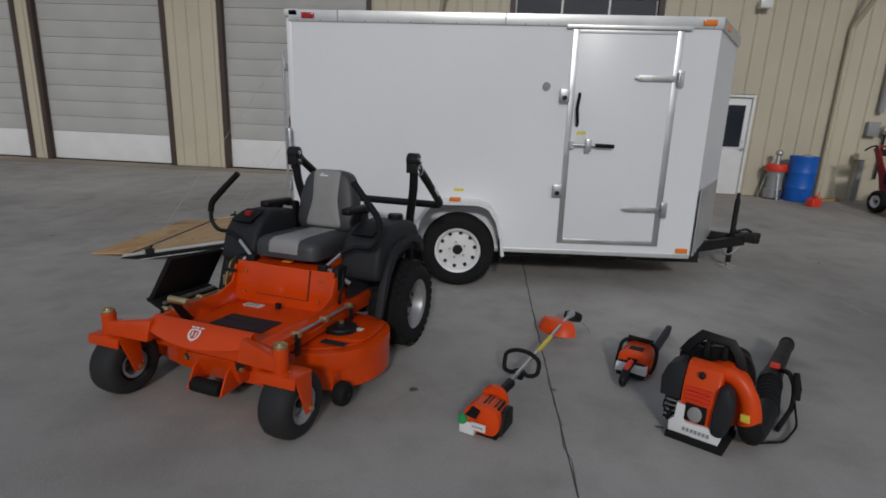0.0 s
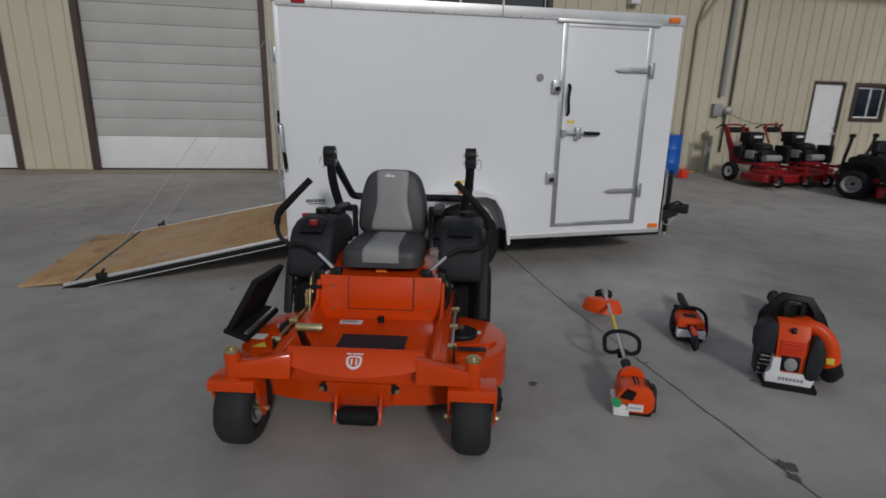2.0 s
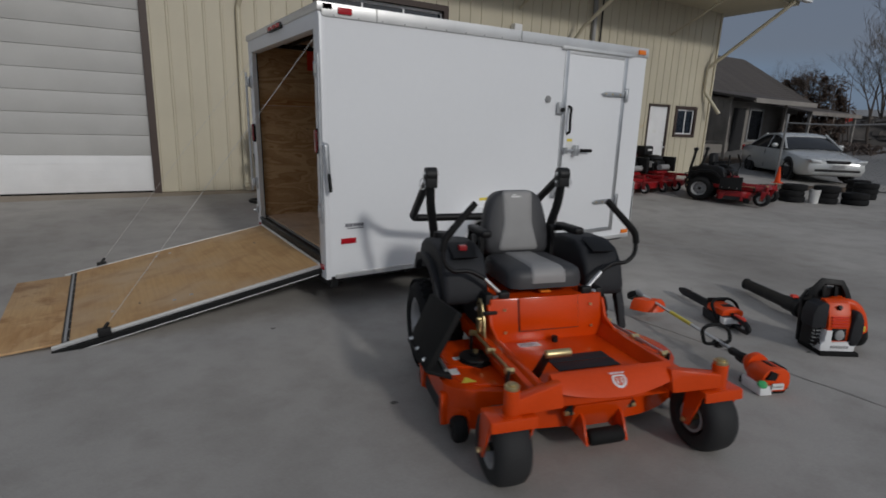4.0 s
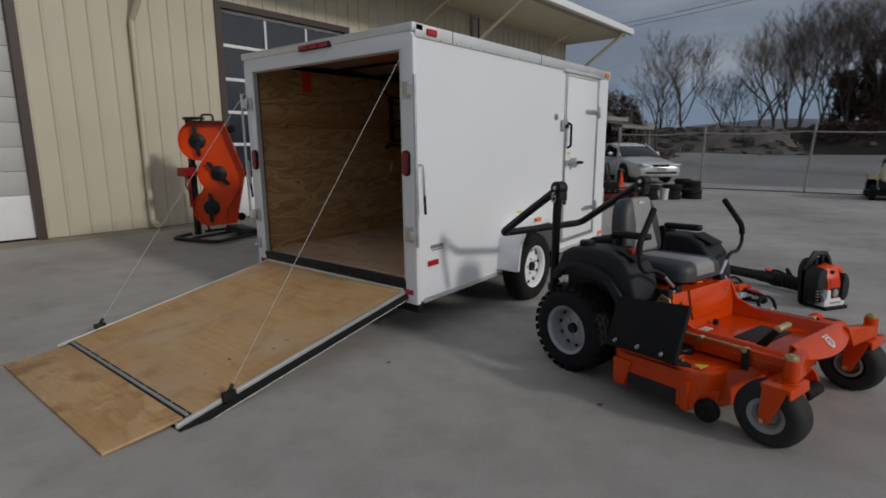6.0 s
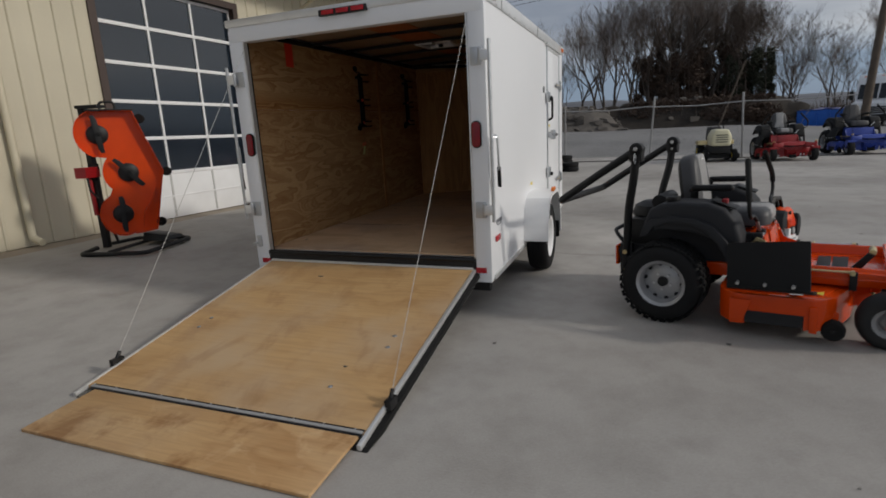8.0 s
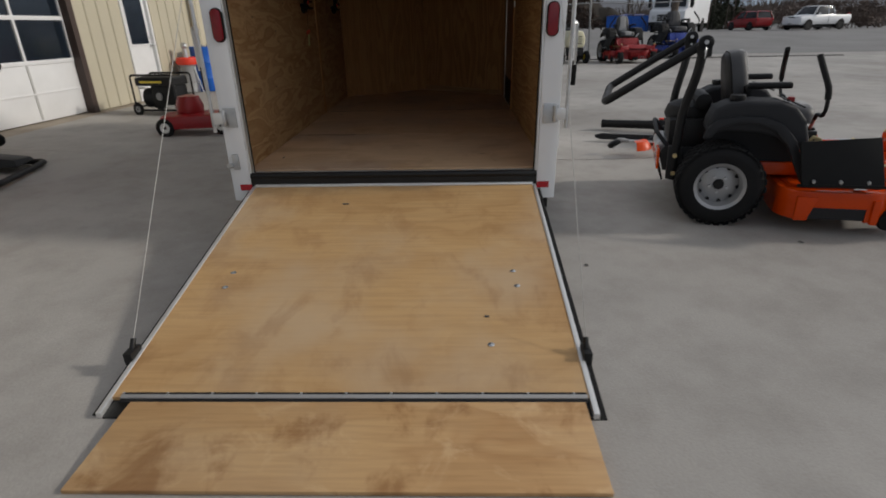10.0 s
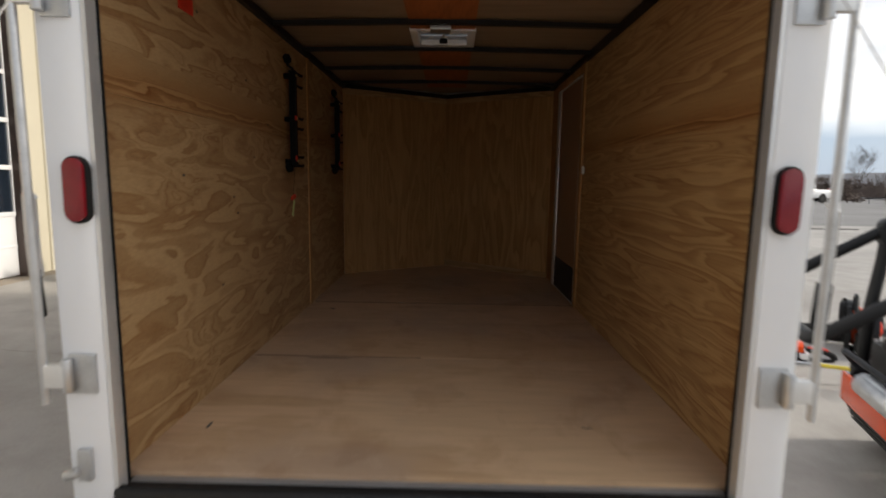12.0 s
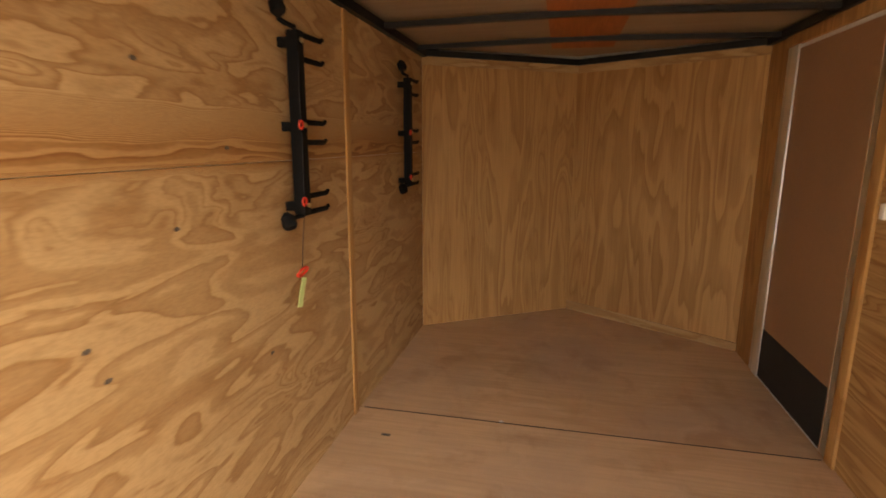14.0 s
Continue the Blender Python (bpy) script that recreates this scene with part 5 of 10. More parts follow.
part("tongue", Shape().hexa([(3.6, 0.35, -0.1), (4.68, MID - 0.05, -0.1), (4.68, MID + 0.02, -0.1), (3.6, 0.42, -0.1)], [(3.6, 0.35, 0.0), (4.68, MID - 0.05, 0.0), (4.68, MID + 0.02, 0.0), (3.6, 0.42, 0.0)]).hexa([(3.6, WIDE - 0.42, -0.1), (4.68, MID - 0.02, -0.1), (4.68, MID + 0.05, -0.1), (3.6, WIDE - 0.35, -0.1)], [(3.6, WIDE - 0.42, 0.0), (4.68, MID - 0.02, 0.0), (4.68, MID + 0.05, 0.0), (3.6, WIDE - 0.35, 0.0)]), MAT["chassis"], T, "black steel A-frame tongue", 0.004)
part("coupler", Shape().box((4.55, MID - 0.06, -0.07), (4.76, MID + 0.06, 0.03)).cyl((4.79, MID, -0.08), (4.79, MID, 0.03), 0.065, n=14).tube([(4.58, MID, 0.04), (4.7, MID, 0.07), (4.76, MID, 0.04)], 0.015, 8), MAT["chassis"], T, "black ball coupler", 0.006)
jack = part("tongue_jack", Shape().cyl((4.555, MID, -0.31), (4.555, MID, 0.40), 0.028, n=12).cyl((4.555, MID, 0.40), (4.555, MID, 0.47), 0.018, n=10), MAT["chassis"], T, "black tongue jack on its foot")
part("jack_foot", Shape().cyl((4.555, MID, -0.372), (4.555, MID, -0.355), 0.09, n=16).cyl((4.555, MID, -0.36), (4.555, MID, -0.3), 0.02, n=10), MAT["steel"], jack)
part("safety_chain", Shape().tube(rounded([(4.66, MID - 0.05, -0.08), (4.5, MID - 0.1, -0.22), (4.36, MID - 0.1, -0.1)], 0.06), 0.01, 6), MAT["steel"], T)


# ---- zero-turn mowers ----
def soft_slab(outline, axis, d0, d1, bulge=0.02):
    """A padded panel: an outline with a rounded rim and a domed front."""
    s, n = Shape(), len(outline)
    cx, cy = sum(p[0] for p in outline) / n, sum(p[1] for p in outline) / n
    sign = 1 if d1 > d0 else -1
    layers = [(1.0, d0), (1.0, d1 - sign * bulge), (0.96, d1 - sign * bulge * 0.35), (0.86, d1), (0.45, d1 + sign * bulge * 0.12)]
    def at(p, k, d):
        a, b = cx + (p[0] - cx) * k, cy + (p[1] - cy) * k
        return {"x": (d, a, b), "y": (a, d, b), "z": (a, b, d)}[axis]
    vs = [at(p, k, d) for k, d in layers for p in outline]
    fs = [tuple(range(n))[::-1]]
    for i in range(len(layers) - 1):
        fs += [(i * n + k, i * n + (k + 1) % n, (i + 1) * n + (k + 1) % n, (i + 1) * n + k) for k in range(n)]
    fs.append(tuple((len(layers) - 1) * n + k for k in range(n)))
    return s.add(vs, fs)


def oval(pts, r=0.05, steps=5):
    """A closed outline with rounded corners."""
    out, n = [], len(pts)
    for i in range(n):
        a, b, c = Vector(pts[i - 1]), Vector(pts[i]), Vector(pts[(i + 1) % n])
        p, q = a - b, c - b
        k = min(r, p.length * 0.48, q.length * 0.48)
        s, e = b + p.normalized() * k, b + q.normalized() * k
        out += [tuple((s * (1 - t) + b * t) * (1 - t) + (b * (1 - t) + e * t) * t) for t in [j / steps for j in range(steps + 1)]]
    return out


def zero_turn(name, m, label, paint, shell, seat=("seatdark", "seatlight"), folded=True, near=True, group=""):
    """Front to -y, ground at z = 0, rear axle at y = 0."""
    A = thing(name, m, label, "riding mower", group)
    P, S = MAT[paint], MAT[shell]
    for o in (-1, 1):
        def side(x0, x1):
            return (x0, x1) if o > 0 else (-x1, -x0)
        wheel(A, (o * 0.492, 0, 0.284), (o, 0, 0), 0.276, 0.265, 0.162, (MAT["tyre"], MAT["rimsteel"] if near else MAT["grey"], MAT["chassis"]), 10 if near else 6, 5 if near else 4, near, 0.055)
        wheel(A, (o * 0.512, -1.245, 0.163), (o, 0, 0), 0.164, 0.166, 0.085, (MAT["caster"] if near else MAT["tyre"], MAT["grey"], MAT["chassis"]), 0, 0, False, 0.02, grooved=False)
        # caster fork: bent plate with a front lip and two legs that sweep back to the axle
        c = o * 0.512
        s = Shape().box((c - 0.102, -1.352, 0.318), (c + 0.102, -1.225, 0.338)).hexa([(c - 0.102, -1.362, 0.29), (c + 0.102, -1.362, 0.29), (c + 0.102, -1.35, 0.29), (c - 0.102, -1.35, 0.29)], [(c - 0.102, -1.356, 0.336), (c + 0.102, -1.356, 0.336), (c + 0.102, -1.344, 0.336), (c - 0.102, -1.344, 0.336)])
        for k in (-1, 1):
            a, b = sorted((c + k * 0.104, c + k * 0.092))
            s.hexa([(a, -1.272, 0.135), (b, -1.272, 0.135), (b, -1.222, 0.135), (a, -1.222, 0.135)], [(a, -1.35, 0.334), (b, -1.35, 0.334), (b, -1.235, 0.334), (a, -1.235, 0.334)])
        f = part("caster_fork", s, P, A, "bent steel caster fork", 0.005)
        part("axle_bolt", Shape().cyl((c - 0.118, -1.246, 0.157), (c + 0.118, -1.246, 0.157), 0.012, n=8), MAT["zinc"], f, "plated axle bolt")
        k = part("caster_post", Shape().cyl((c, -1.313, 0.336), (c, -1.313, 0.452), 0.034, n=18).cyl((c, -1.313, 0.334), (c, -1.313, 0.345), 0.046, n=18), P, A, "", 0.003, 40)
        part("post_cap", Shape().cyl((c, -1.313, 0.452), (c, -1.313, 0.470), 0.031, n=16).cyl((c, -1.313, 0.470), (c, -1.313, 0.478), 0.02, n=12), MAT["zinc"], k, "brass-coloured cap", 0.003, 40)
        # front beam from the post to the nose, deeper towards the middle
        part("front_arm", Shape().hexa([(o * 0.50, -1.345, 0.348), (o * 0.27, -1.315, 0.335), (o * 0.27, -1.245, 0.335), (o * 0.50, -1.285, 0.348)], [(o * 0.50, -1.345, 0.415), (o * 0.27, -1.285, 0.438), (o * 0.27, -1.235, 0.438), (o * 0.50, -1.285, 0.415)]), P, A, "", 0.01)
        part("side_rail", Shape().hexa([(o * 0.335, -1.28, 0.315), (o * 0.335, -0.22, 0.325), (o * 0.395, -0.22, 0.325), (o * 0.395, -1.28, 0.315)], [(o * 0.335, -1.28, 0.40), (o * 0.335, -0.22, 0.415), (o * 0.395, -0.22, 0.415), (o * 0.395, -1.28, 0.40)]), P, A, "orange frame rail" if paint == "orange" else "", 0.008)
        # foot well side: a sloping cheek that rises to the tower
        part("foot_rail", Shape().hexa([(o * 0.30, -1.25, 0.36), (o * 0.30, -0.58, 0.36), (o * 0.40, -0.58, 0.36), (o * 0.40, -1.25, 0.36)], [(o * 0.332, -1.23, 0.420), (o * 0.332, -0.58, 0.425), (o * 0.352, -0.58, 0.425), (o * 0.352, -1.23, 0.420)]), P, A, "sloping side of the foot well", 0.006)
        part("tower_cheek", Shape().prism([(-0.80, 0.40), (-0.60, 0.41), (-0.52, 0.41), (-0.52, 0.575), (-0.60, 0.565), (-0.64, 0.47)], "x", *side(0.335, 0.352)), P, A, "gusset beside the seat tower", 0.004)
        arch = [(0.125, 0.64), (0.120, 0.72), (0.085, 0.80), (0.01, 0.838), (-0.10, 0.852), (-0.29, 0.845), (-0.385, 0.81), (-0.45, 0.73), (-0.485, 0.61), (-0.485, 0.545), (-0.44, 0.535), (-0.38, 0.55), (-0.31, 0.61), (-0.19, 0.645), (0.0, 0.655), (0.08, 0.635)]
        fd = part("fender", Shape().prism(arch, "x", *side(0.305, 0.560)), S, A, "moulded fender and tank", 0.032, 40, 3)
        part("fender_flare", Shape().prism([(0.145, 0.61), (0.125, 0.68), (0.07, 0.735), (-0.06, 0.760), (-0.22, 0.748), (-0.33, 0.70), (-0.41, 0.60), (-0.46, 0.47), (-0.50, 0.33), (-0.475, 0.32), (-0.42, 0.44), (-0.36, 0.57), (-0.28, 0.66), (-0.19, 0.705), (-0.05, 0.715), (0.05, 0.68), (0.09, 0.62)], "x", *side(0.545, 0.592)), S, fd, "raised arch line that runs down to the deck", 0.012, 40)
        part("inner_fender", Shape().prism([(0.10, 0.40), (0.10, 0.66), (-0.44, 0.66), (-0.50, 0.56), (-0.46, 0.40)], "x", *side(0.353, 0.366)), S, fd, "black inner wheel well")
        if near:
            part("console_panel", Shape().prism([(-0.44, 0.795), (-0.30, 0.858), (-0.30, 0.864), (-0.445, 0.803)], "x", *side(0.36, 0.50)), MAT["plastic"], fd, "black console panel", 0.003)
            part("fuel_cap", Shape().lathe([(0.0, 0.0), (0.046, 0.0), (0.05, 0.012), (0.046, 0.034), (0.0, 0.038)], (o * 0.46, -0.05, 0.846), (0, 0, 1), 20), MAT["plastic"], fd, "black fuel cap", 0.0, 40)
        # steering lever: chrome rod from its pivot, then the bent black bar and its grip
        lv = part("steering_lever", Shape().tube(rounded([(o * 0.355, -0.545, 0.705), (o * 0.44, -0.53, 0.752), (o * 0.53, -0.53, 0.745), (o * 0.585, -0.53, 0.80), (o * 0.585, -0.525, 0.90), (o * 0.40, -0.488, 1.10)], 0.06), 0.0125, 8), MAT["plastic"], A, "bent black steering lever", smooth=60)
        part("grip", Shape().tube(rounded([(o * 0.588, -0.526, 0.86), (o * 0.578, -0.523, 0.925), (o * 0.40, -0.488, 1.105)], 0.05), 0.0185, 10), MAT["rubber"], lv, "black foam grip", smooth=60)
        part("pivot_rod", Shape().cyl((o * 0.258, -0.555, 0.612), (o * 0.365, -0.543, 0.712), 0.011, n=8), MAT["steel"], lv, "plated pivot rod")
        part("pivot_block", Shape().box((o * 0.25 - 0.03, -0.585, 0.585), (o * 0.25 + 0.03, -0.53, 0.63)), MAT["chassis"], lv, "black pivot block", 0.008)
        ar = part("armrest", Shape().box((o * 0.292 - 0.032, -0.395, 0.895), (o * 0.292 + 0.032, -0.13, 0.937)), MAT["plastic"], A, "black padded armrest", 0.018, 40, 3)
        part("arm_pivot", Shape().cyl((o * 0.225, -0.14, 0.90), (o * 0.315, -0.14, 0.90), 0.02, n=10).hexa([(o * 0.235 - 0.012, -0.16, 0.72), (o * 0.235 + 0.012, -0.16, 0.72), (o * 0.235 + 0.012, -0.11, 0.72), (o * 0.235 - 0.012, -0.11, 0.72)], [(o * 0.235 - 0.012, -0.165, 0.91), (o * 0.235 + 0.012, -0.165, 0.91), (o * 0.235 + 0.012, -0.115, 0.91), (o * 0.235 - 0.012, -0.115, 0.91)]), MAT["plastic"], ar)
        if folded is not None:
            up = part("roll_bar_post", Shape().tube(rounded([(o * 0.415, 0.30, 0.28), (o * 0.415, 0.275, 0.78), (o * 0.468, 0.215, 1.02), (o * 0.472, 0.195, 1.215)], 0.12), 0.030, 10), MAT["plastic"] if near else MAT["chassis"], A, "black roll bar post", smooth=50)
            part("post_bracket", Shape().box((o * 0.395 - 0.03, 0.25, 0.28), (o * 0.395 + 0.03, 0.34, 0.52)), MAT["chassis"], up, "", 0.006)
            for z in (0.33, 0.46):
                part("bracket_bolt", Shape().cyl((o * 0.425, 0.295, z), (o * 0.455, 0.295, z), 0.016, n=8), MAT["zinc"], up)
            if folded:
                part("knuckle", Shape().cyl((o * 0.472 - 0.036, 0.19, 1.215), (o * 0.472 + 0.036, 0.19, 1.215), 0.047, n=18).hexa([(o * 0.472 - 0.036, 0.15, 1.13), (o * 0.472 + 0.036, 0.15, 1.13), (o * 0.472 + 0.036, 0.23, 1.13), (o * 0.472 - 0.036, 0.23, 1.13)], [(o * 0.472 - 0.036, 0.15, 1.22), (o * 0.472 + 0.036, 0.15, 1.22), (o * 0.472 + 0.036, 0.25, 1.20), (o * 0.472 - 0.036, 0.25, 1.20)]), MAT["chassis"], up, "black fold joint", 0.004, 40)
                part("joint_bolt", Shape().cyl((o * 0.472 - 0.048, 0.19, 1.22), (o * 0.472 + 0.048, 0.19, 1.22), 0.014, n=8).cyl((o * 0.472 - 0.048, 0.19, 1.165), (o * 0.472 + 0.048, 0.19, 1.165), 0.009, n=8), MAT["steel"], up, "bright bolts")
                part("hitch_pin", Shape().tube([(o * 0.525 + 0.018 * math.cos(a), 0.19, 1.155 + 0.036 * math.sin(a)) for a in [i * math.pi / 6 for i in range(13)]], 0.003, 5), MAT["steel"], up, "wire hitch pin")
            else:
                part("post_cap_plate", Shape().cyl((o * 0.472 - 0.04, 0.195, 1.21), (o * 0.472 + 0.04, 0.195, 1.21), 0.045, n=12), MAT["chassis"], up)
        rod = part("deck_lift_rod", Shape().cyl((o * 0.412, -0.536, 0.408), (o * 0.414, -1.065, 0.410), 0.008, n=8), MAT["steel"] if o > 0 else MAT["zinc"], A, "long plated lift rod")
        for y in (-0.56, -0.82, -1.06):
            part("rod_nut", Shape().cyl((o * 0.395, y, 0.405), (o * 0.435, y, 0.408), 0.016, n=6), MAT["zinc"], rod)
        for y in (-1.065, -0.55):
            part("hanger_link", Shape().box((o * 0.425 - 0.005, y - 0.02, 0.30), (o * 0.425 + 0.005, y + 0.02, 0.417)), MAT["chassis"], rod, "black hanger link", 0.003)
        g = part("gauge_wheel", Shape().lathe([(0.012, -0.032), (0.052, -0.032), (0.062, -0.018), (0.062, 0.018), (0.052, 0.032), (0.012, 0.032)], (o * 0.625, -0.985, 0.105), (1, 0, 0), 20), MAT["rubber"], A, "small black gauge wheel", smooth=40)
        part("wheel_bolt", Shape().cyl((o * 0.58, -0.985, 0.105), (o * 0.665, -0.985, 0.105), 0.012, n=8), MAT["chassis"], g)
        part("gauge_bracket", Shape().box((o * 0.582 - 0.005, -1.01, 0.085), (o * 0.582 + 0.005, -0.90, 0.20)), P, A, "", 0.003)
    if folded:
        h = part("roll_bar_hoop", Shape().tube(rounded([(-0.472, 0.215, 1.20), (-0.468, 0.50, 1.03), (-0.46, 0.80, 0.845), (0.46, 0.80, 0.845), (0.468, 0.50, 1.03), (0.472, 0.215, 1.20)], 0.06), 0.029, 10), MAT["plastic"], A, "folded black roll bar hoop", smooth=50)
        part("hoop_label", Shape().hexa([(0.492, 0.55, 0.985), (0.498, 0.55, 0.985), (0.498, 0.64, 0.93), (0.492, 0.64, 0.93)], [(0.492, 0.56, 1.005), (0.498, 0.56, 1.005), (0.498, 0.65, 0.95), (0.492, 0.65, 0.95)]), MAT["label"], h, "white label")
    # foot well, curved nose plate and tower
    part("foot_plate", Shape().box((-0.33, -1.24, 0.348), (0.33, -0.60, 0.362)), P, A, "flat foot plate", 0.003)
    mat = part("grip_mat", Shape().box((-0.145, -1.035, 0.3625), (0.185, -0.95, 0.368)).box((-0.145, -0.94, 0.3625), (0.185, -0.865, 0.368)), MAT["charcoal"], A, "black grip mat", 0.002)
    rows = []
    for i in range(11):
        a = i / 10
        row = []
        for j in range(15):
            q = j / 7 - 1
            x = 0.300 * q
            mid = 1 - q * q
            row.append((x, -1.222 - (0.060 + 0.045 * mid) * a, 0.452 - 0.012 * a - (0.048 + 0.030 * mid) * a * a))
        rows.append(row)
    part("front_plate", Shape().grid(rows, -0.006), P, A, "curved nose plate", smooth=50)
    part("nose_rib", Shape().box((-0.30, -1.225, 0.362), (0.30, -1.213, 0.447)), P, A, "", 0.003)
    if near:
        def nose(a, b):
            """A point on the nose plate: a across, b up from the badge's centre."""
            t = 0.60 - b / 0.145
            q = (a + 0.005) / 0.300
            mid = 1 - q * q
            return (a + 0.005, -1.222 - (0.060 + 0.045 * mid) * t - 0.003, 0.452 - 0.012 * t - (0.048 + 0.030 * mid) * t * t + 0.0028)
        ring = Shape()
        pts = oval([(-0.034, 0.026), (-0.034, -0.018), (0, -0.036), (0.034, -0.018), (0.034, 0.026)], 0.018, 3)
        pin = [(a * 0.70, b * 0.70) for a, b in pts]
        n = len(pts)
        ring.add([nose(a, b) for a, b in pts] + [nose(a, b) for a, b in pin], [(i, (i + 1) % n, n + (i + 1) % n, n + i) for i in range(n)])
        for x in (-0.010, 0.010):
            ring.add([nose(*q) for q in ((x - 0.004, 0.012), (x + 0.004, 0.012), (x + 0.004, -0.014), (x - 0.004, -0.014))], [(0, 1, 2, 3)])
        for k in (-0.026, 0.0, 0.026):
            ring.add([nose(k + a, 0.036 + b) for a, b in ((-0.009, -0.004), (0.009, -0.004), (0.011, 0.008), (0.0, 0.003), (-0.011, 0.008))], [(0, 1, 2, 3, 4)])
        part("badge", ring, MAT["label"], A, "white crest-shaped badge", fix=False)
        w = part("warning_label", Shape().box((-0.205, -0.715, 0.3625), (-0.085, -0.665, 0.3645)), MAT["label"], A, "small white warning label")
        for i in range(4):
            part("print", Shape().box((-0.197, -0.708 + i * 0.011, 0.3647), (-0.197 + 0.095 - 0.015 * (i % 2), -0.703 + i * 0.011, 0.3652)), MAT["ink"], w)
        part("floor_knob", Shape().cyl((0.015, -0.675, 0.362), (0.015, -0.675, 0.392), 0.017, n=12), MAT["plastic"], A, "black knob")
        pd = part("pedal_arm", Shape().hexa([(-0.285, -1.07, 0.36), (-0.265, -1.07, 0.36), (-0.265, -1.01, 0.36), (-0.285, -1.01, 0.36)], [(-0.285, -1.165, 0.50), (-0.265, -1.165, 0.50), (-0.265, -1.135, 0.515), (-0.285, -1.135, 0.515)]), MAT["plastic"], A, "black pedal arm", 0.005)
        part("pedal", Shape().cyl((-0.285, -1.15, 0.51), (-0.165, -1.15, 0.51), 0.019, n=14), MAT["zinc"], pd, "plated foot pedal", 0.003, 40)
        part("deck_label", Shape().box((0.485, -0.67, 0.3125), (0.555, -0.63, 0.3145)), MAT["label"], A, "small white label")
        part("deck_label", Shape().box((-0.56, -0.68, 0.3125), (-0.50, -0.645, 0.3145)), MAT["label"], A, "small white label")
        part("deck_label", Shape().box((-0.645, -0.83, 0.3045), (-0.575, -0.765, 0.3065)), MAT["label"], A, "small white label with a picture")
        part("deck_label", Shape().add([(-0.60, -0.93, 0.3055), (-0.52, -0.93, 0.3055), (-0.56, -0.865, 0.3055)], [(0, 1, 2)]), MAT["yellow"], A, "yellow warning triangle")
        part("deck_plate_label", Shape().box((0.44, -0.90, 0.3125), (0.58, -0.85, 0.3145)), MAT["charcoal"], A, "dark deck label")
        # height adjuster beside the tower
        ad = part("height_quadrant", Shape().prism([(-0.66, 0.40), (-0.56, 0.40), (-0.52, 0.56), (-0.55, 0.60), (-0.60, 0.58), (-0.64, 0.50)], "x", -0.388, -0.380), MAT["zinc"], A, "plated height quadrant", 0.002)
        for k in range(6):
            part("quadrant_hole", Shape().cyl((-0.3895, -0.625 + 0.014 * k, 0.46 + 0.022 * k), (-0.3875, -0.625 + 0.014 * k, 0.46 + 0.022 * k), 0.006, n=8), MAT["dark"], ad)
        part("height_pin", Shape().cyl((-0.415, -0.605, 0.50), (-0.37, -0.605, 0.50), 0.012, n=10).box((-0.412, -0.64, 0.44), (-0.395, -0.59, 0.50)), MAT["zinc"], ad, "plated pin", 0.003)
        part("height_pointer", Shape().box((-0.39, -0.645, 0.53), (-0.315, -0.63, 0.548)), MAT["chassis"], ad, "black pointer", 0.003)
        part("start_switch", Shape().box((-0.45, -0.385, 0.828), (-0.405, -0.35, 0.858)), MAT["red"], A, "red switch", 0.004)
        for o in (-1, 1):
            part("control_bracket", Shape().box((o * 0.335 - 0.022, -0.58, 0.49), (o * 0.335 + 0.022, -0.46, 0.62)), MAT["chassis"], A, "black lever bracket", 0.01)
            part("hose", Shape().tube(rounded([(o * 0.33, -0.5, 0.62), (o * 0.385, -0.56, 0.56), (o * 0.38, -0.60, 0.47), (o * 0.355, -0.56, 0.40)], 0.04), 0.008, 8), MAT["rubber"], A, "black hose", smooth=60)
            part("damper", Shape().cyl((o * 0.30, -0.57, 0.60), (o * 0.385, -0.50, 0.52), 0.014, n=10).cyl((o * 0.29, -0.58, 0.61), (o * 0.31, -0.56, 0.59), 0.008, n=8), MAT["steel"], A, "bright steel damper")
            part("deck_hanger", Shape().tube(rounded([(o * 0.155, -1.16, 0.36), (o * 0.155, -1.17, 0.25), (o * 0.18, -1.17, 0.235)], 0.02), 0.008, 6).cyl((o * 0.155, -1.17, 0.215), (o * 0.155, -1.17, 0.27), 0.013, n=8), MAT["chassis"], A, "black deck hanger")
            part("hanger_nut", Shape().cyl((o * 0.14, -1.17, 0.222), (o * 0.185, -1.17, 0.222), 0.011, n=6), MAT["zinc"], A)
            for z in (0.42, 0.54):
                part("tower_bolt", Shape().cyl((o * 0.26, -0.638 + (z - 0.395) * 0.2, z), (o * 0.26, -0.645 + (z - 0.395) * 0.2, z), 0.008, n=8), MAT["zinc"], A)
    part("tower", Shape().hexa([(-0.335, -0.635, 0.36), (0.335, -0.635, 0.36), (0.335, 0.02, 0.40), (-0.335, 0.02, 0.40)], [(-0.335, -0.590, 0.595), (0.335, -0.590, 0.595), (0.335, 0.06, 0.62), (-0.335, 0.06, 0.62)]), P, A, "seat tower", 0.008)
    # the dark plate behind the hatch paints the shadow gap around its edge
    for title, mat, x0, x1, z0, z1, d in (("hatch_gasket", MAT["dark"], -0.178, 0.186, 0.414, 0.592, 0.003), ("hatch", P, -0.172, 0.180, 0.421, 0.596, 0.011)):
        ya, yb = -0.635 + (z0 - 0.36) * 0.1915, -0.635 + (z1 - 0.36) * 0.1915
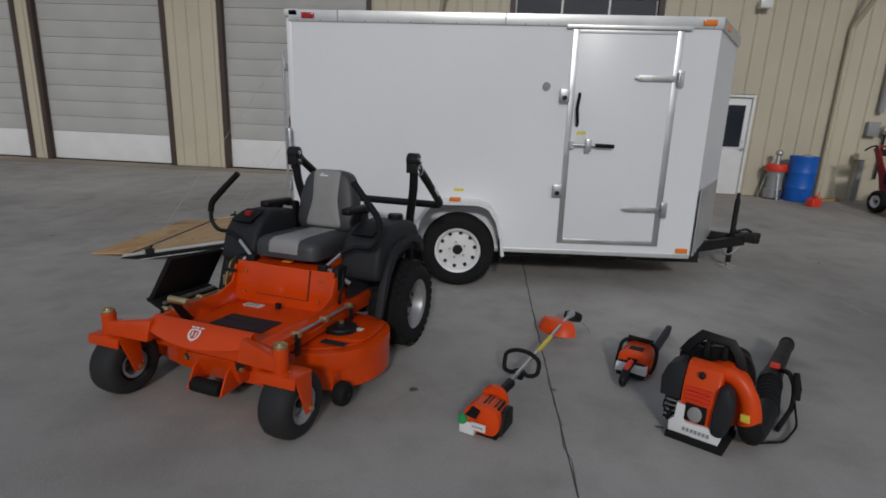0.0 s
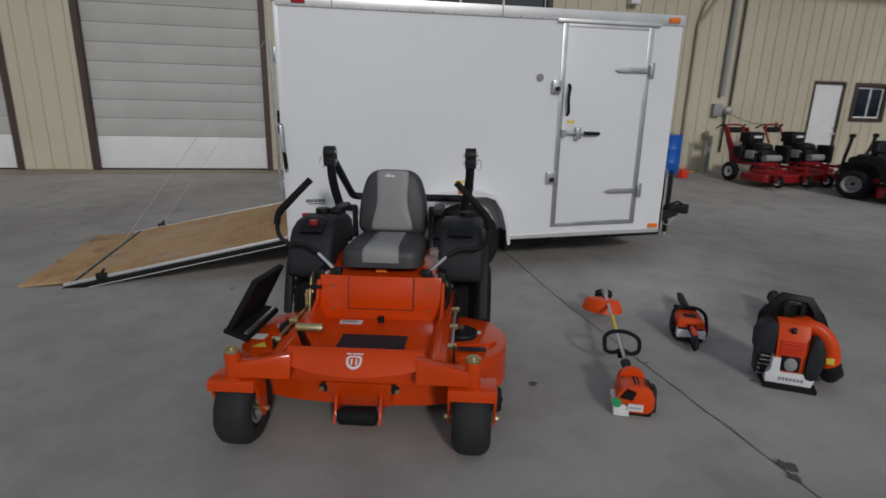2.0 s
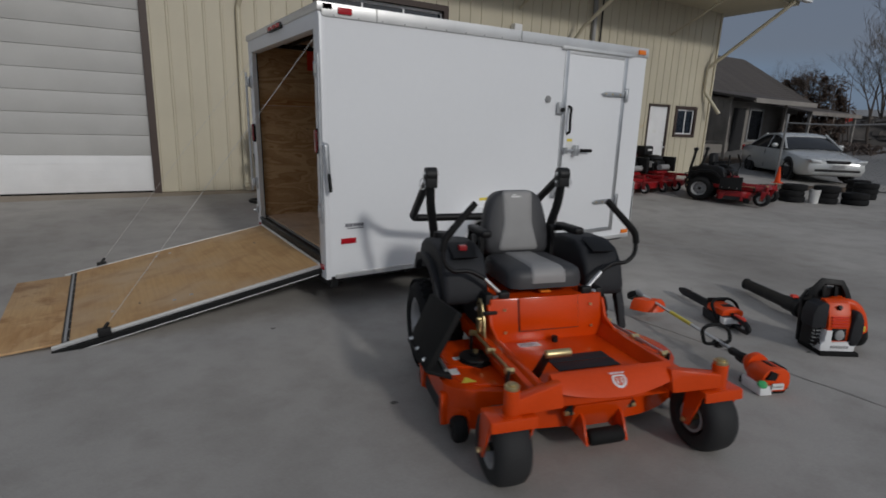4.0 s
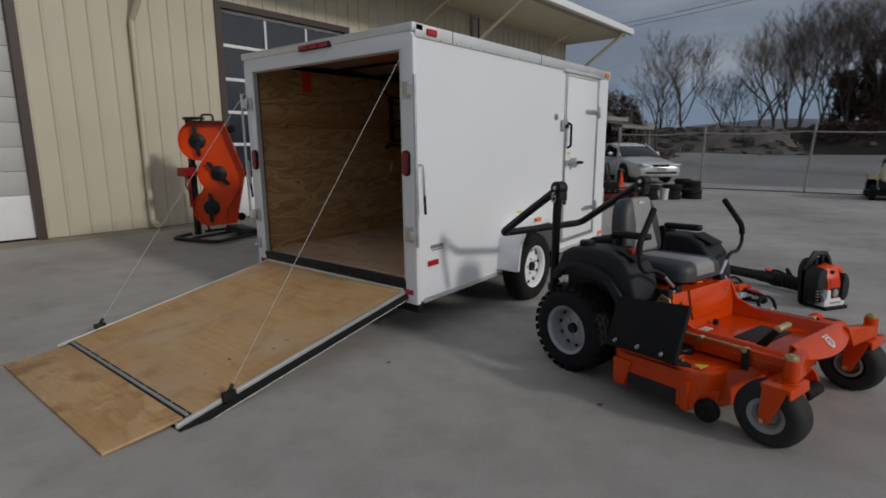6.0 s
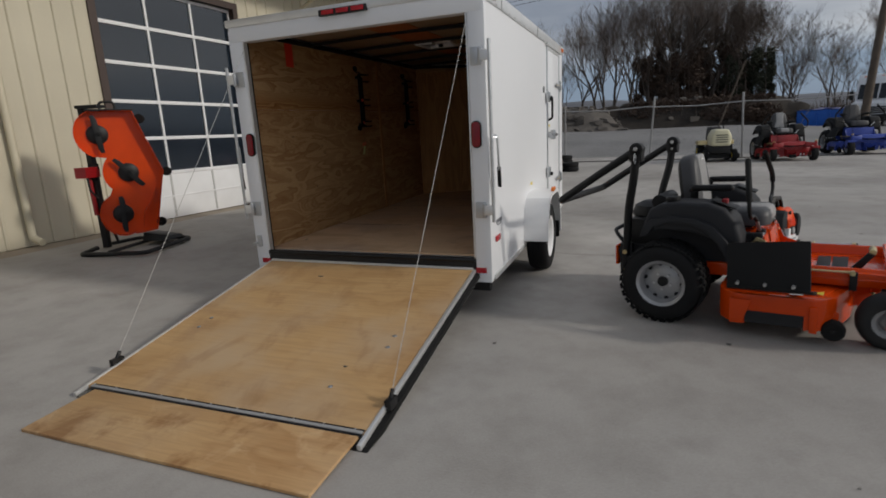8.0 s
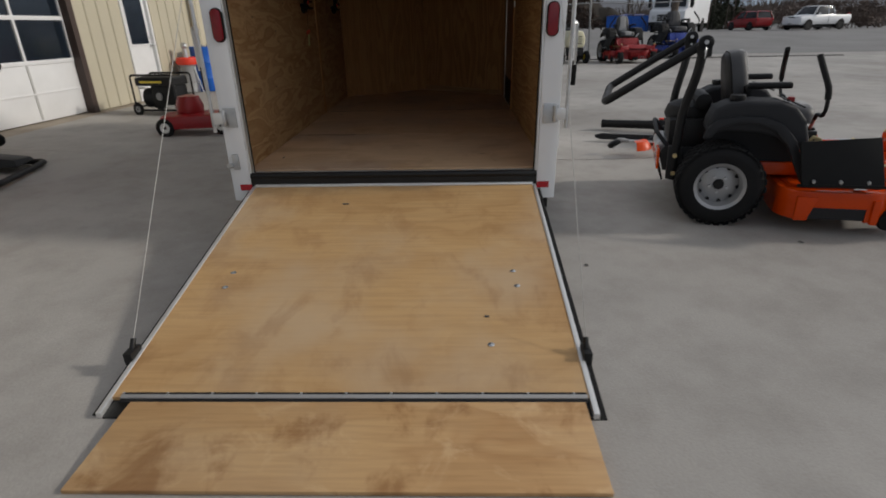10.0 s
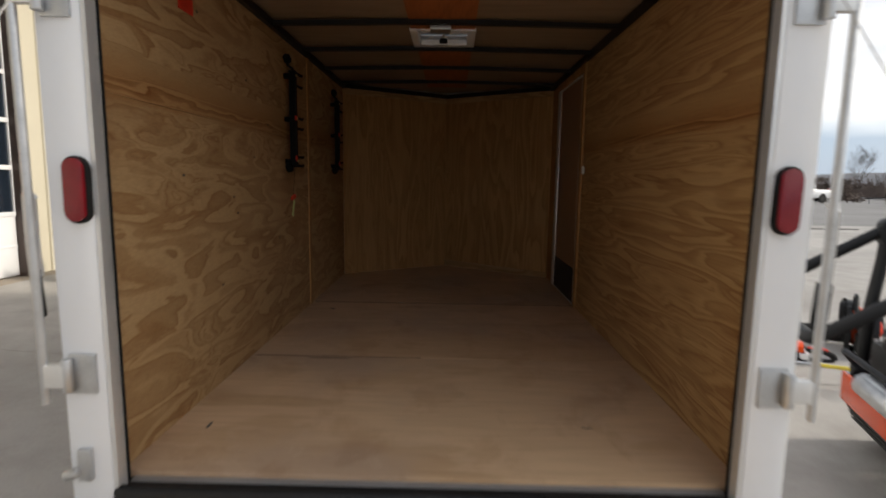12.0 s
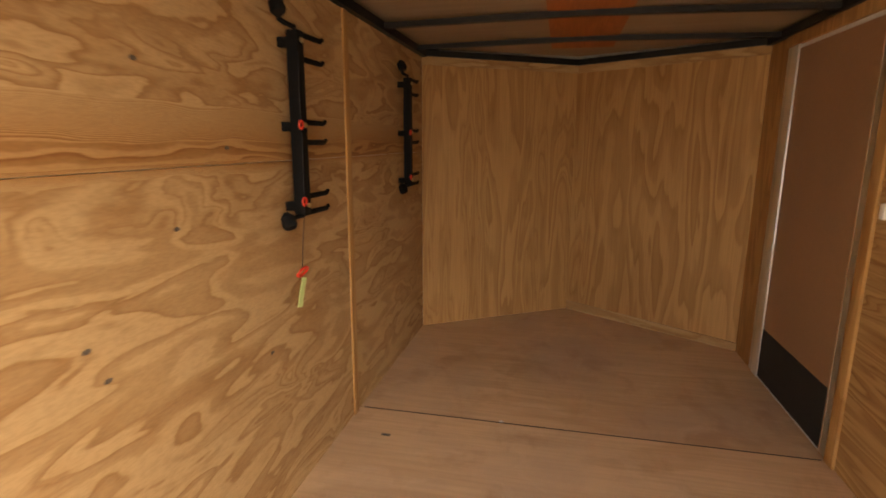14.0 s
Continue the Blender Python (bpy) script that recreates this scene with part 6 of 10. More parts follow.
        part(title, Shape().hexa([(x0, ya - d, z0), (x1, ya - d, z0), (x1, ya + 0.01, z0), (x0, ya + 0.01, z0)], [(x0, yb - d, z1), (x1, yb - d, z1), (x1, yb + 0.01, z1), (x0, yb + 0.01, z1)]), mat, A, "raised front hatch" if mat is P else "", 0.002)
    # seat
    sb = part("seat_base", Shape().box((-0.20, -0.50, 0.625), (0.20, -0.10, 0.665)).box((-0.16, -0.44, 0.595), (0.16, -0.12, 0.63)), MAT["plastic"], A, "black seat suspension", 0.01)
    if near:
        part("seat_latch", Shape().box((-0.03, -0.57, 0.612), (0.03, -0.54, 0.622)), MAT["amber"], sb, "small amber catch")
    cu = part("seat_cushion", soft_slab(oval([(-0.225, -0.60), (0.225, -0.60), (0.215, -0.10), (-0.215, -0.10)], 0.09), "z", 0.645, 0.752, 0.05), MAT[seat[0]], A, "two-tone grey vinyl seat", smooth=60)
    part("cushion_stripe", soft_slab(oval([(-0.105, -0.606), (0.105, -0.606), (0.10, -0.105), (-0.10, -0.105)], 0.02, 3), "z", 0.675, 0.7590, 0.05), MAT[seat[1]], cu, "light grey centre panel", smooth=60)
    bk = part("seat_back", soft_slab(oval([(-0.222, 0.0), (0.222, 0.0), (0.205, 0.24), (0.150, 0.405), (-0.150, 0.405), (-0.205, 0.24)], 0.085), "y", 0.055, -0.045, 0.045), MAT[seat[0]], A, "two-tone grey vinyl backrest", smooth=60)
    bk.matrix_basis = Matrix.Translation((0, -0.135, 0.735)) @ Matrix.Rotation(radians(-9), 4, "X")
    part("back_panel", soft_slab(oval([(-0.135, 0.03), (0.135, 0.03), (0.095, 0.2), (0.10, 0.397), (-0.10, 0.397), (-0.095, 0.2)], 0.03), "y", -0.03, -0.056, 0.012), MAT[seat[1]], bk, "light grey centre panel", smooth=60)
    part("back_shell", soft_slab(oval([(-0.212, 0.0), (0.212, 0.0), (0.195, 0.24), (0.140, 0.395), (-0.140, 0.395), (-0.195, 0.24)], 0.085), "y", 0.045, 0.085, 0.03), MAT["plastic"], bk, "black seat shell", smooth=60)
    if near:
        part("seat_badge", Shape().box((-0.045, -0.0615, 0.355), (0.015, -0.0585, 0.365)).box((-0.035, -0.0612, 0.368), (-0.015, -0.0585, 0.374)), MAT["label"], bk, "small white mark")
    # deck: a shell with a turned-down skirt, a stepped top and belts under black covers
    line = [(-0.68, -0.46), (-0.68, -0.90), (-0.60, -0.985), (-0.34, -1.06), (0.0, -1.09), (0.32, -1.065), (0.50, -1.00), (0.62, -0.91), (0.685, -0.79), (0.70, -0.65), (0.665, -0.51), (0.585, -0.41), (0.45, -0.36), (-0.55, -0.36)]
    rim = oval(line, 0.07, 3)
    dk = part("deck_shell", Shape().prism(rim, "z", 0.185, 0.295), P, A, "pressed mower deck", 0.012, 40)
    part("deck_top", Shape().prism(oval([(x * 0.9, -0.72 + (y + 0.72) * 0.88) for x, y in line], 0.07, 3), "z", 0.295, 0.303), P, dk, "", 0.004, 40)
    inner = [(x * 0.975, -0.72 + (y + 0.72) * 0.965) for x, y in rim]
    for i, p in enumerate(rim):
        j = (i + 1) % len(rim)
        q, a, b = rim[j], inner[i], inner[j]
        if p[0] < -0.66 and q[0] < -0.66 and abs(p[1] - q[1]) > 0.2:
            continue
        if near or i % 2:
            part("deck_skirt", Shape().hexa([(*p, 0.10), (*q, 0.10), (*b, 0.10), (*a, 0.10)], [(*p, 0.195), (*q, 0.195), (*b, 0.195), (*a, 0.195)]), P, dk, smooth=60)
    part("skirt_end", Shape().box((-0.692, -0.91, 0.09), (-0.66, -0.87, 0.25)), P, dk, "", 0.004)
    part("skirt_end", Shape().hexa([(-0.692, -0.52, 0.10), (-0.66, -0.52, 0.10), (-0.66, -0.45, 0.10), (-0.692, -0.45, 0.10)], [(-0.692, -0.57, 0.26), (-0.66, -0.57, 0.26), (-0.66, -0.45, 0.26), (-0.692, -0.45, 0.26)]), P, dk, "", 0.004)
    part("discharge_opening", Shape().box((-0.675, -0.87, 0.11), (-0.66, -0.52, 0.19)), MAT["dark"], dk, "dark discharge opening")
    part("belt_well", Shape().box((-0.31, -1.02, 0.304), (0.31, -0.42, 0.345)), MAT["chassis"], dk, "black belts and idlers")
    part("deck_cavity", Shape().prism([(x * 0.95, -0.72 + (y + 0.72) * 0.95) for x, y in line], "z", 0.172, 0.183), MAT["dark"], dk)
    for x, y in ((-0.45, -0.70), (0.45, -0.70)):
        c = part("spindle_pulley", Shape().lathe([(0.0, 0.0), (0.085, 0.0), (0.088, 0.008), (0.075, 0.018), (0.088, 0.028), (0.085, 0.036), (0.03, 0.036), (0.03, 0.05), (0.0, 0.05)], (x, y, 0.303), (0, 0, 1), 24), MAT["chassis"], dk, "black spindle pulley", 0.0, 40)
        part("spindle_nut", Shape().cyl((x, y, 0.35), (x, y, 0.368), 0.014, n=6), MAT["zinc"], c)
    part("belt_cover", Shape().prism(oval([(0.40, -0.45), (0.62, -0.47), (0.645, -0.78), (0.42, -0.84)], 0.06, 3), "z", 0.303, 0.3125), P, dk, "flat belt cover", 0.003, 40)
    part("belt_cover", Shape().prism(oval([(-0.40, -0.42), (-0.60, -0.44), (-0.61, -0.74), (-0.42, -0.80)], 0.06, 3), "z", 0.303, 0.3125), P, dk, "flat belt cover", 0.003, 40)
    ro = part("roller_bracket", Shape().hexa([(-0.13, -1.13, 0.12), (0.13, -1.13, 0.12), (0.14, -1.06, 0.12), (-0.14, -1.06, 0.12)], [(-0.15, -1.20, 0.27), (0.15, -1.20, 0.27), (0.16, -1.08, 0.27), (-0.16, -1.08, 0.27)])
              .prism([(-1.25, 0.09), (-1.10, 0.10), (-1.10, 0.26), (-1.20, 0.20)], "x", -0.108, -0.096).prism([(-1.25, 0.09), (-1.10, 0.10), (-1.10, 0.26), (-1.20, 0.20)], "x", 0.096, 0.108), P, A, "", 0.004)
    part("front_roller", Shape().lathe([(0.008, -0.088), (0.030, -0.088), (0.038, -0.076), (0.038, 0.076), (0.030, 0.088), (0.008, 0.088)], (0, -1.222, 0.118), (1, 0, 0), 20), MAT["rubber"], ro, "black front roller", smooth=40)
    part("front_crossmember", Shape().box((-0.34, -1.20, 0.275), (0.34, -1.15, 0.33)), P, A, "cross tube under the nose", 0.006)
    ch = part("discharge_chute", Shape().hexa([(-0.765, -0.875, 0.355), (-0.755, -0.44, 0.345), (-0.728, -0.44, 0.335), (-0.735, -0.875, 0.345)], [(-0.605, -0.855, 0.635), (-0.625, -0.42, 0.605), (-0.595, -0.42, 0.595), (-0.575, -0.855, 0.62)])
              .hexa([(-0.765, -0.885, 0.352), (-0.755, -0.44, 0.345), (-0.64, -0.44, 0.31), (-0.635, -0.90, 0.31)], [(-0.765, -0.885, 0.372), (-0.755, -0.44, 0.365), (-0.64, -0.44, 0.335), (-0.635, -0.90, 0.335)]), MAT["rubber"], A, "raised black rubber discharge chute", 0.008)
    for y in (-0.50, -0.645, -0.79):
        part("chute_bolt", Shape().cyl((-0.738, y, 0.385), (-0.758, y, 0.380), 0.010, n=8), MAT["steel"], ch)
    part("chute_spring", Shape().cyl((-0.655, -0.86, 0.345), (-0.655, -0.46, 0.345), 0.011, n=8), MAT["steel"], ch, "bright hinge rod")
    # engine and tail
    en = part("engine", Shape().box((-0.22, 0.04, 0.42), (0.22, 0.34, 0.68)), MAT["chassis"], A, "black twin engine", 0.03, 40, 2)
    part("blower_housing", Shape().lathe([(0.02, 0.0), (0.17, 0.0), (0.18, 0.03), (0.16, 0.09), (0.1, 0.12), (0.02, 0.12)], (0, 0.19, 0.67), (0, 0, 1), 24), MAT["plastic"], en, "black cooling cover", smooth=40)
    part("air_filter", Shape().cyl((-0.19, 0.12, 0.80), (0.15, 0.12, 0.80), 0.055, n=16), MAT["plastic"], en, "black air filter", 0.01, 40)
    part("muffler", Shape().cyl((-0.19, 0.36, 0.46), (0.19, 0.36, 0.46), 0.06, n=16), MAT["steel"], en, "dull steel muffler", 0.012, 40)
    for o in (-1, 1):
        part("tail_plate", Shape().prism([(0.05, 0.28), (0.36, 0.32), (0.395, 0.44), (0.36, 0.50), (0.05, 0.49)], "x", *((0.30, 0.318) if o > 0 else (-0.318, -0.30))), MAT["chassis"], A, "", 0.003)
        part("tail_bolt", Shape().cyl((o * 0.30, 0.30, 0.34), (o * 0.345, 0.30, 0.34), 0.02, n=8), MAT["zinc"], A)
        part("hydro_pump", Shape().box((o * 0.2 - 0.08, -0.12, 0.20), (o * 0.2 + 0.08, 0.16, 0.40)), MAT["chassis"], A, "", 0.02)
    part("rear_guard", Shape().box((-0.33, 0.39, 0.33), (0.33, 0.408, 0.48)), P, A, "rear guard", 0.006)
    for k, z in enumerate((0.30, 0.27, 0.24)):
        part("guard_slat", Shape().box((-0.30, 0.375 - 0.012 * k, z), (0.30, 0.387 - 0.012 * k, z + 0.012)), MAT["chassis"], A)
    part("tail_guard_bar", Shape().tube(rounded([(-0.31, 0.34, 0.50), (-0.31, 0.42, 0.60), (0.31, 0.42, 0.60), (0.31, 0.34, 0.50)], 0.06), 0.015, 8), MAT["charcoal"], A, smooth=50)
    part("axle_tube", Shape().cyl((-0.38, 0, 0.29), (0.38, 0, 0.29), 0.06, n=14), MAT["chassis"], A, smooth=40)
    return A


zero_turn("zero_turn_mower", Matrix.Translation((0.7135, -1.357, 0.015)) @ Matrix.Rotation(radians(-2.2), 4, "X") @ Matrix.Rotation(radians(-17.0), 4, "Z"),
          "orange zero-turn mower with grey seat and folded roll bar", "orange", "charcoal")

# ---- the tools laid out on the concrete ----
def plain_writing(s, x0, x1, z0, z1, y, bars=5):
    w = (x1 - x0) / bars
    for i in range(bars):
        s.box((x0 + i * w, y - 0.001, z0), (x0 + (i + 0.72) * w, y + 0.002, z1))
    return s


def string_trimmer(m):
    o = thing("string_trimmer", m, "orange petrol string trimmer with chrome shaft lying on concrete", "trimmer")
    prof = [(-0.085, 0.03), (0.09, 0.03), (0.125, 0.07), (0.125, 0.16), (0.10, 0.215), (0.04, 0.235), (-0.07, 0.225), (-0.115, 0.18), (-0.12, 0.12)]
    part("engine_cover", soft_slab(oval([(x * 0.92, z * 0.86) for x, z in prof], 0.03, 3), "y", 0.012, 0.165, 0.035), MAT["orangeplastic"], o, "orange plastic engine cover", 0.008)
    part("base_guard", soft_slab([(-0.1, 0.0), (0.1, 0.0), (0.115, 0.04), (-0.1, 0.045)], "y", 0.03, 0.22, 0.01), MAT["plastic"], o, "black base guard")
    part("muffler_cover", soft_slab([(0.03, 0.03), (0.18, 0.03), (0.17, 0.15), (0.12, 0.175), (0.06, 0.17)], "x", 0.105, 0.135, 0.012), MAT["plastic"], o, "black ribbed side cover")
    t = part("fuel_tank", soft_slab([(-0.125, 0.005), (-0.03, 0.005), (-0.035, 0.075), (-0.13, 0.085)], "y", 0.0, 0.17, 0.015), MAT["white"], o, "milky white fuel tank", 0.008)
    part("fuel_cap", Shape().lathe([(0.0, 0.0), (0.028, 0.0), (0.03, 0.008), (0.028, 0.026), (0.0, 0.028)], (-0.105, 0.02, 0.085), (-0.3, -0.9, 0.45), 20), MAT["green"], t, "green fuel cap")
    part("label_plate", Shape().box((-0.045, -0.012, 0.055), (0.045, -0.004, 0.1)), MAT["label"], o, "white printed label")
    part("label_print", plain_writing(Shape(), -0.035, 0.035, 0.072, 0.082, -0.013, 4), MAT["grey"], o)
    part("starter_housing", soft_slab([(-0.09, 0.13), (-0.02, 0.12), (0.0, 0.17), (-0.05, 0.19)], "y", -0.005, 0.08, 0.01), MAT["plastic"], o, "black choke housing")
    s = Shape()
    for i in range(5):
        s.box((-0.005 + i * 0.022, 0.05, 0.16), (0.007 + i * 0.022, 0.14, 0.2035 - i * 0.003))
    part("cooling_fins", s, MAT["plastic"], o, "dark cooling slots")
    part("clutch_housing", Shape().lathe([(0.03, 0.0), (0.085, 0.0), (0.09, 0.03), (0.05, 0.085), (0.026, 0.1), (0.03, 0.0)], (0, 0.17, 0.15), (0, 1, -0.04), 20), MAT["orangeplastic"], o)
    g = part("rear_grip", Shape().tube([(0, 0.25, 0.15), (0, 0.29, 0.148), (0, 0.35, 0.147), (0, 0.41, 0.145), (0, 0.44, 0.143)], [0.022, 0.033, 0.03, 0.034, 0.018], 12), MAT["plastic"], o, "dark rubber grip")
    part("trigger", soft_slab([(0.3, 0.09), (0.37, 0.1), (0.38, 0.125), (0.3, 0.125)], "x", -0.008, 0.008, 0.003), MAT["plastic"], g)
    part("shaft", Shape().cyl((0, 0.26, 0.15), (0, 1.68, 0.188), 0.0155, None, 14), MAT["steel"], o, "chrome drive shaft")
    part("shaft_label", Shape().cyl((0, 0.88, 0.1666), (0, 1.16, 0.1741), 0.0168, None, 14), MAT["yellow"], o, "yellow warning label")
    loop = rounded([(0.02, 0.56, 0.16), (0.055, 0.56, 0.135), (0.12, 0.57, 0.15), (0.125, 0.6, 0.24), (0.04, 0.61, 0.285), (-0.06, 0.61, 0.285), (-0.13, 0.6, 0.25), (-0.12, 0.57, 0.14), (-0.06, 0.56, 0.135), (-0.02, 0.56, 0.16)], 0.05, 5)
    h = part("loop_handle", Shape().tube(loop, 0.0145, 10), MAT["rubber"], o, "black loop handle")
    part("clamp", soft_slab([(-0.03, 0.11), (0.03, 0.11), (0.032, 0.165), (-0.032, 0.165)], "y", 0.535, 0.585, 0.006), MAT["plastic"], h, "black handle clamp")
    rows = []
    for i in range(13):
        a = radians(200 + i * 9.5)
        r = 0.22
        rows.append([(-0.02 + math.cos(a) * r * k, 1.55 + math.sin(a) * r * k * 0.9, 0.19 + 0.015 * k - 0.13 * max(0, k - 0.75) / 0.25 * (0.5 if k < 1 else 0.85)) for k in (0.12, 0.4, 0.75, 0.9, 1.0)])
    part("guard", Shape().grid(rows, 0.005), MAT["orangeplastic"], o, "orange plastic debris guard", 0, 50)
    part("gear_head", Shape().tube([(0, 1.60, 0.186), (0, 1.66, 0.190), (0, 1.72, 0.180), (0, 1.735, 0.17)], [0.018, 0.032, 0.036, 0.02], 14), MAT["grey"], o, "cast gear head")
    part("line_head", Shape().lathe([(0.0, 0.0), (0.074, 0.0), (0.084, 0.012), (0.082, 0.055), (0.055, 0.07), (0.0, 0.072)], (0.0, 1.735, 0.115), (0.0, 0.75, 1), 24), MAT["plastic"], o, "black line head")
    part("line", Shape().tube([(0.05, 1.73, 0.12), (0.12, 1.78, 0.06), (0.17, 1.77, 0.004)], 0.0015, 6), MAT["dark"], o)
    return o


def chainsaw(m):
    o = thing("chainsaw", m, "orange and black petrol chainsaw with scabbard on its bar", "chainsaw")
    part("crankcase", soft_slab([(0.2, 0.012), (0.5, 0.012), (0.51, 0.1), (0.46, 0.13), (0.22, 0.125), (0.19, 0.07)], "x", -0.1, 0.1, 0.02), MAT["charcoal"], o, "dark grey crankcase", 0.006)
    part("top_cover", soft_slab([(-0.105, 0.115), (0.105, 0.115), (0.1, 0.165), (0.06, 0.185), (-0.06, 0.187), (-0.1, 0.165)], "y", 0.22, 0.45, 0.015), MAT["orangeplastic"], o, "orange top cover", 0.006)
    part("cover_slots", Shape().box((-0.03, 0.205, 0.135), (0.035, 0.222, 0.15)).box((-0.05, 0.28, 0.183), (0.05, 0.34, 0.19)), MAT["plastic"], o, "black vents")
    part("tank_band", soft_slab([(-0.108, 0.05), (-0.015, 0.055), (0.015, 0.055), (0.108, 0.05), (0.106, 0.108), (-0.106, 0.108)], "y", 0.185, 0.25, 0.008), MAT["white"], o, "white band on the tank housing", 0.006)
    h = part("rear_handle", Shape().tube(rounded([(0, 0.2, 0.12), (0, 0.09, 0.125), (0, 0.015, 0.085), (0, 0.02, 0.035), (0, 0.2, 0.03)], 0.05, 5), [0.026] * 14 + [0.018] * 6, 12), MAT["plastic"], o, "black rear handle")
    part("grip_insert", Shape().tube([(0, 0.19, 0.136), (0, 0.1, 0.14), (0, 0.06, 0.125)], [0.018, 0.022, 0.016], 10), MAT["pinkred"], h, "dark red grip insert")
    part("trigger", soft_slab([(0.1, 0.085), (0.14, 0.085), (0.15, 0.11), (0.1, 0.11)], "x", -0.006, 0.006, 0.002), MAT["red"], h, "red throttle trigger")
    hoop = rounded([(-0.115, 0.24, 0.04), (-0.125, 0.29, 0.1), (-0.125, 0.36, 0.2), (-0.06, 0.375, 0.235), (0.07, 0.375, 0.235), (0.135, 0.36, 0.19), (0.14, 0.3, 0.09), (0.12, 0.25, 0.05)], 0.05, 5)
    part("front_handle", Shape().tube(hoop, 0.0135, 10), MAT["rubber"], o, "black wraparound front handle")
    part("hand_guard", soft_slab([(-0.11, 0.15), (0.06, 0.15), (0.09, 0.215), (-0.1, 0.22)], "y", 0.44, 0.456, 0.004), MAT["plastic"], o, "black chain brake guard")
    part("scabbard", soft_slab([(0.42, 0.035), (1.08, 0.025), (1.155, 0.05), (1.155, 0.085), (1.08, 0.11), (0.42, 0.115)], "x", 0.052, 0.088, 0.008), MAT["charcoal"], o, "dark grey bar scabbard", 0.004)
    part("sprocket_cover", soft_slab([(0.25, 0.02), (0.5, 0.02), (0.52, 0.08), (0.42, 0.115), (0.25, 0.11)], "x", 0.098, 0.125, 0.01), MAT["orangeplastic"], o, "orange sprocket cover", 0.004)
    part("starter_cover", soft_slab([(0.26, 0.02), (0.44, 0.02), (0.46, 0.11), (0.27, 0.11)], "x", -0.125, -0.098, 0.01), MAT["charcoal"], o, "grey starter cover", 0.004)
    return o


def backpack_blower(m):
    o = thing("backpack_blower", m, "orange backpack leaf blower with black tube standing on concrete", "leaf blower")
    inv = m.inverted()

    def here(x, y, z):
        return tuple(inv @ Vector((x, y, z + yard_z(x, y))))
    part("foot", soft_slab([(-0.165, -0.045), (0.165, -0.045), (0.18, 0.3), (-0.17, 0.3)], "z", 0.0, 0.034, 0.008), MAT["rubber"], o, "black rubber foot")
    tank = [(-0.155, 0.028), (0.13, 0.028), (0.15, 0.1), (0.10, 0.108), (-0.07, 0.1), (-0.065, 0.19), (-0.125, 0.19), (-0.13, 0.11), (-0.16, 0.085)]
    t = part("fuel_tank", soft_slab(tank, "y", -0.02, 0.22, 0.02), MAT["white"], o, "white fuel tank base", 0.01)
    part("name_bars", plain_writing(Shape(), -0.075, 0.085, 0.055, 0.075, -0.0215, 7), MAT["grey"], t)
    part("fuel_cap", Shape().lathe([(0.0, 0.0), (0.032, 0.0), (0.034, 0.02), (0.0, 0.024)], (-0.17, 0.05, 0.09), (-0.8, -0.5, 0.3), 20), MAT["plastic"], t, "black fuel cap")
    face = [(0.0, 0.1), (-0.008, 0.24), (0.015, 0.315), (0.06, 0.385), (0.10, 0.40), (0.16, 0.405), (0.17, 0.1)]
    c = part("engine_cover", soft_slab(face, "x", -0.11, 0.095, 0.02), MAT["orangeplastic"], o, "orange engine cover with vents", 0.01)
    part("grille_frame", soft_slab([(-0.075, 0.115), (0.045, 0.115), (0.045, 0.205), (-0.075, 0.205)], "y", -0.022, 0.02, 0.006), MAT["plastic"], c, "black grille frame", 0.006)
    part("grille", Shape().lathe([(0.0, 0.0), (0.04, 0.0), (0.04, 0.012), (0.034, 0.016), (0.0, 0.016)], (-0.015, -0.02, 0.16), (0, -1, 0), 24), MAT["grey"], c, "grey round grille")
    for i in range(4):
        part("vent_slot", Shape().box((-0.085, -0.026 + i * 0.004, 0.222 + i * 0.021), (0.055, 0.0 + i * 0.005, 0.23 + i * 0.021)), MAT["pinkred"], c)
    part("knob", Shape().lathe([(0.0, 0.0), (0.02, 0.0), (0.016, 0.02), (0.0, 0.022)], (-0.015, 0.03, 0.355), (0, -0.85, 0.5), 16), MAT["plastic"], c, "black knob")
    part("filter_cover", soft_slab([(-0.24, 0.2), (-0.115, 0.2), (-0.11, 0.38), (-0.15, 0.4), (-0.215, 0.37), (-0.245, 0.3)], "y", 0.01, 0.2, 0.03), MAT["charcoal"], o, "dark grey air filter cover", 0.012)
    e = part("carburettor", soft_slab([(-0.215, 0.05), (-0.11, 0.04), (-0.11, 0.21), (-0.21, 0.205)], "y", 0.06, 0.22, 0.02), MAT["plastic"], o, "black carburettor and cylinder")
    s = Shape()
    for i in range(5):
        s.box((-0.205, 0.035, 0.06 + i * 0.028), (-0.13, 0.08, 0.068 + i * 0.028))
    part("cylinder_fins", s, MAT["steel"], e, "metal cooling fins")
    part("primer_line", Shape().tube(rounded([(-0.2, 0.02, 0.2), (-0.21, 0.0, 0.14), (-0.17, -0.005, 0.12), (-0.16, 0.0, 0.08)], 0.03), 0.005, 8), MAT["rubber"], e)
    part("seam_guard", soft_slab(oval([(0.075, 0.075), (0.15, 0.07), (0.185, 0.16), (0.18, 0.29), (0.14, 0.345), (0.095, 0.33), (0.075, 0.2)], 0.04, 4), "y", 0.06, -0.035, 0.03), MAT["charcoal"], o, "dark grey oval guard", smooth=50)
    part("back_plate", soft_slab(oval([(-0.13, 0.12), (0.23, 0.10), (0.245, 0.34), (0.19, 0.455), (0.0, 0.47), (-0.12, 0.42)], 0.06, 4), "y", 0.25, 0.315, 0.02), MAT["plastic"], o, "black moulded back plate", smooth=50)
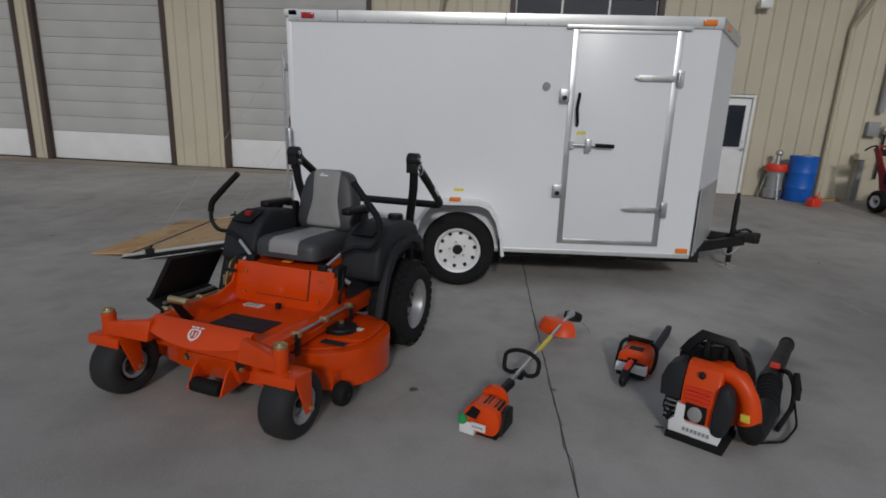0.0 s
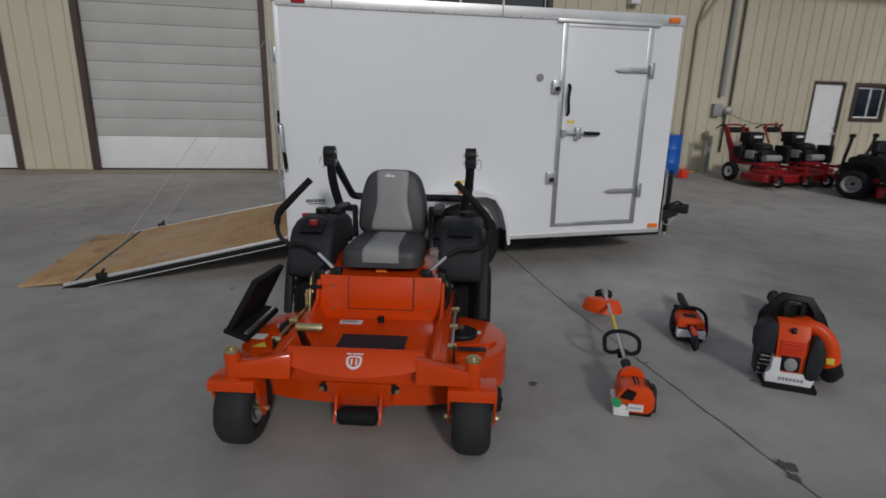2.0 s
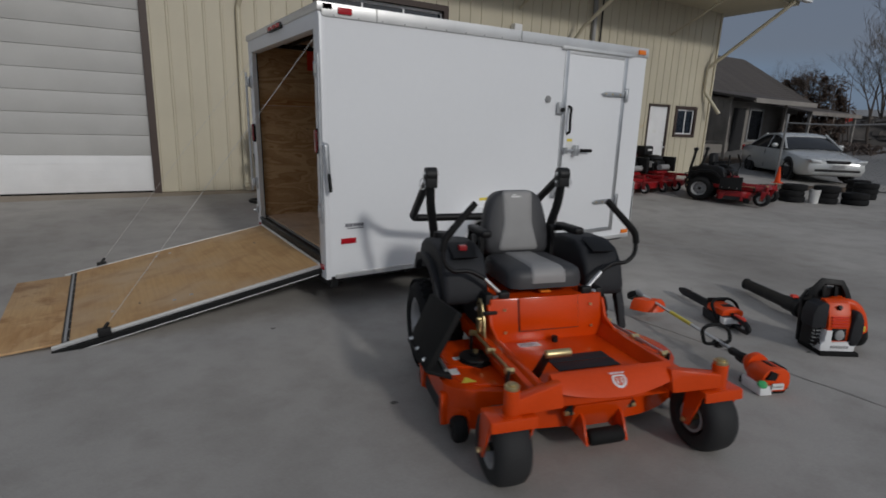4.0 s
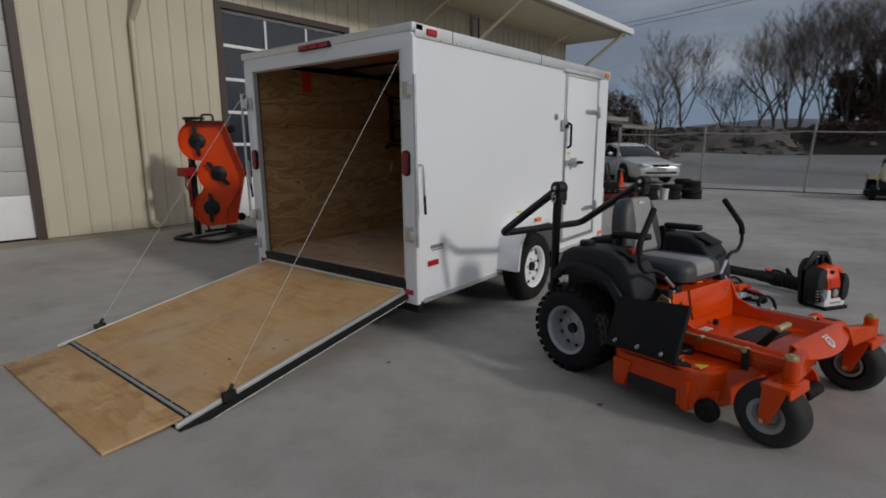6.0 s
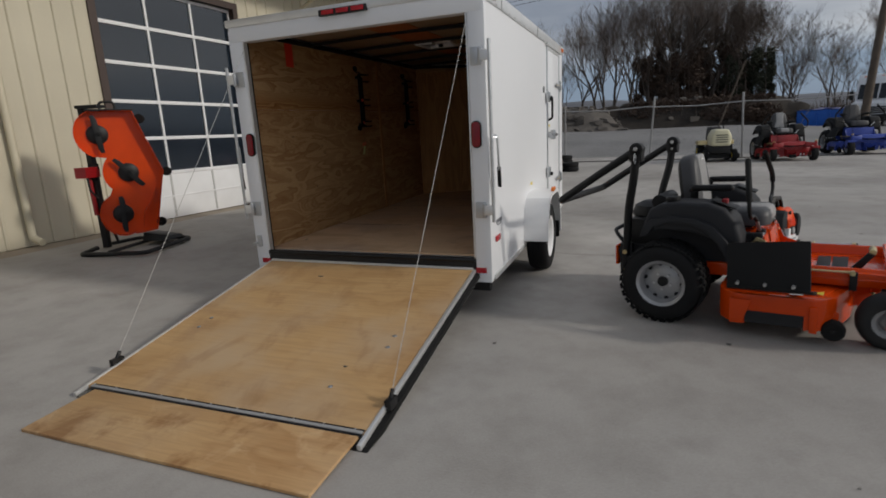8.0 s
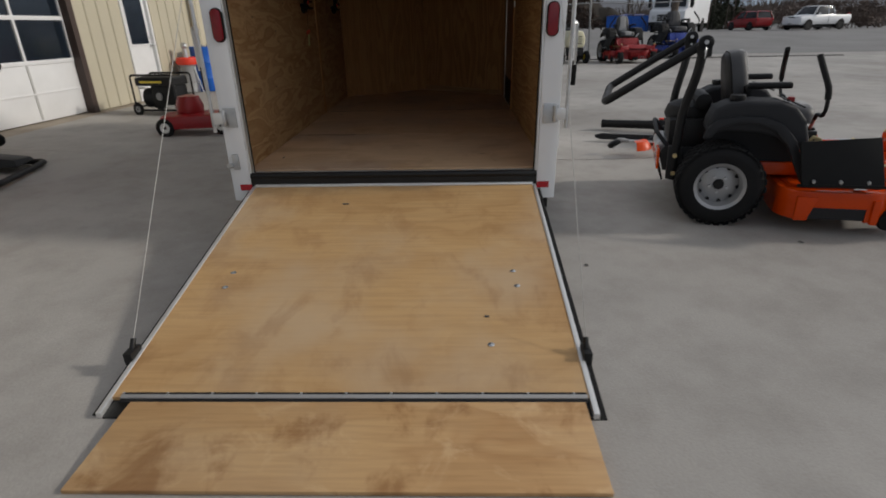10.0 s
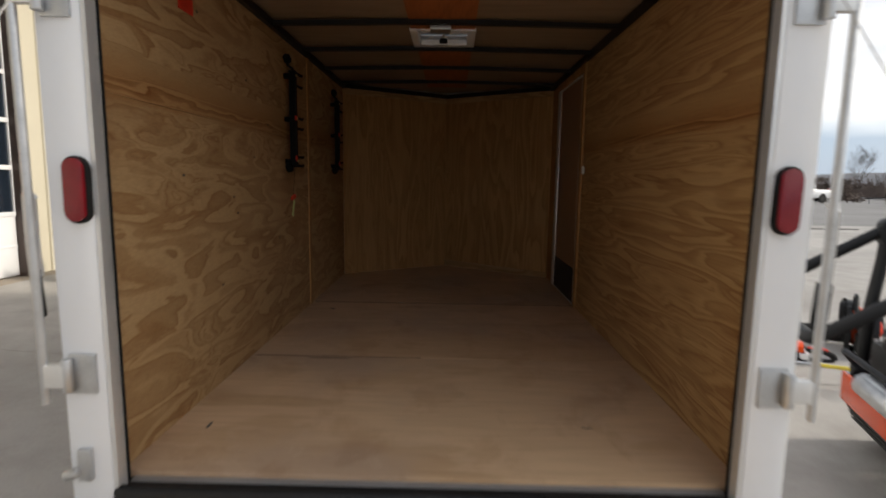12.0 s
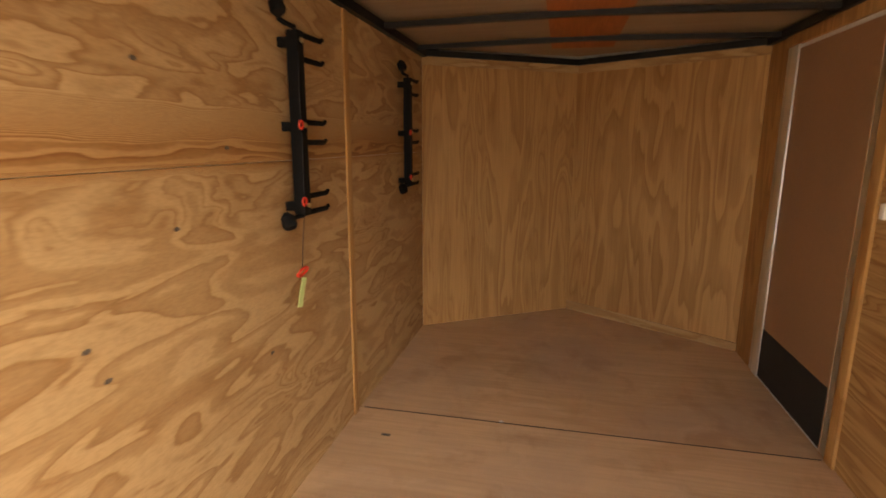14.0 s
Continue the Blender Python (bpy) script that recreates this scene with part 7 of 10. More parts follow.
    # the fan scroll sweeps down to the outlet
    rings = []
    for i in range(15):
        f = i / 14
        a = radians(112 - 122 * f)
        r = 0.155 + 0.012 * f
        rings.append((0.10 + math.cos(a) * r * 0.95, 0.13, 0.215 + math.sin(a) * r * 0.98 - 0.06 * f * f))
    part("fan_housing", Shape().tube(rings, [0.035 + 0.03 * i / 14 for i in range(15)], 18), MAT["orangeplastic"], o, "orange fan housing")
    part("fan_plate", Shape().lathe([(0.0, 0.0), (0.165, 0.0), (0.175, 0.03), (0.16, 0.11), (0.0, 0.11)], (0.085, 0.26, 0.235), (0, -1, 0), 30), MAT["orangeplastic"], o, "orange fan casing", 0.006)
    part("warning_label", soft_slab([(0.215, 0.17), (0.265, 0.17), (0.26, 0.21), (0.21, 0.205)], "y", 0.075, 0.06, 0.004), MAT["yellow"], o, "yellow warning label")
    part("elbow", Shape().tube(rounded([(0.25, 0.13, 0.16), (0.275, 0.14, 0.10), here(3.04, -2.50, 0.085), here(3.17, -2.33, 0.09)], 0.06, 5), 0.070, 16), MAT["plastic"], o, "black elbow duct")
    f0, f1 = Vector(here(3.16, -2.345, 0.09)), Vector(here(3.35, -2.03, 0.095))
    pts, rad = [], []
    for i in range(29):
        pts.append(f0 + (f1 - f0) * i / 28)
        rad.append(0.068 if i % 4 < 2 else 0.078)
    hose = part("flexible_hose", Shape().tube(pts, rad, 16), MAT["rubber"], o, "ribbed black flexible hose")
    t = part("blower_tube", Shape().tube([here(3.34, -2.045, 0.095), here(3.46, -1.87, 0.093), here(3.47, -1.855, 0.093), here(3.845, -1.335, 0.075)], [0.066, 0.066, 0.058, 0.054], 18), MAT["plastic"], o, "black blower tube")
    part("tube_mouth", Shape().tube([here(3.835, -1.349, 0.0755), here(3.847, -1.332, 0.075)], 0.060, 18), MAT["plastic"], t)
    part("hose_clamp", Shape().tube([here(3.335, -2.055, 0.095), here(3.365, -2.005, 0.095)], 0.082, 18), MAT["plastic"], hose)
    part("red_clip", soft_slab([(-0.03, -0.03), (0.03, -0.03), (0.03, 0.03), (-0.03, 0.03)], "z", 0.0, 0.022, 0.004), MAT["pinkred"], t, "red lock clip").location = Vector(here(3.41, -1.95, 0.165))
    part("handle_bracket", Shape().tube(rounded([here(3.43, -1.93, 0.14), here(3.45, -2.02, 0.17), here(3.42, -2.14, 0.12), here(3.37, -2.22, 0.05), here(3.20, -2.40, 0.02)], 0.05), 0.016, 10), MAT["plastic"], o, "black control handle bracket")
    part("control_handle", Shape().tube([here(3.415, -2.17, 0.07), here(3.42, -2.15, 0.13), here(3.43, -2.11, 0.20)], [0.026, 0.032, 0.02], 12), MAT["rubber"], o, "black control handle")
    part("throttle_cable", Shape().tube(rounded([here(3.40, -2.18, 0.08), here(3.32, -2.36, 0.02), here(3.18, -2.50, 0.01), here(3.02, -2.56, 0.03)], 0.06), 0.007, 8), MAT["rubber"], o)
    part("back_frame", soft_slab([(-0.2, 0.03), (0.17, 0.03), (0.19, 0.36), (0.15, 0.43), (-0.17, 0.44), (-0.21, 0.38)], "y", 0.26, 0.31, 0.012), MAT["plastic"], o, "black back frame", 0.006)
    top = [(-0.20, 0.40), (-0.15, 0.47), (-0.085, 0.535), (0.10, 0.52), (0.155, 0.455), (0.19, 0.38)]
    low = [(-0.13, 0.40), (-0.105, 0.445), (-0.06, 0.490), (0.07, 0.482), (0.105, 0.44), (0.13, 0.38)]
    part("carry_handle", Shape().grid([[(x, 0.245, z) for x, z in top], [(x, 0.225, z) for x, z in low]], 0.035), MAT["plastic"], o, "flat black carry handle", 0.006, 40)
    for x in (-0.045, 0.06):
        part("handle_web", Shape().hexa([(x - 0.018, 0.215, 0.40), (x + 0.018, 0.215, 0.40), (x + 0.018, 0.25, 0.40), (x - 0.018, 0.25, 0.40)], [(x - 0.012, 0.225, 0.50), (x + 0.012, 0.225, 0.50), (x + 0.012, 0.25, 0.50), (x - 0.012, 0.25, 0.50)]), MAT["plastic"], o, "", 0.004)
    part("harness_pad", soft_slab(oval([(-0.15, 0.14), (0.13, 0.14), (0.15, 0.38), (0.08, 0.46), (-0.10, 0.46), (-0.17, 0.36)], 0.06, 4), "y", 0.315, 0.37, 0.03), MAT["rubber"], o, "black padded harness", smooth=50)
    part("shoulder_strap", Shape().tube(rounded([(0.12, 0.31, 0.46), (0.17, 0.33, 0.44), (0.2, 0.34, 0.35), (0.19, 0.33, 0.2), (0.14, 0.3, 0.08)], 0.05), 0.022, 8, 0.4), MAT["rubber"], o, "black webbing shoulder strap")
    return o


string_trimmer(yard_pose(1.705, -2.635, -25.1, 0.80, 0.965, 0.80))
chainsaw(yard_pose(2.525, -2.055, -29.7, 0.82, 1.01, 0.84))
backpack_blower(yard_pose(2.735, -2.545, -36.0, 0.77, 0.74, 0.94))


# ---- racks inside the trailer ----
def trimmer_rack(m, tag):
    """Stands off the wall; x runs forward, -y into the room."""
    o = thing("trimmer_rack", m, "black steel trimmer rack bolted to the plywood wall", "tool rack", "trimmer racks")
    part("upright", Shape().box((-0.021, -0.075, 0.0), (0.021, -0.035, 0.58)), MAT["rack"], o, "", 0.003)
    for z in (0.02, 0.28, 0.54):
        f = part("foot_plate", Shape().box((-0.014, -0.036, z - 0.01), (0.014, 0.0, z + 0.02)), MAT["rack"], o, "", 0.002)
        part("bolt", Shape().cyl((0.0, -0.074, z + 0.01), (0.0, -0.082, z + 0.01), 0.008, None, 6), MAT["zinc"], f, "zinc bolt head")
    for z, z2 in ((0.575, 0.50), (0.3, 0.235), (0.055, 0.0)):
        for q in (z, z2):
            part("prong", Shape().tube([(0.0, -0.055, q), (0.17, -0.060, q), (0.19, -0.060, q + 0.008)], [0.010, 0.009, 0.007], 8), MAT["rack"], o)
    for z, dz in ((0.59, 0.02), (-0.005, -0.03)):
        part("pad_arm", Shape().tube(rounded([(0.0, -0.055, z), (-0.06, -0.055, z), (-0.085, -0.05, z + dz * 0.4)], 0.02), 0.008, 8), MAT["rack"], o)
        part("pad", Shape().lathe([(0.0, 0.0), (0.018, 0.0), (0.024, 0.01), (0.022, 0.04), (0.008, 0.055), (0.0, 0.056)], (-0.095, -0.06, z + dz), (0.35, 0.5, 1), 16), MAT["rack"], o, "black rubber stop pad")
    for z in (0.29, 0.045):
        ring = [(-0.03 + 0.013 * math.cos(a), -0.079, z + 0.013 * math.sin(a)) for a in [k * math.pi / 6 for k in range(13)]]
        p = part("ring_pin", Shape().tube(ring, 0.0035, 6), MAT["pinkred"], o, "red ring pin")
        part("cord", Shape().tube([(-0.025, -0.079, z + 0.22), (-0.033, -0.08, z + 0.1), (-0.03, -0.079, z + 0.012)], 0.0012, 5), MAT["dark"], p)
    for z in (0.46, 0.16):
        part("lock_pin", Shape().tube([(0.02, -0.04, z - 0.06), (0.05, -0.02, z), (0.06, -0.015, z + 0.02)], 0.0022, 6), MAT["zinc"], o)
    if tag:
        part("tag_cord", Shape().tube([(0.0, -0.06, 0.0), (0.001, -0.05, -0.08), (-0.005, -0.045, -0.185)], 0.0018, 5), MAT["dark"], o)
        ring = [(-0.003 + 0.032 * math.cos(a), -0.045 - 0.01 * math.sin(a), -0.2 + 0.016 * math.sin(a)) for a in [k * math.pi / 6 for k in range(13)]]
        part("ring_pin", Shape().tube(ring, 0.005, 6), MAT["pinkred"], o, "red plastic ring")
        part("tag", Shape().hexa([(-0.06, -0.052, -0.31), (-0.03, -0.052, -0.318), (-0.03, -0.049, -0.318), (-0.06, -0.049, -0.31)],
                                 [(-0.02, -0.052, -0.215), (0.01, -0.052, -0.223), (0.01, -0.049, -0.223), (-0.02, -0.049, -0.215)]), MAT["greenprint"], o, "pale yellow-green paper tag")
    return o


TRAILER = trailer.matrix_basis.copy()
for u, tag in ((1.83, True), (3.09, False)):
    trimmer_rack(TRAILER @ Matrix.Translation((u, 2.05, 1.19)), tag)


# ---- mower deck shown upright on a stand ----
def upright_deck(m):
    """Underside to -y."""
    o = thing("mower_deck", m, "orange mower deck standing upright with three black blades", "mower deck")
    def arc(cx, cz, r, a0, a1, n):
        return [(cx + r * math.cos(radians(a0 + (a1 - a0) * i / n)), cz + r * math.sin(radians(a0 + (a1 - a0) * i / n))) for i in range(n + 1)]
    line = [(0.26, 1.93), (0.56, 1.10), (0.36, 0.27), (0.06, 0.24)] + arc(-0.07, 0.53, 0.30, -65, -245, 12) + arc(0.06, 1.10, 0.30, 225, 135, 8) + arc(-0.19, 1.63, 0.32, 245, 100, 12)
    line = [(x * 0.92, z) for x, z in line]
    n = len(line)
    part("deck_plate", Shape().prism(line, "y", 0.0, 0.012), MAT["orange"], o, "orange deck plate")
    ring = line + line[:1]
    rows = [[(x, 0.012 - 0.14 * k / 3, z) for k in range(4)] for x, z in ring]
    part("deck_rim", Shape().grid(rows, 0.007), MAT["orange"], o, "orange side wall of the deck", 0, 40)
    part("baffle", Shape().grid([[(x, y, z) for y in (0.0, -0.1)] for x, z in [(0.40, 0.86), (0.33, 0.70), (0.20, 0.52), (0.17, 0.34)]], 0.006), MAT["orange"], o, "bent baffle")
    for x, z, a in ((-0.2, 1.63, 95), (0.09, 1.10, -52), (-0.06, 0.53, 88)):
        k = part("spindle", Shape().lathe([(0.0, 0.0), (0.13, 0.0), (0.125, 0.03), (0.075, 0.055), (0.03, 0.055), (0.03, 0.085), (0.0, 0.085)], (x, 0.0, z), (0, -1, 0), 20), MAT["chassis"], o, "black blade spindle")
        c, s = math.cos(radians(a)), math.sin(radians(a))
        bar = [(-0.25, -0.034), (0.19, -0.036), (0.25, -0.012), (0.25, 0.036), (-0.19, 0.034), (-0.25, 0.012)]
        part("blade", Shape().prism([(x + p * c - q * s, z + p * s + q * c) for p, q in bar], "y", -0.085, -0.079), MAT["chassis"], k, "black steel blade", 0.002)
    for x, z in ((0.33, 1.83), (0.57, 1.08), (0.40, 0.36)):
        w = part("gauge_wheel", Shape().lathe([(0.012, -0.035), (0.055, -0.035), (0.066, -0.02), (0.066, 0.02), (0.055, 0.035), (0.012, 0.035)], (x, 0.02, z), (0.2, 1, 0), 18), MAT["rubber"], o, "small black gauge wheel")
        part("wheel_bracket", Shape().box((x - 0.09, 0.012, z - 0.02), (x + 0.01, 0.028, z + 0.02)), MAT["chassis"], w)
    part("lift_handle", Shape().tube(rounded([(-0.12, 0.06, 1.9), (-0.12, 0.06, 2.06), (0.06, 0.06, 2.06), (0.06, 0.06, 1.9)], 0.05), 0.017, 8), MAT["chassis"], o, "black lifting handle")
    part("hanger_plate", Shape().box((-0.3, -0.145, 1.935), (0.26, 0.06, 1.955)), MAT["chassis"], o, "black hanger plate", 0.004)
    for x, z in ((-0.32, 1.2), (-0.36, 1.05)):
        part("front_roller", Shape().cyl((x - 0.05, 0.05, z), (x + 0.07, 0.05, z), 0.045, None, 12), MAT["rubber"], o, "black roller")
    return o


def deck_stand(m):
    o = thing("lift_stand", m, "black steel lift stand with red jack holding a deck", "mower lift")
    part("ground_loop", Shape().tube(rounded([(-0.15, 0.42, 0.03), (-0.6, 0.3, 0.03), (-0.55, -0.6, 0.03), (0.5, -0.6, 0.03), (0.55, 0.3, 0.03), (0.15, 0.42, 0.03)], 0.1), 0.03, 8), MAT["chassis"], o, "black tube frame on the ground")
    part("cross_tube", Shape().cyl((-0.57, -0.1, 0.05), (0.53, -0.1, 0.05), 0.025, None, 8), MAT["chassis"], o)
    part("mast", Shape().box((-0.16, 0.24, 0.03), (-0.08, 0.32, 1.95)), MAT["chassis"], o, "black upright mast", 0.004)
    part("mast_cap", Shape().box((-0.2, 0.0, 1.93), (-0.04, 0.32, 1.97)), MAT["chassis"], o)
    part("brace", Shape().cyl((-0.12, 0.28, 0.75), (0.2, 0.36, 0.04), 0.02, None, 8), MAT["chassis"], o)
    j = part("jack", Shape().box((-0.36, 0.2, 1.02), (-0.1, 0.36, 1.16)).cyl((-0.2, 0.3, 1.1), (-0.18, 0.3, 0.5), 0.03, None, 10), MAT["red"], o, "red jack")
    part("jack_handle", Shape().tube([(-0.3, 0.24, 1.04), (-0.38, 0.16, 0.86), (-0.3, 0.12, 0.72)], 0.014, 8), MAT["chassis"], j)
    part("foot_plate", Shape().hexa([(0.1, -0.5, 0.06), (0.48, -0.5, 0.06), (0.48, -0.1, 0.06), (0.1, -0.1, 0.06)], [(0.12, -0.48, 0.13), (0.46, -0.48, 0.10), (0.46, -0.12, 0.16), (0.12, -0.12, 0.19)]), MAT["chassis"], o, "black foot plate", 0.01)
    return o


upright_deck(pose(1.22, 5.24, yard_z(1.22, 5.24) - 0.04, 0, 0, -36) @ Matrix.Diagonal((0.92, 0.92, 0.92, 1)))
deck_stand(pose(1.19, 5.24, yard_z(1.19, 5.24), 0, 0, 14) @ Matrix.Diagonal((0.92, 0.92, 0.92, 1)))


# ---- things along the building ----
def walk_behind(m, label, plated):
    """Front to -y, drive axle at y = 0."""
    o = thing("walk_behind_mower", m, label, "lawn mower", "walk-behind mowers")
    P = MAT["red"]
    for q in (-1, 1):
        wheel(o, (q * 0.38, 0, 0.2), (q, 0, 0), 0.2, 0.13, 0.105, (MAT["tyre"], MAT["label"], MAT["chassis"]), 0, 4, False, 0.03)
        wheel(o, (q * 0.36, -1.18, 0.115), (q, 0, 0), 0.115, 0.09, 0.06, (MAT["tyre"], MAT["label"], MAT["chassis"]), 0, 0, False, 0.015)
        f = part("caster_fork", Shape().box((q * 0.36 - 0.065, -1.24, 0.245), (q * 0.36 + 0.065, -1.1, 0.265)).box((q * 0.36 - 0.065, -1.21, 0.1), (q * 0.36 - 0.053, -1.13, 0.25)).box((q * 0.36 + 0.053, -1.21, 0.1), (q * 0.36 + 0.065, -1.13, 0.25)), P, o, "", 0.004)
        part("fork_post", Shape().cyl((q * 0.36, -1.12, 0.26), (q * 0.36, -1.12, 0.42), 0.025, None, 10), P, f)
        part("caster_arm", Shape().hexa([(q * 0.36 - 0.03, -1.15, 0.33), (q * 0.36 + 0.03, -1.15, 0.33), (q * 0.28 + 0.03, -0.55, 0.33), (q * 0.28 - 0.03, -0.55, 0.33)], [(q * 0.36 - 0.03, -1.15, 0.39), (q * 0.36 + 0.03, -1.15, 0.39), (q * 0.28 + 0.03, -0.55, 0.39), (q * 0.28 - 0.03, -0.55, 0.39)]), P, o, "", 0.006)
        if plated:
            part("side_plate", Shape().prism([(-0.02, 0.40), (0.16, 0.40), (0.24, 0.62), (0.44, 1.02), (0.46, 1.1), (0.34, 1.1), (0.20, 0.84), (0.02, 0.62)], "x", q * 0.27 - 0.012, q * 0.27 + 0.012), P, o, "red side plate of the handle frame", 0.005)
        part("handle_tube", Shape().tube(rounded([(q * 0.24, -0.1, 0.42), (q * 0.24, 0.22, 0.62), (q * 0.25, 0.42, 1.0), (q * 0.25, 0.5, 1.1)], 0.08), 0.024, 8), P, o, "red handle tube")
        part("hand_grip", Shape().tube(rounded([(q * 0.25, 0.48, 1.08), (q * 0.27, 0.42, 1.16), (q * 0.32, 0.5, 1.14), (q * 0.33, 0.62, 1.06)], 0.04), 0.016, 8), MAT["plastic"], o, "black hand grip")
        part("side_tank", soft_slab([(-0.2, 0.5), (0.02, 0.5), (0.04, 0.72), (-0.16, 0.74)], "x", q * 0.24, q * 0.36, 0.02), MAT["plastic"], o, "black fuel tank", 0.01)
    part("handle_cross", Shape().tube(rounded([(-0.25, 0.44, 1.04), (-0.2, 0.46, 1.15), (0.2, 0.46, 1.15), (0.25, 0.44, 1.04)], 0.06), 0.02, 8), P, o, "red cross bar")
    part("console", Shape().box((-0.17, 0.4, 0.98), (0.17, 0.48, 1.1)), MAT["chassis"], o, "dark control console", 0.012)
    deck = [(-0.55, -0.62), (-0.5, -0.98), (-0.2, -1.08), (0.2, -1.08), (0.5, -0.98), (0.58, -0.62), (0.52, -0.36), (-0.5, -0.36)]
    part("deck", soft_slab(oval(deck, 0.08), "z", 0.09, 0.24, 0.02), P, o, "red mower deck", 0.008)
    part("discharge_chute", soft_slab([(0.56, -0.9), (0.8, -0.84), (0.8, -0.52), (0.56, -0.46)], "z", 0.1, 0.2, 0.02), MAT["plastic"], o, "black discharge chute")
    part("engine_frame", Shape().box((-0.28, -0.62, 0.36), (0.28, 0.14, 0.43)), P, o, "red engine frame", 0.01)
    e = part("engine", soft_slab([(-0.2, -0.55), (0.2, -0.55), (0.22, -0.12), (-0.22, -0.12)], "z", 0.43, 0.68, 0.05), MAT["chassis"], o, "black engine", 0.02)
    part("cylinder_head", Shape().box((-0.32, -0.46, 0.50), (0.32, -0.24, 0.66)), MAT["grey"], e, "finned grey cylinder heads", 0.02)
    part("blower_housing", Shape().lathe([(0.0, 0.0), (0.2, 0.0), (0.21, 0.05), (0.17, 0.12), (0.08, 0.14), (0.0, 0.14)], (0.0, -0.34, 0.67), (0, 0, 1), 22), MAT["plastic"], e, "black blower housing")
    ac = part("air_cleaner", soft_slab(oval([(-0.2, -0.2), (0.2, -0.2), (0.2, 0.1), (-0.2, 0.1)], 0.06), "z", 0.80, 1.02, 0.04), MAT["plastic"], e, "black air cleaner canister", 0.01)
    part("cleaner_label", Shape().box((-0.1, -0.212, 0.90), (0.1, -0.203, 0.95)), MAT["label"], ac)
    part("cleaner_stand", Shape().box((-0.14, -0.16, 0.66), (0.14, 0.06, 0.82)), MAT["chassis"], e, "", 0.02)
    part("belt_guard", Shape().box((0.2, -0.78, 0.42), (0.3, -0.46, 0.78)), MAT["plastic"], e, "black upright guard", 0.015)
    part("battery_box", Shape().box((-0.3, -0.5, 0.42), (-0.24, -0.1, 0.62)), MAT["plastic"], e, "black battery box", 0.015)
    part("hose", Shape().tube(rounded([(-0.2, -0.5, 0.5), (-0.3, -0.56, 0.62), (-0.24, -0.3, 0.8), (-0.16, -0.1, 0.78)], 0.06), 0.016, 8), MAT["rubber"], e)
    part("muffler", Shape().cyl((-0.2, -0.62, 0.52), (0.2, -0.62, 0.52), 0.07, None, 14), MAT["grey"], e, "grey muffler")
    part("label_plate", Shape().box((-0.09, 0.144, 0.55), (0.09, 0.15, 0.6)), MAT["label"], e)
    part("belt_cover", soft_slab([(-0.42, -0.78), (0.42, -0.78), (0.38, -0.5), (-0.38, -0.5)], "z", 0.24, 0.31, 0.02), P, o, "red belt cover", 0.006)
    return o


walk_behind(pose(9.25, 4.88, yard_z(9.25, 4.88), 0, 0, 3), "red walk-behind mower with black engine parked by the wall", True)
walk_behind(pose(10.36, 4.93, yard_z(10.36, 4.93), 0, 0, 8), "red walk-behind mower with raised handlebar beside another", False)
board = thing("board", pose(9.8, 5.12, yard_z(9.8, 5.12), 12, 0, 4), "tan board leaning between two mowers", "board")
part("panel", Shape().box((-0.16, -0.01, 0.0), (0.16, 0.01, 0.78)), MAT["tan"], board, "", 0.003)
zero_turn("zero_turn_mower", pose(10.32, 3.06, yard_z(10.32, 3.06), 0, 0, 17) @ Matrix.Diagonal((1, 1, 0.92, 1)), "red zero-turn mower with bare black roll bar posts", "red", "plastic", ("plastic", "chassis"), False, False)
zero_turn("zero_turn_mower", pose(16.6, -5.1, yard_z(16.6, -5.1), 0, 0, -80) @ Matrix.Diagonal((1.12, 1.05, 1.3, 1)), "wide red zero-turn mower parked before the fence", "red", "plastic", ("seatdark", "grey"), None, False)
zero_turn("zero_turn_mower", pose(19.0, -7.75, yard_z(19.0, -7.75), 0, 0, -80) @ Matrix.Diagonal((1.25, 1.2, 1.45, 1)), "blue zero-turn mower with dark grey seat", "bluepaint", "plastic", ("seatdark", "seatdark"), None, False)


def push_mower(m):
    o = thing("push_mower", m, "red push mower with black handle by the wall", "lawn mower")
    for x in (-0.24, 0.24):
        for y in (-0.3, 0.32):
            wheel(o, (x, y, 0.1), (x, 0, 0), 0.1, 0.05, 0.05, (MAT["tyre"], MAT["label"], MAT["chassis"]), 0, 0, False, 0.01)
    part("deck", soft_slab(oval([(-0.25, -0.36), (0.25, -0.36), (0.27, 0.3), (-0.27, 0.3)], 0.1), "z", 0.08, 0.22, 0.03), MAT["red"], o, "red steel deck", 0.01)
    part("engine", Shape().lathe([(0, 0), (0.15, 0), (0.16, 0.08), (0.12, 0.18), (0, 0.2)], (0, -0.03, 0.22), (0, 0, 1), 20), MAT["red"], o, "red engine cover")
    part("handle", Shape().tube(rounded([(-0.24, 0.3, 0.2), (-0.22, 1.0, 0.95), (0.22, 1.0, 0.95), (0.24, 0.3, 0.2)], 0.08), 0.012, 8), MAT["chassis"], o, "black folding handle")
    return o


push_mower(pose(3.62, 4.12, yard_z(3.62, 4.12), 0, 0, 194) @ Matrix.Diagonal((1.0, 1.08, 1.2, 1)))


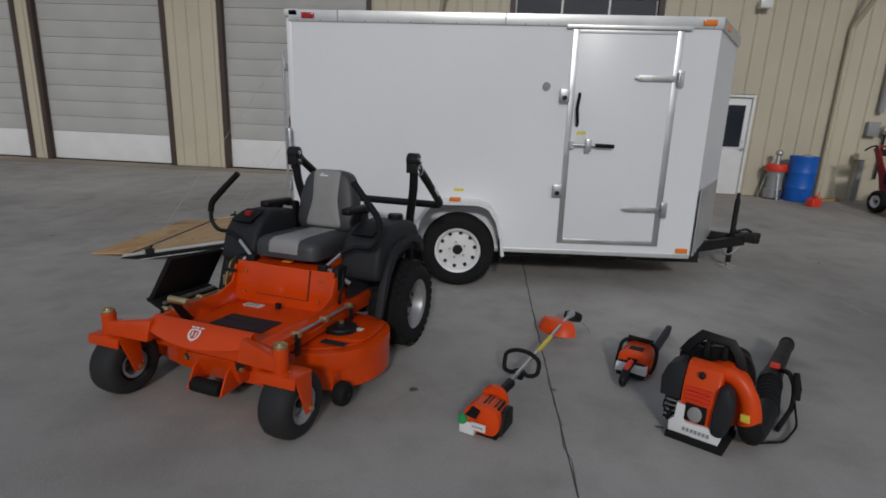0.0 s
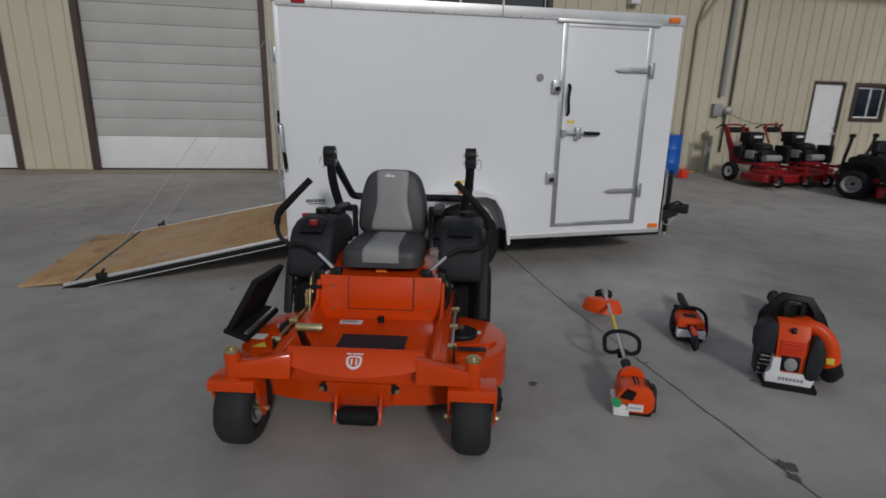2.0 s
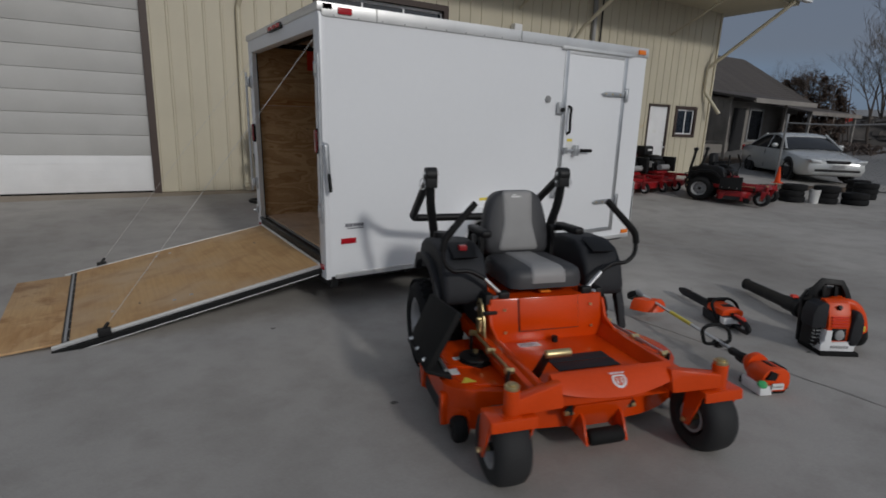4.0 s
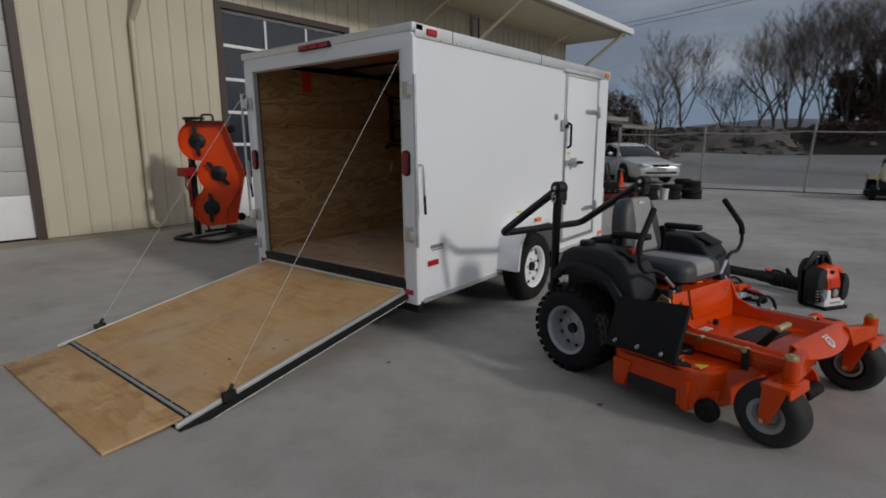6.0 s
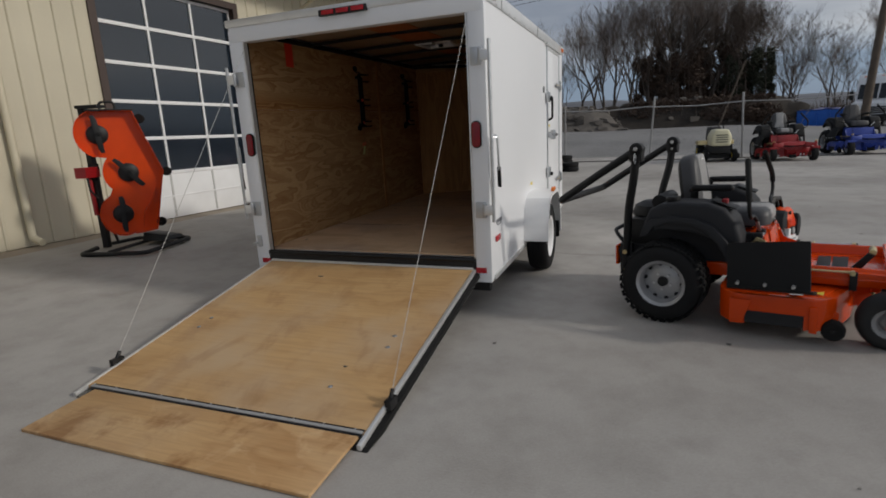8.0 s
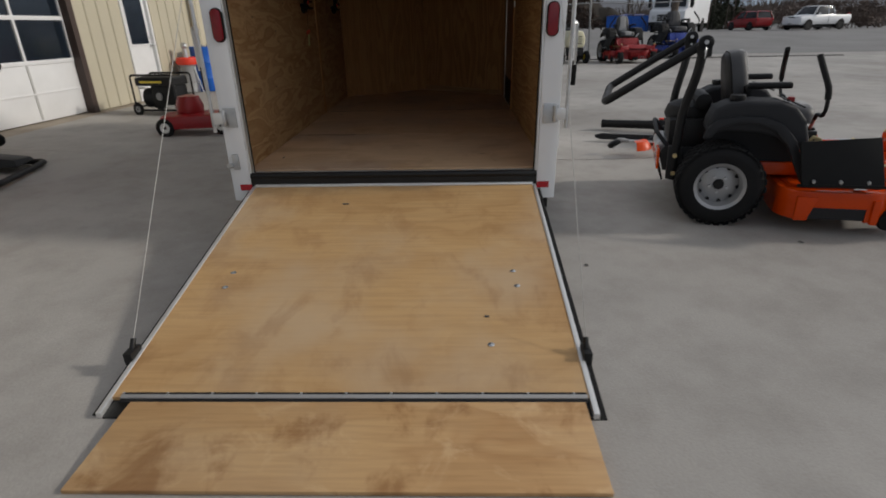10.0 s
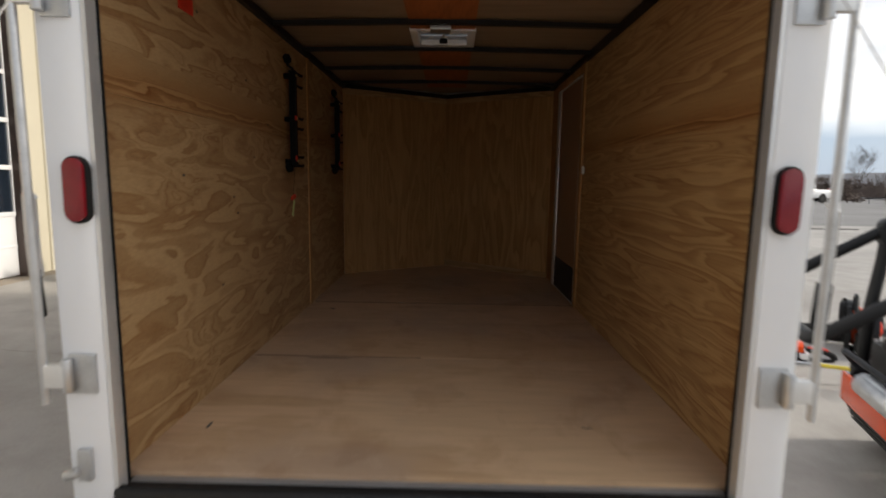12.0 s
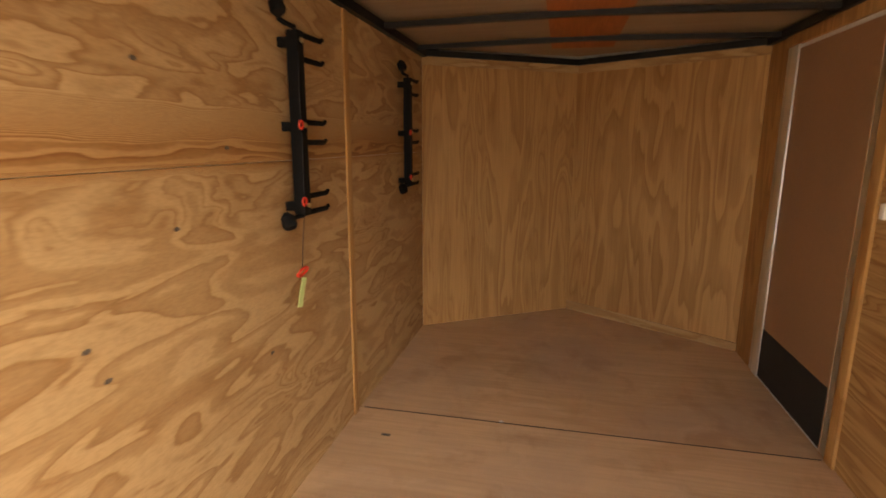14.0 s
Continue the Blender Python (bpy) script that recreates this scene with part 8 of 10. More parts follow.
def barrel():
    o = thing("barrel", pose(8.09, 5.9, yard_z(8.09, 5.9)) @ Matrix.Diagonal((0.84, 0.84, 0.97, 1)), "open blue plastic barrel standing by the wall", "barrel")
    prof = [(0.0, 0.0), (0.27, 0.0), (0.285, 0.03), (0.29, 0.25), (0.298, 0.27), (0.29, 0.29), (0.29, 0.56), (0.298, 0.58), (0.29, 0.6), (0.287, 0.84), (0.295, 0.86), (0.293, 0.9), (0.275, 0.9), (0.272, 0.84), (0.275, 0.05), (0.0, 0.03)]
    part("shell", Shape().lathe(prof, (0, 0, 0), (0, 0, 1), 36), MAT["blue"], o)
    part("scrap", Shape().hexa([(-0.1, -0.1, 0.6), (0.15, -0.1, 0.6), (0.15, 0.15, 0.6), (-0.1, 0.15, 0.6)], [(-0.05, -0.06, 0.93), (0.2, -0.02, 0.9), (0.14, 0.12, 0.95), (-0.06, 0.1, 0.9)]), MAT["grey"], o, "grey scrap sticking out", 0.02)
    return o


barrel()
can = thing("waste_can", pose(7.7, 6.08, yard_z(7.7, 6.08)), "clear wire-legged can with red rim", "waste can")
part("bucket", Shape().lathe([(0, 0.02), (0.16, 0.02), (0.17, 0.18), (0.18, 0.19), (0.18, 0.2), (0.0, 0.19)], (0, 0, 0), (0, 0, 1), 24), MAT["steel"], can, "steel base pan")
part("body", Shape().lathe([(0.15, 0.2), (0.14, 0.4), (0.16, 0.56), (0.15, 0.56), (0.13, 0.4), (0.14, 0.2)], (0, 0, 0), (0, 0, 1), 24), MAT["grey"], can, "greyish hopper")
part("rim", Shape().lathe([(0.0, 0.56), (0.19, 0.55), (0.2, 0.6), (0.19, 0.67), (0.17, 0.69), (0.0, 0.68)], (0, 0, 0), (0, 0, 1), 28), MAT["pinkred"], can, "red rim")
for k in range(3):
    a = k * 2.1 + 0.4
    part("leg", Shape().tube([(0.14 * math.cos(a), 0.14 * math.sin(a), 0.5), (0.25 * math.cos(a), 0.25 * math.sin(a), 0.0)], 0.012, 8), MAT["steel"], can)
part("motor", Shape().cyl((0, 0, 0.68), (0, 0, 0.86), 0.05, 0.04, 12).ball((0, 0, 0.9), 0.065), MAT["steel"], can, "metal top")
st = thing("broom", pose(8.2, 6.2, yard_z(8.2, 6.2)), "dark broom leaning on the siding", "broom")
part("handle", Shape().cyl((-0.12, 0.0, 0.06), (0.42, 0.78, 1.5), 0.013, None, 8), MAT["dark"], st)
part("brush_head", Shape().box((-0.2, -0.06, 0.0), (0.0, 0.04, 0.1)), MAT["dark"], st, "", 0.01)
rc = thing("fuel_can", pose(8.05, 5.29, yard_z(8.05, 5.29), 0, 0, 20) @ Matrix.Diagonal((0.66, 0.66, 0.75, 1)), "small red plastic fuel can on concrete", "fuel can")
part("body", soft_slab(oval([(-0.17, -0.12), (0.17, -0.12), (0.17, 0.12), (-0.17, 0.12)], 0.05), "z", 0.0, 0.2, 0.03), MAT["pinkred"], rc, "", 0.01)
part("spout", Shape().tube([(0.08, 0, 0.19), (0.1, 0, 0.27), (0.16, 0, 0.36)], [0.03, 0.022, 0.014], 10), MAT["pinkred"], rc)
part("handle", Shape().tube(rounded([(-0.13, 0, 0.19), (-0.1, 0, 0.25), (0.02, 0, 0.25), (0.04, 0, 0.19)], 0.03), 0.014, 8), MAT["pinkred"], rc)
wr = thing("wood_scraps", pose(8.76, 5.95, yard_z(8.76, 5.95), 0, 0, 25), "small brown wood offcuts on the ground", "wood scraps")
part("offcut", Shape().box((-0.3, -0.05, 0), (0.3, 0.05, 0.05)), MAT["wood"], wr, "", 0.004)
part("offcut", Shape().box((-0.1, 0.06, 0), (0.35, 0.12, 0.04)), MAT["pole"], wr, "", 0.004)
gp = thing("bollard_post", pose(9.3, 6.1, yard_z(9.3, 6.1)), "short grey post stub beside the wall", "post")
part("post", Shape().cyl((0, 0, 0), (0.02, 0.02, 0.82), 0.05, None, 14), MAT["grey"], gp)
part("cap", Shape().box((-0.1, -0.06, 0.82), (0.14, 0.1, 0.94)), MAT["sidetrim"], gp, "", 0.01)
gn = thing("generator", pose(5.12, 5.28, yard_z(5.12, 5.28), 0, 0, 82) @ Matrix.Diagonal((0.84, 0.9, 1.0, 1)), "black portable generator in a tube frame by the door", "generator")
part("tank", soft_slab(oval([(-0.38, -0.24), (0.38, -0.24), (0.38, 0.24), (-0.38, 0.24)], 0.06), "z", 0.44, 0.57, 0.03), MAT["chassis"], gn, "black fuel tank", 0.01)
part("stripe", Shape().box((-0.20, 0.262, 0.485), (0.24, 0.272, 0.515)), MAT["yellow"], gn, "yellow stripe on the tank")
part("motor", Shape().box((-0.36, -0.2, 0.10), (0.10, 0.2, 0.44)), MAT["plastic"], gn, "black engine", 0.03)
part("alternator", Shape().cyl((0.10, 0.0, 0.24), (0.34, 0.0, 0.24), 0.15, n=20), MAT["charcoal"], gn, "dark alternator", 0.01)
part("recoil_cover", Shape().cyl((-0.06, 0.2, 0.28), (-0.06, 0.225, 0.28), 0.06, n=20), MAT["grey"], gn, "grey recoil cover", 0.006)
part("panel_label", Shape().box((0.14, 0.255, 0.40), (0.30, 0.263, 0.43)), MAT["label"], gn, "white label")
part("panel_label", Shape().box((-0.33, 0.215, 0.11), (-0.18, 0.223, 0.15)), MAT["label"], gn, "white label")
for y in (-0.25, 0.25):
    part("frame_loop", Shape().tube(rounded([(-0.43, y, 0.08), (-0.43, y, 0.60), (0.43, y, 0.60), (0.43, y, 0.08), (-0.41, y, 0.08)], 0.06), 0.016, 8), MAT["chassis"], gn, "black tube frame")
    wheel(gn, (0.36, y * 1.16, 0.10), (0, y, 0), 0.10, 0.05, 0.045, (MAT["tyre"], MAT["grey"], MAT["chassis"]), 0, 0, False, 0.01)
    part("foot", Shape().box((-0.42, y - 0.03, 0.0), (-0.36, y + 0.03, 0.08)), MAT["rubber"], gn, "rubber foot", 0.006)
for x in (-0.43, 0.43):
    part("frame_bar", Shape().cyl((x, -0.25, 0.12), (x, 0.25, 0.12), 0.014, n=8), MAT["chassis"], gn)


# ---- tyres, cone, pail ----
def tyre_stack(m, count, seed, label):
    o = thing("tyre_stack", m @ Matrix.Diagonal((0.82, 0.82, 0.72, 1)), label, "tyres", "tyre stacks")
    rng = random.Random(seed)
    first = part("tyre", Shape().lathe([(0.19, -0.07), (0.27, -0.095), (0.31, -0.085), (0.325, -0.05), (0.325, 0.05), (0.31, 0.085), (0.27, 0.095), (0.19, 0.07), (0.21, 0.05), (0.21, -0.05)], (0, 0, 0), (0, 0, 1), 28), MAT["tyre"], o)
    first.matrix_basis = Matrix.Translation((0, 0, 0.098))
    for i in range(1, count):
        again(first, o, Matrix.Translation((rng.uniform(-0.03, 0.03), rng.uniform(-0.03, 0.03), 0.098 + i * 0.186)))
    return o


tyre_stack(pose(12.1, 1.98, yard_z(12.1, 1.98)), 3, 1, "stack of black tyres on the concrete")
tyre_stack(pose(12.65, 1.52, yard_z(12.65, 1.52)), 3, 2, "stack of black tyres beside a white pail")
tyre_stack(pose(13.1, 1.08, yard_z(13.1, 1.08)), 2, 3, "low stack of worn black tyres")
tyre_stack(pose(14.8, 1.5, yard_z(14.8, 1.5)), 3, 4, "stack of black tyres at the yard edge")
tyre_stack(pose(15.7, 1.95, yard_z(15.7, 1.95)), 3, 5, "stack of black tyres near the fence")
pl = thing("pail", pose(12.34, 1.62, yard_z(12.34, 1.62)) @ Matrix.Diagonal((0.8, 0.8, 0.85, 1)), "white plastic pail between tyre stacks", "pail")
part("bucket", Shape().lathe([(0, 0), (0.12, 0), (0.145, 0.34), (0.152, 0.35), (0.152, 0.37), (0.14, 0.37), (0.115, 0.02), (0, 0.02)], (0, 0, 0), (0, 0, 1), 24), MAT["label"], pl)
part("bail", Shape().tube([(0.15 * math.cos(a), 0.15 * math.sin(a), 0.33 - 0.06 * math.sin(a)) for a in [i * math.pi / 8 for i in range(9)]], 0.004, 6), MAT["steel"], pl)
cn = thing("traffic_cone", pose(16.0, 4.15, yard_z(16.0, 4.15)) @ Matrix.Diagonal((0.7, 0.7, 0.72, 1)), "orange traffic cone standing before a car", "traffic cone")
part("foot", Shape().box((-0.18, -0.18, 0), (0.18, 0.18, 0.03)), MAT["orangeplastic"], cn, "", 0.01)
part("cone", Shape().lathe([(0.13, 0.03), (0.03, 0.7), (0.02, 0.7), (0.11, 0.03)], (0, 0, 0), (0, 0, 1), 24), MAT["orangeplastic"], cn)
pk = thing("plank", pose(15.5, 2.85, yard_z(15.5, 2.85), 0, 0, -35), "weathered plank lying on the ground", "plank")
part("plank", Shape().box((-1.6, -0.1, 0.0), (1.6, 0.1, 0.12)), MAT["pole"], pk, "", 0.005)


# ---- cars ----
def car_body(secs):
    rings = []
    for y, hw, lo, sh, top in secs:
        half = [(hw * 0.90, lo), (hw, lo + 0.35 * (sh - lo)), (hw * 0.985, lo + 0.75 * (sh - lo)), (hw * 0.93, sh), (hw * 0.72, sh + 0.75 * (top - sh)), (hw * 0.35, top)]
        rings.append([(x, y, z) for x, z in half] + [(-x, y, z) for x, z in half[::-1]])
    n, s = len(rings[0]), Shape()
    vs = [p for r in rings for p in r]
    fs = [(i * n + k, i * n + (k + 1) % n, (i + 1) * n + (k + 1) % n, (i + 1) * n + k) for i in range(len(rings) - 1) for k in range(n)]
    fs += [tuple(range(n))[::-1], tuple((len(rings) - 1) * n + k for k in range(n))]
    return s.add(vs, fs)


def ringed(halves, ys):
    """A closed loft through mirrored half sections standing at the given y."""
    rings = [[(x, y, z) for x, z in h] + [(-x, y, z) for x, z in h[::-1]] for h, y in zip(halves, ys)]
    n, s = len(rings[0]), Shape()
    fs = [(i * n + k, i * n + (k + 1) % n, (i + 1) * n + (k + 1) % n, (i + 1) * n + k) for i in range(len(rings) - 1) for k in range(n)]
    fs += [tuple(range(n))[::-1], tuple((len(rings) - 1) * n + k for k in range(n))]
    return s.add([p for r in rings for p in r], fs)


def car(name, m, label, category, paint, kind):
    """Front to -y."""
    o = thing(name, m, label, category)
    P, G, K = MAT[paint], MAT["darkglass"], MAT["chassis"]
    if kind == "sedan":
        secs = [(-2.44, 0.60, 0.30, 0.56, 0.60), (-2.38, 0.76, 0.24, 0.60, 0.66), (-2.15, 0.85, 0.2, 0.66, 0.72), (-1.6, 0.89, 0.2, 0.76, 0.82), (-0.95, 0.90, 0.2, 0.87, 0.93), (0.0, 0.91, 0.2, 0.9, 0.95), (1.0, 0.91, 0.2, 0.92, 0.97), (1.6, 0.90, 0.22, 0.94, 0.99), (2.2, 0.86, 0.28, 0.93, 1.0), (2.42, 0.76, 0.36, 0.8, 0.94)]
        base, roof, top, axles, R = (-1.0, 1.72), (-0.25, 0.85), 1.40, (-1.40, 1.36), 0.32
    elif kind == "hatch":
        secs = [(-2.0, 0.62, 0.3, 0.66, 0.7), (-1.9, 0.8, 0.24, 0.72, 0.78), (-1.0, 0.87, 0.2, 0.93, 1.0), (0.8, 0.88, 0.22, 0.98, 1.03), (1.85, 0.85, 0.3, 1.0, 1.04), (1.98, 0.78, 0.4, 0.85, 0.95)]
        base, roof, top, axles, R = (-1.05, 1.9), (-0.35, 1.65), 1.58, (-1.25, 1.25), 0.33
    else:
        secs = [(-2.9, 0.75, 0.45, 0.95, 1.0), (-2.8, 0.92, 0.4, 1.02, 1.08), (-1.6, 0.98, 0.42, 1.1, 1.18), (-1.4, 0.98, 0.42, 1.16, 1.22), (0.95, 0.98, 0.42, 1.2, 1.22), (1.0, 0.98, 0.42, 1.16, 1.18), (2.85, 0.98, 0.45, 1.16, 1.18)]
        base, roof, top, axles, R = (-1.45, 1.0), (-0.75, 0.75), 1.88, (-1.95, 1.75), 0.39
    b = part("body", car_body(secs), P, o, "", 0.03, 40, 2)
    z0 = secs[4 if kind == "sedan" else 2][4] - 0.02
    w0, w1 = secs[3][1] * 0.9, secs[3][1] * 0.68
    gh = Shape().hexa([(-w0, base[0], z0), (w0, base[0], z0), (w0, base[1], z0), (-w0, base[1], z0)], [(-w1, roof[0], top - 0.03), (w1, roof[0], top - 0.03), (w1, roof[1], top - 0.03), (-w1, roof[1], top - 0.03)])
    if kind == "sedan":
        arch = [(-1.05, 0.945), (-0.75, 1.12), (-0.4, 1.29), (-0.1, 1.38), (0.3, 1.41), (0.7, 1.39), (1.05, 1.29), (1.4, 1.13), (1.78, 0.97)]
        wide = lambda h: 0.83 - (h - 0.93) * 0.42
        gh = ringed([[(0.83, 0.90), (0.5 * (0.83 + wide(h)), 0.5 * (0.9 + h)), (wide(h), h - 0.035), (wide(h) * 0.6, h)] for y, h in arch], [y for y, h in arch])
    part("greenhouse", gh, G, o, "dark tinted window glass", 0.05, 40, 3)
    if kind == "sedan":
        top_arch = [(y, h) for y, h in arch if h > 1.28] + []
        part("roof", ringed([[(wide(h) + 0.035, h - 0.075), (wide(h) + 0.005, h - 0.015), (wide(h) * 0.6, h + 0.018)] for y, h in top_arch], [y for y, h in top_arch]), P, o, "", 0.01, 50)
    else:
        part("roof", Shape().hexa([(-w1 - 0.03, roof[0] - 0.08, top - 0.05), (w1 + 0.03, roof[0] - 0.08, top - 0.05), (w1 + 0.03, roof[1] + 0.08, top - 0.05), (-w1 - 0.03, roof[1] + 0.08, top - 0.05)], [(-w1 * 0.8, roof[0] + 0.1, top + 0.01), (w1 * 0.8, roof[0] + 0.1, top + 0.01), (w1 * 0.8, roof[1] - 0.1, top + 0.01), (-w1 * 0.8, roof[1] - 0.1, top + 0.01)]), P, o, "", 0.03, 40, 3)
    for q in (-1, 1):
        for y0, y1 in ((base[0] - 0.02, roof[0] - 0.04), (base[1] + 0.02, roof[1] + 0.04), (0.25, 0.28)):
            part("pillar", Shape().tube([(q * w0, y0, z0), (q * (w1 + 0.01), y1, top - 0.03)], 0.035, 8), P, b)
        for y in axles:
            part("wheel_well", Shape().lathe([(0.0, 0.0), (R + 0.06, 0.0), (R + 0.06, 0.02), (0.0, 0.02)], (q * (secs[3][1] - 0.02), y, R), (q, 0, 0), 24), K, b)
            wheel(o, (q * (secs[3][1] - 0.085), y, R), (q, 0, 0), R, 0.2, R * 0.62, (MAT["tyre"], MAT["steel"], K), 8, 5, False, 0.03)
        part("door_mirror", Shape().ball((q * (w0 + 0.17), base[0] + 0.42, z0 + 0.1), (0.1, 0.06, 0.07)), P, b)
        part("door_seam", Shape().box((q * (secs[3][1] + 0.004) - 0.006, 0.22, 0.3), (q * (secs[3][1] + 0.004) + 0.006, 0.235, z0 - 0.05)), K, b)
        part("headlight", soft_slab(oval([(q * 0.42, secs[0][3] - 0.01), (q * 0.74, secs[0][3] + 0.02), (q * 0.78, secs[0][3] + 0.12), (q * 0.46, secs[0][3] + 0.09)], 0.03), "y", secs[0][0] + 0.3, secs[0][0] - 0.005, 0.03), MAT["alu"], b, "clear headlight")
        part("tail_light", Shape().box((q * 0.7 - 0.1, secs[-1][0] - 0.1, secs[-1][3] - 0.06), (q * 0.7 + 0.1, secs[-1][0] + 0.01, secs[-1][3] + 0.14)), MAT["redlens"], b, "red tail light", 0.02)
    part("grille", soft_slab(oval([(-0.32, secs[0][3]), (0.32, secs[0][3]), (0.34, secs[0][3] + 0.09), (-0.34, secs[0][3] + 0.09)], 0.04), "y", secs[0][0] + 0.2, secs[0][0] - 0.01, 0.02), K, b, "black grille")
    part("air_dam", Shape().box((-0.6, secs[0][0] - 0.012, 0.33), (0.6, secs[0][0] + 0.05, 0.40)), K, b, "dark lower air intake", 0.01)
    part("plate", Shape().box((-0.16, secs[0][0] - 0.03, 0.44), (0.16, secs[0][0] - 0.012, 0.53)), MAT["grey"], b)
    part("underbody", Shape().box((-0.7, axles[0] - 0.5, 0.17), (0.7, axles[1] + 0.5, 0.42)), K, b)
    if kind == "pickup":
        part("bed_floor", Shape().box((-0.86, 1.1, 1.175), (0.86, 2.75, 1.19)), K, b, "dark open load bed")
        part("cab_back", Shape().box((-0.8, 0.98, 1.2), (0.8, 1.03, 1.5)), P, b)
    return o


CAR_YAW = math.degrees(math.atan2(-0.655, 0.756))
car("sedan", pose(19.3, 5.2, 0.17, 0, 0, CAR_YAW) @ Matrix.Diagonal((1.07, 1.07, 1.07, 1)), "silver-white four-door sedan parked beside the building", "car", "carpaint", "sedan")


# ---- old house behind ----
def old_house():
    o = thing("old_house", pose(20.6, 10.5, 0.2, 0, 0, -3) @ Matrix.Diagonal((1.12, 1.12, 1.26, 1)), "weathered grey board house with shingle roof and porch", "house")
    w = part("wall", Shape().box((0, 0, 0), (8.0, 0.15, 2.5)).box((0, 0.15, 0), (0.15, 6.5, 2.5)).box((0, 6.5, 0), (8.0, 6.65, 2.5)).box((7.85, 0.15, 0), (8.0, 6.5, 2.5)).add([(0.0, 0, 2.5), (0.0, 6.6, 2.5), (0.0, 3.3, 4.3), (0.15, 0, 2.5), (0.15, 6.6, 2.5), (0.15, 3.3, 4.3)], [(0, 1, 2), (3, 5, 4), (0, 3, 4, 1), (1, 4, 5, 2), (2, 5, 3, 0)]), MAT["clapboard"], o, "weathered grey board wall")
    board = part("board", Shape().hexa([(0, -0.028, 0), (8.0, -0.028, 0), (8.0, -0.004, 0), (0, -0.004, 0)], [(0, -0.012, 0.15), (8.0, -0.012, 0.15), (8.0, -0.004, 0.15), (0, -0.004, 0.15)]), MAT["clapboard"], w)
    for i in range(1, 16):
        again(board, w, Matrix.Translation((0, 0, i * 0.155)))
    side = part("side_board", Shape().hexa([(-0.028, 0, 0), (-0.004, 0, 0), (-0.004, 6.6, 0), (-0.028, 6.6, 0)], [(-0.012, 0, 0.15), (-0.004, 0, 0.15), (-0.004, 6.6, 0.15), (-0.012, 6.6, 0.15)]), MAT["clapboard"], w)
    for i in range(1, 16):
        again(side, w, Matrix.Translation((0, 0, i * 0.155)))
    r = part("roof", Shape().hexa([(-0.4, -0.6, 2.25), (8.4, -0.6, 2.25), (8.4, 3.3, 4.35), (-0.4, 3.3, 4.35)], [(-0.4, -0.6, 2.33), (8.4, -0.6, 2.33), (8.4, 3.3, 4.43), (-0.4, 3.3, 4.43)]).hexa([(-0.4, 3.3, 4.35), (8.4, 3.3, 4.35), (8.4, 7.2, 2.25), (-0.4, 7.2, 2.25)], [(-0.4, 3.3, 4.43), (8.4, 3.3, 4.43), (8.4, 7.2, 2.33), (-0.4, 7.2, 2.33)]), MAT["shingle"], o, "worn grey shingle roof")
    k = part("shingle_course", Shape().hexa([(-0.42, -0.6, 2.335), (8.42, -0.6, 2.335), (8.42, -0.4, 2.44), (-0.42, -0.4, 2.44)], [(-0.42, -0.6, 2.355), (8.42, -0.6, 2.355), (8.42, -0.4, 2.45), (-0.42, -0.4, 2.45)]), MAT["shingle"], r)
    for i in range(1, 19):
        again(k, r, Matrix.Translation((0, i * 0.2, i * 0.2 * 2.1 / 3.9)))
    for x in (1.4, 4.2):
        f = part("window", Shape().box((x, -0.05, 0.9), (x + 0.9, -0.03, 2.0)), MAT["darkglass"], o, "dark old window")
        part("frame", Shape().box((x - 0.08, -0.07, 0.82), (x, -0.01, 2.08)).box((x + 0.9, -0.07, 0.82), (x + 0.98, -0.01, 2.08)).box((x - 0.08, -0.07, 2.0), (x + 0.98, -0.01, 2.08)).box((x - 0.08, -0.07, 0.82), (x + 0.98, -0.01, 0.9)), MAT["grey"], f)
    part("door", Shape().box((3.0, -0.05, 0.1), (3.85, -0.03, 2.05)), MAT["dark"], o, "dark doorway")
    q = part("entry_roof", Shape().hexa([(-0.6, -3.0, 2.10), (3.4, -3.0, 2.10), (3.4, 0.3, 2.60), (-0.6, 0.3, 2.60)], [(-0.6, -3.0, 2.17), (3.4, -3.0, 2.17), (3.4, 0.3, 2.67), (-0.6, 0.3, 2.67)]), MAT["shingle"], o, "sagging shingle roof over the entry")
    part("eave_board", Shape().box((-0.6, -3.03, 2.04), (3.4, -3.0, 2.18)), MAT["clapboard"], q)
    for x in (-0.4, 3.2):
        part("entry_post", Shape().box((x - 0.05, -2.06, 0), (x + 0.05, -1.96, 2.25)), MAT["greyboard"], q, "pale weathered post", 0.005)
    for i in range(9):
        part("plank", Shape().box((-0.42, -1.95 + i * 0.21, 0.85), (-0.395, -1.95 + i * 0.21 + 0.2, 2.2 + 0.03 * i)), MAT["greyboard"], q, "", 0.003)
    part("hand_rail", Shape().box((-0.43, -1.96, 0.74), (-0.37, 0.0, 0.84)), MAT["greyboard"], q, "pale rail", 0.004)
    part("entry_floor", Shape().box((-0.5, -2.1, 0.0), (3.3, -0.02, 0.28)), MAT["pole"], q, "dark plank floor", 0.01)
    p = part("porch_roof", Shape().hexa([(5.0, -2.1, 1.92), (9.2, -2.1, 1.92), (9.2, 0, 2.3), (5.0, 0, 2.3)], [(5.0, -2.1, 1.98), (9.2, -2.1, 1.98), (9.2, 0, 2.36), (5.0, 0, 2.36)]), MAT["shingle"], o, "sagging lean-to porch roof")
    for x in (5.2, 7.1, 9.0):
        part("porch_post", Shape().box((x - 0.05, -2.0, 0), (x + 0.05, -1.9, 1.95)), MAT["clapboard"], p, "", 0.005)
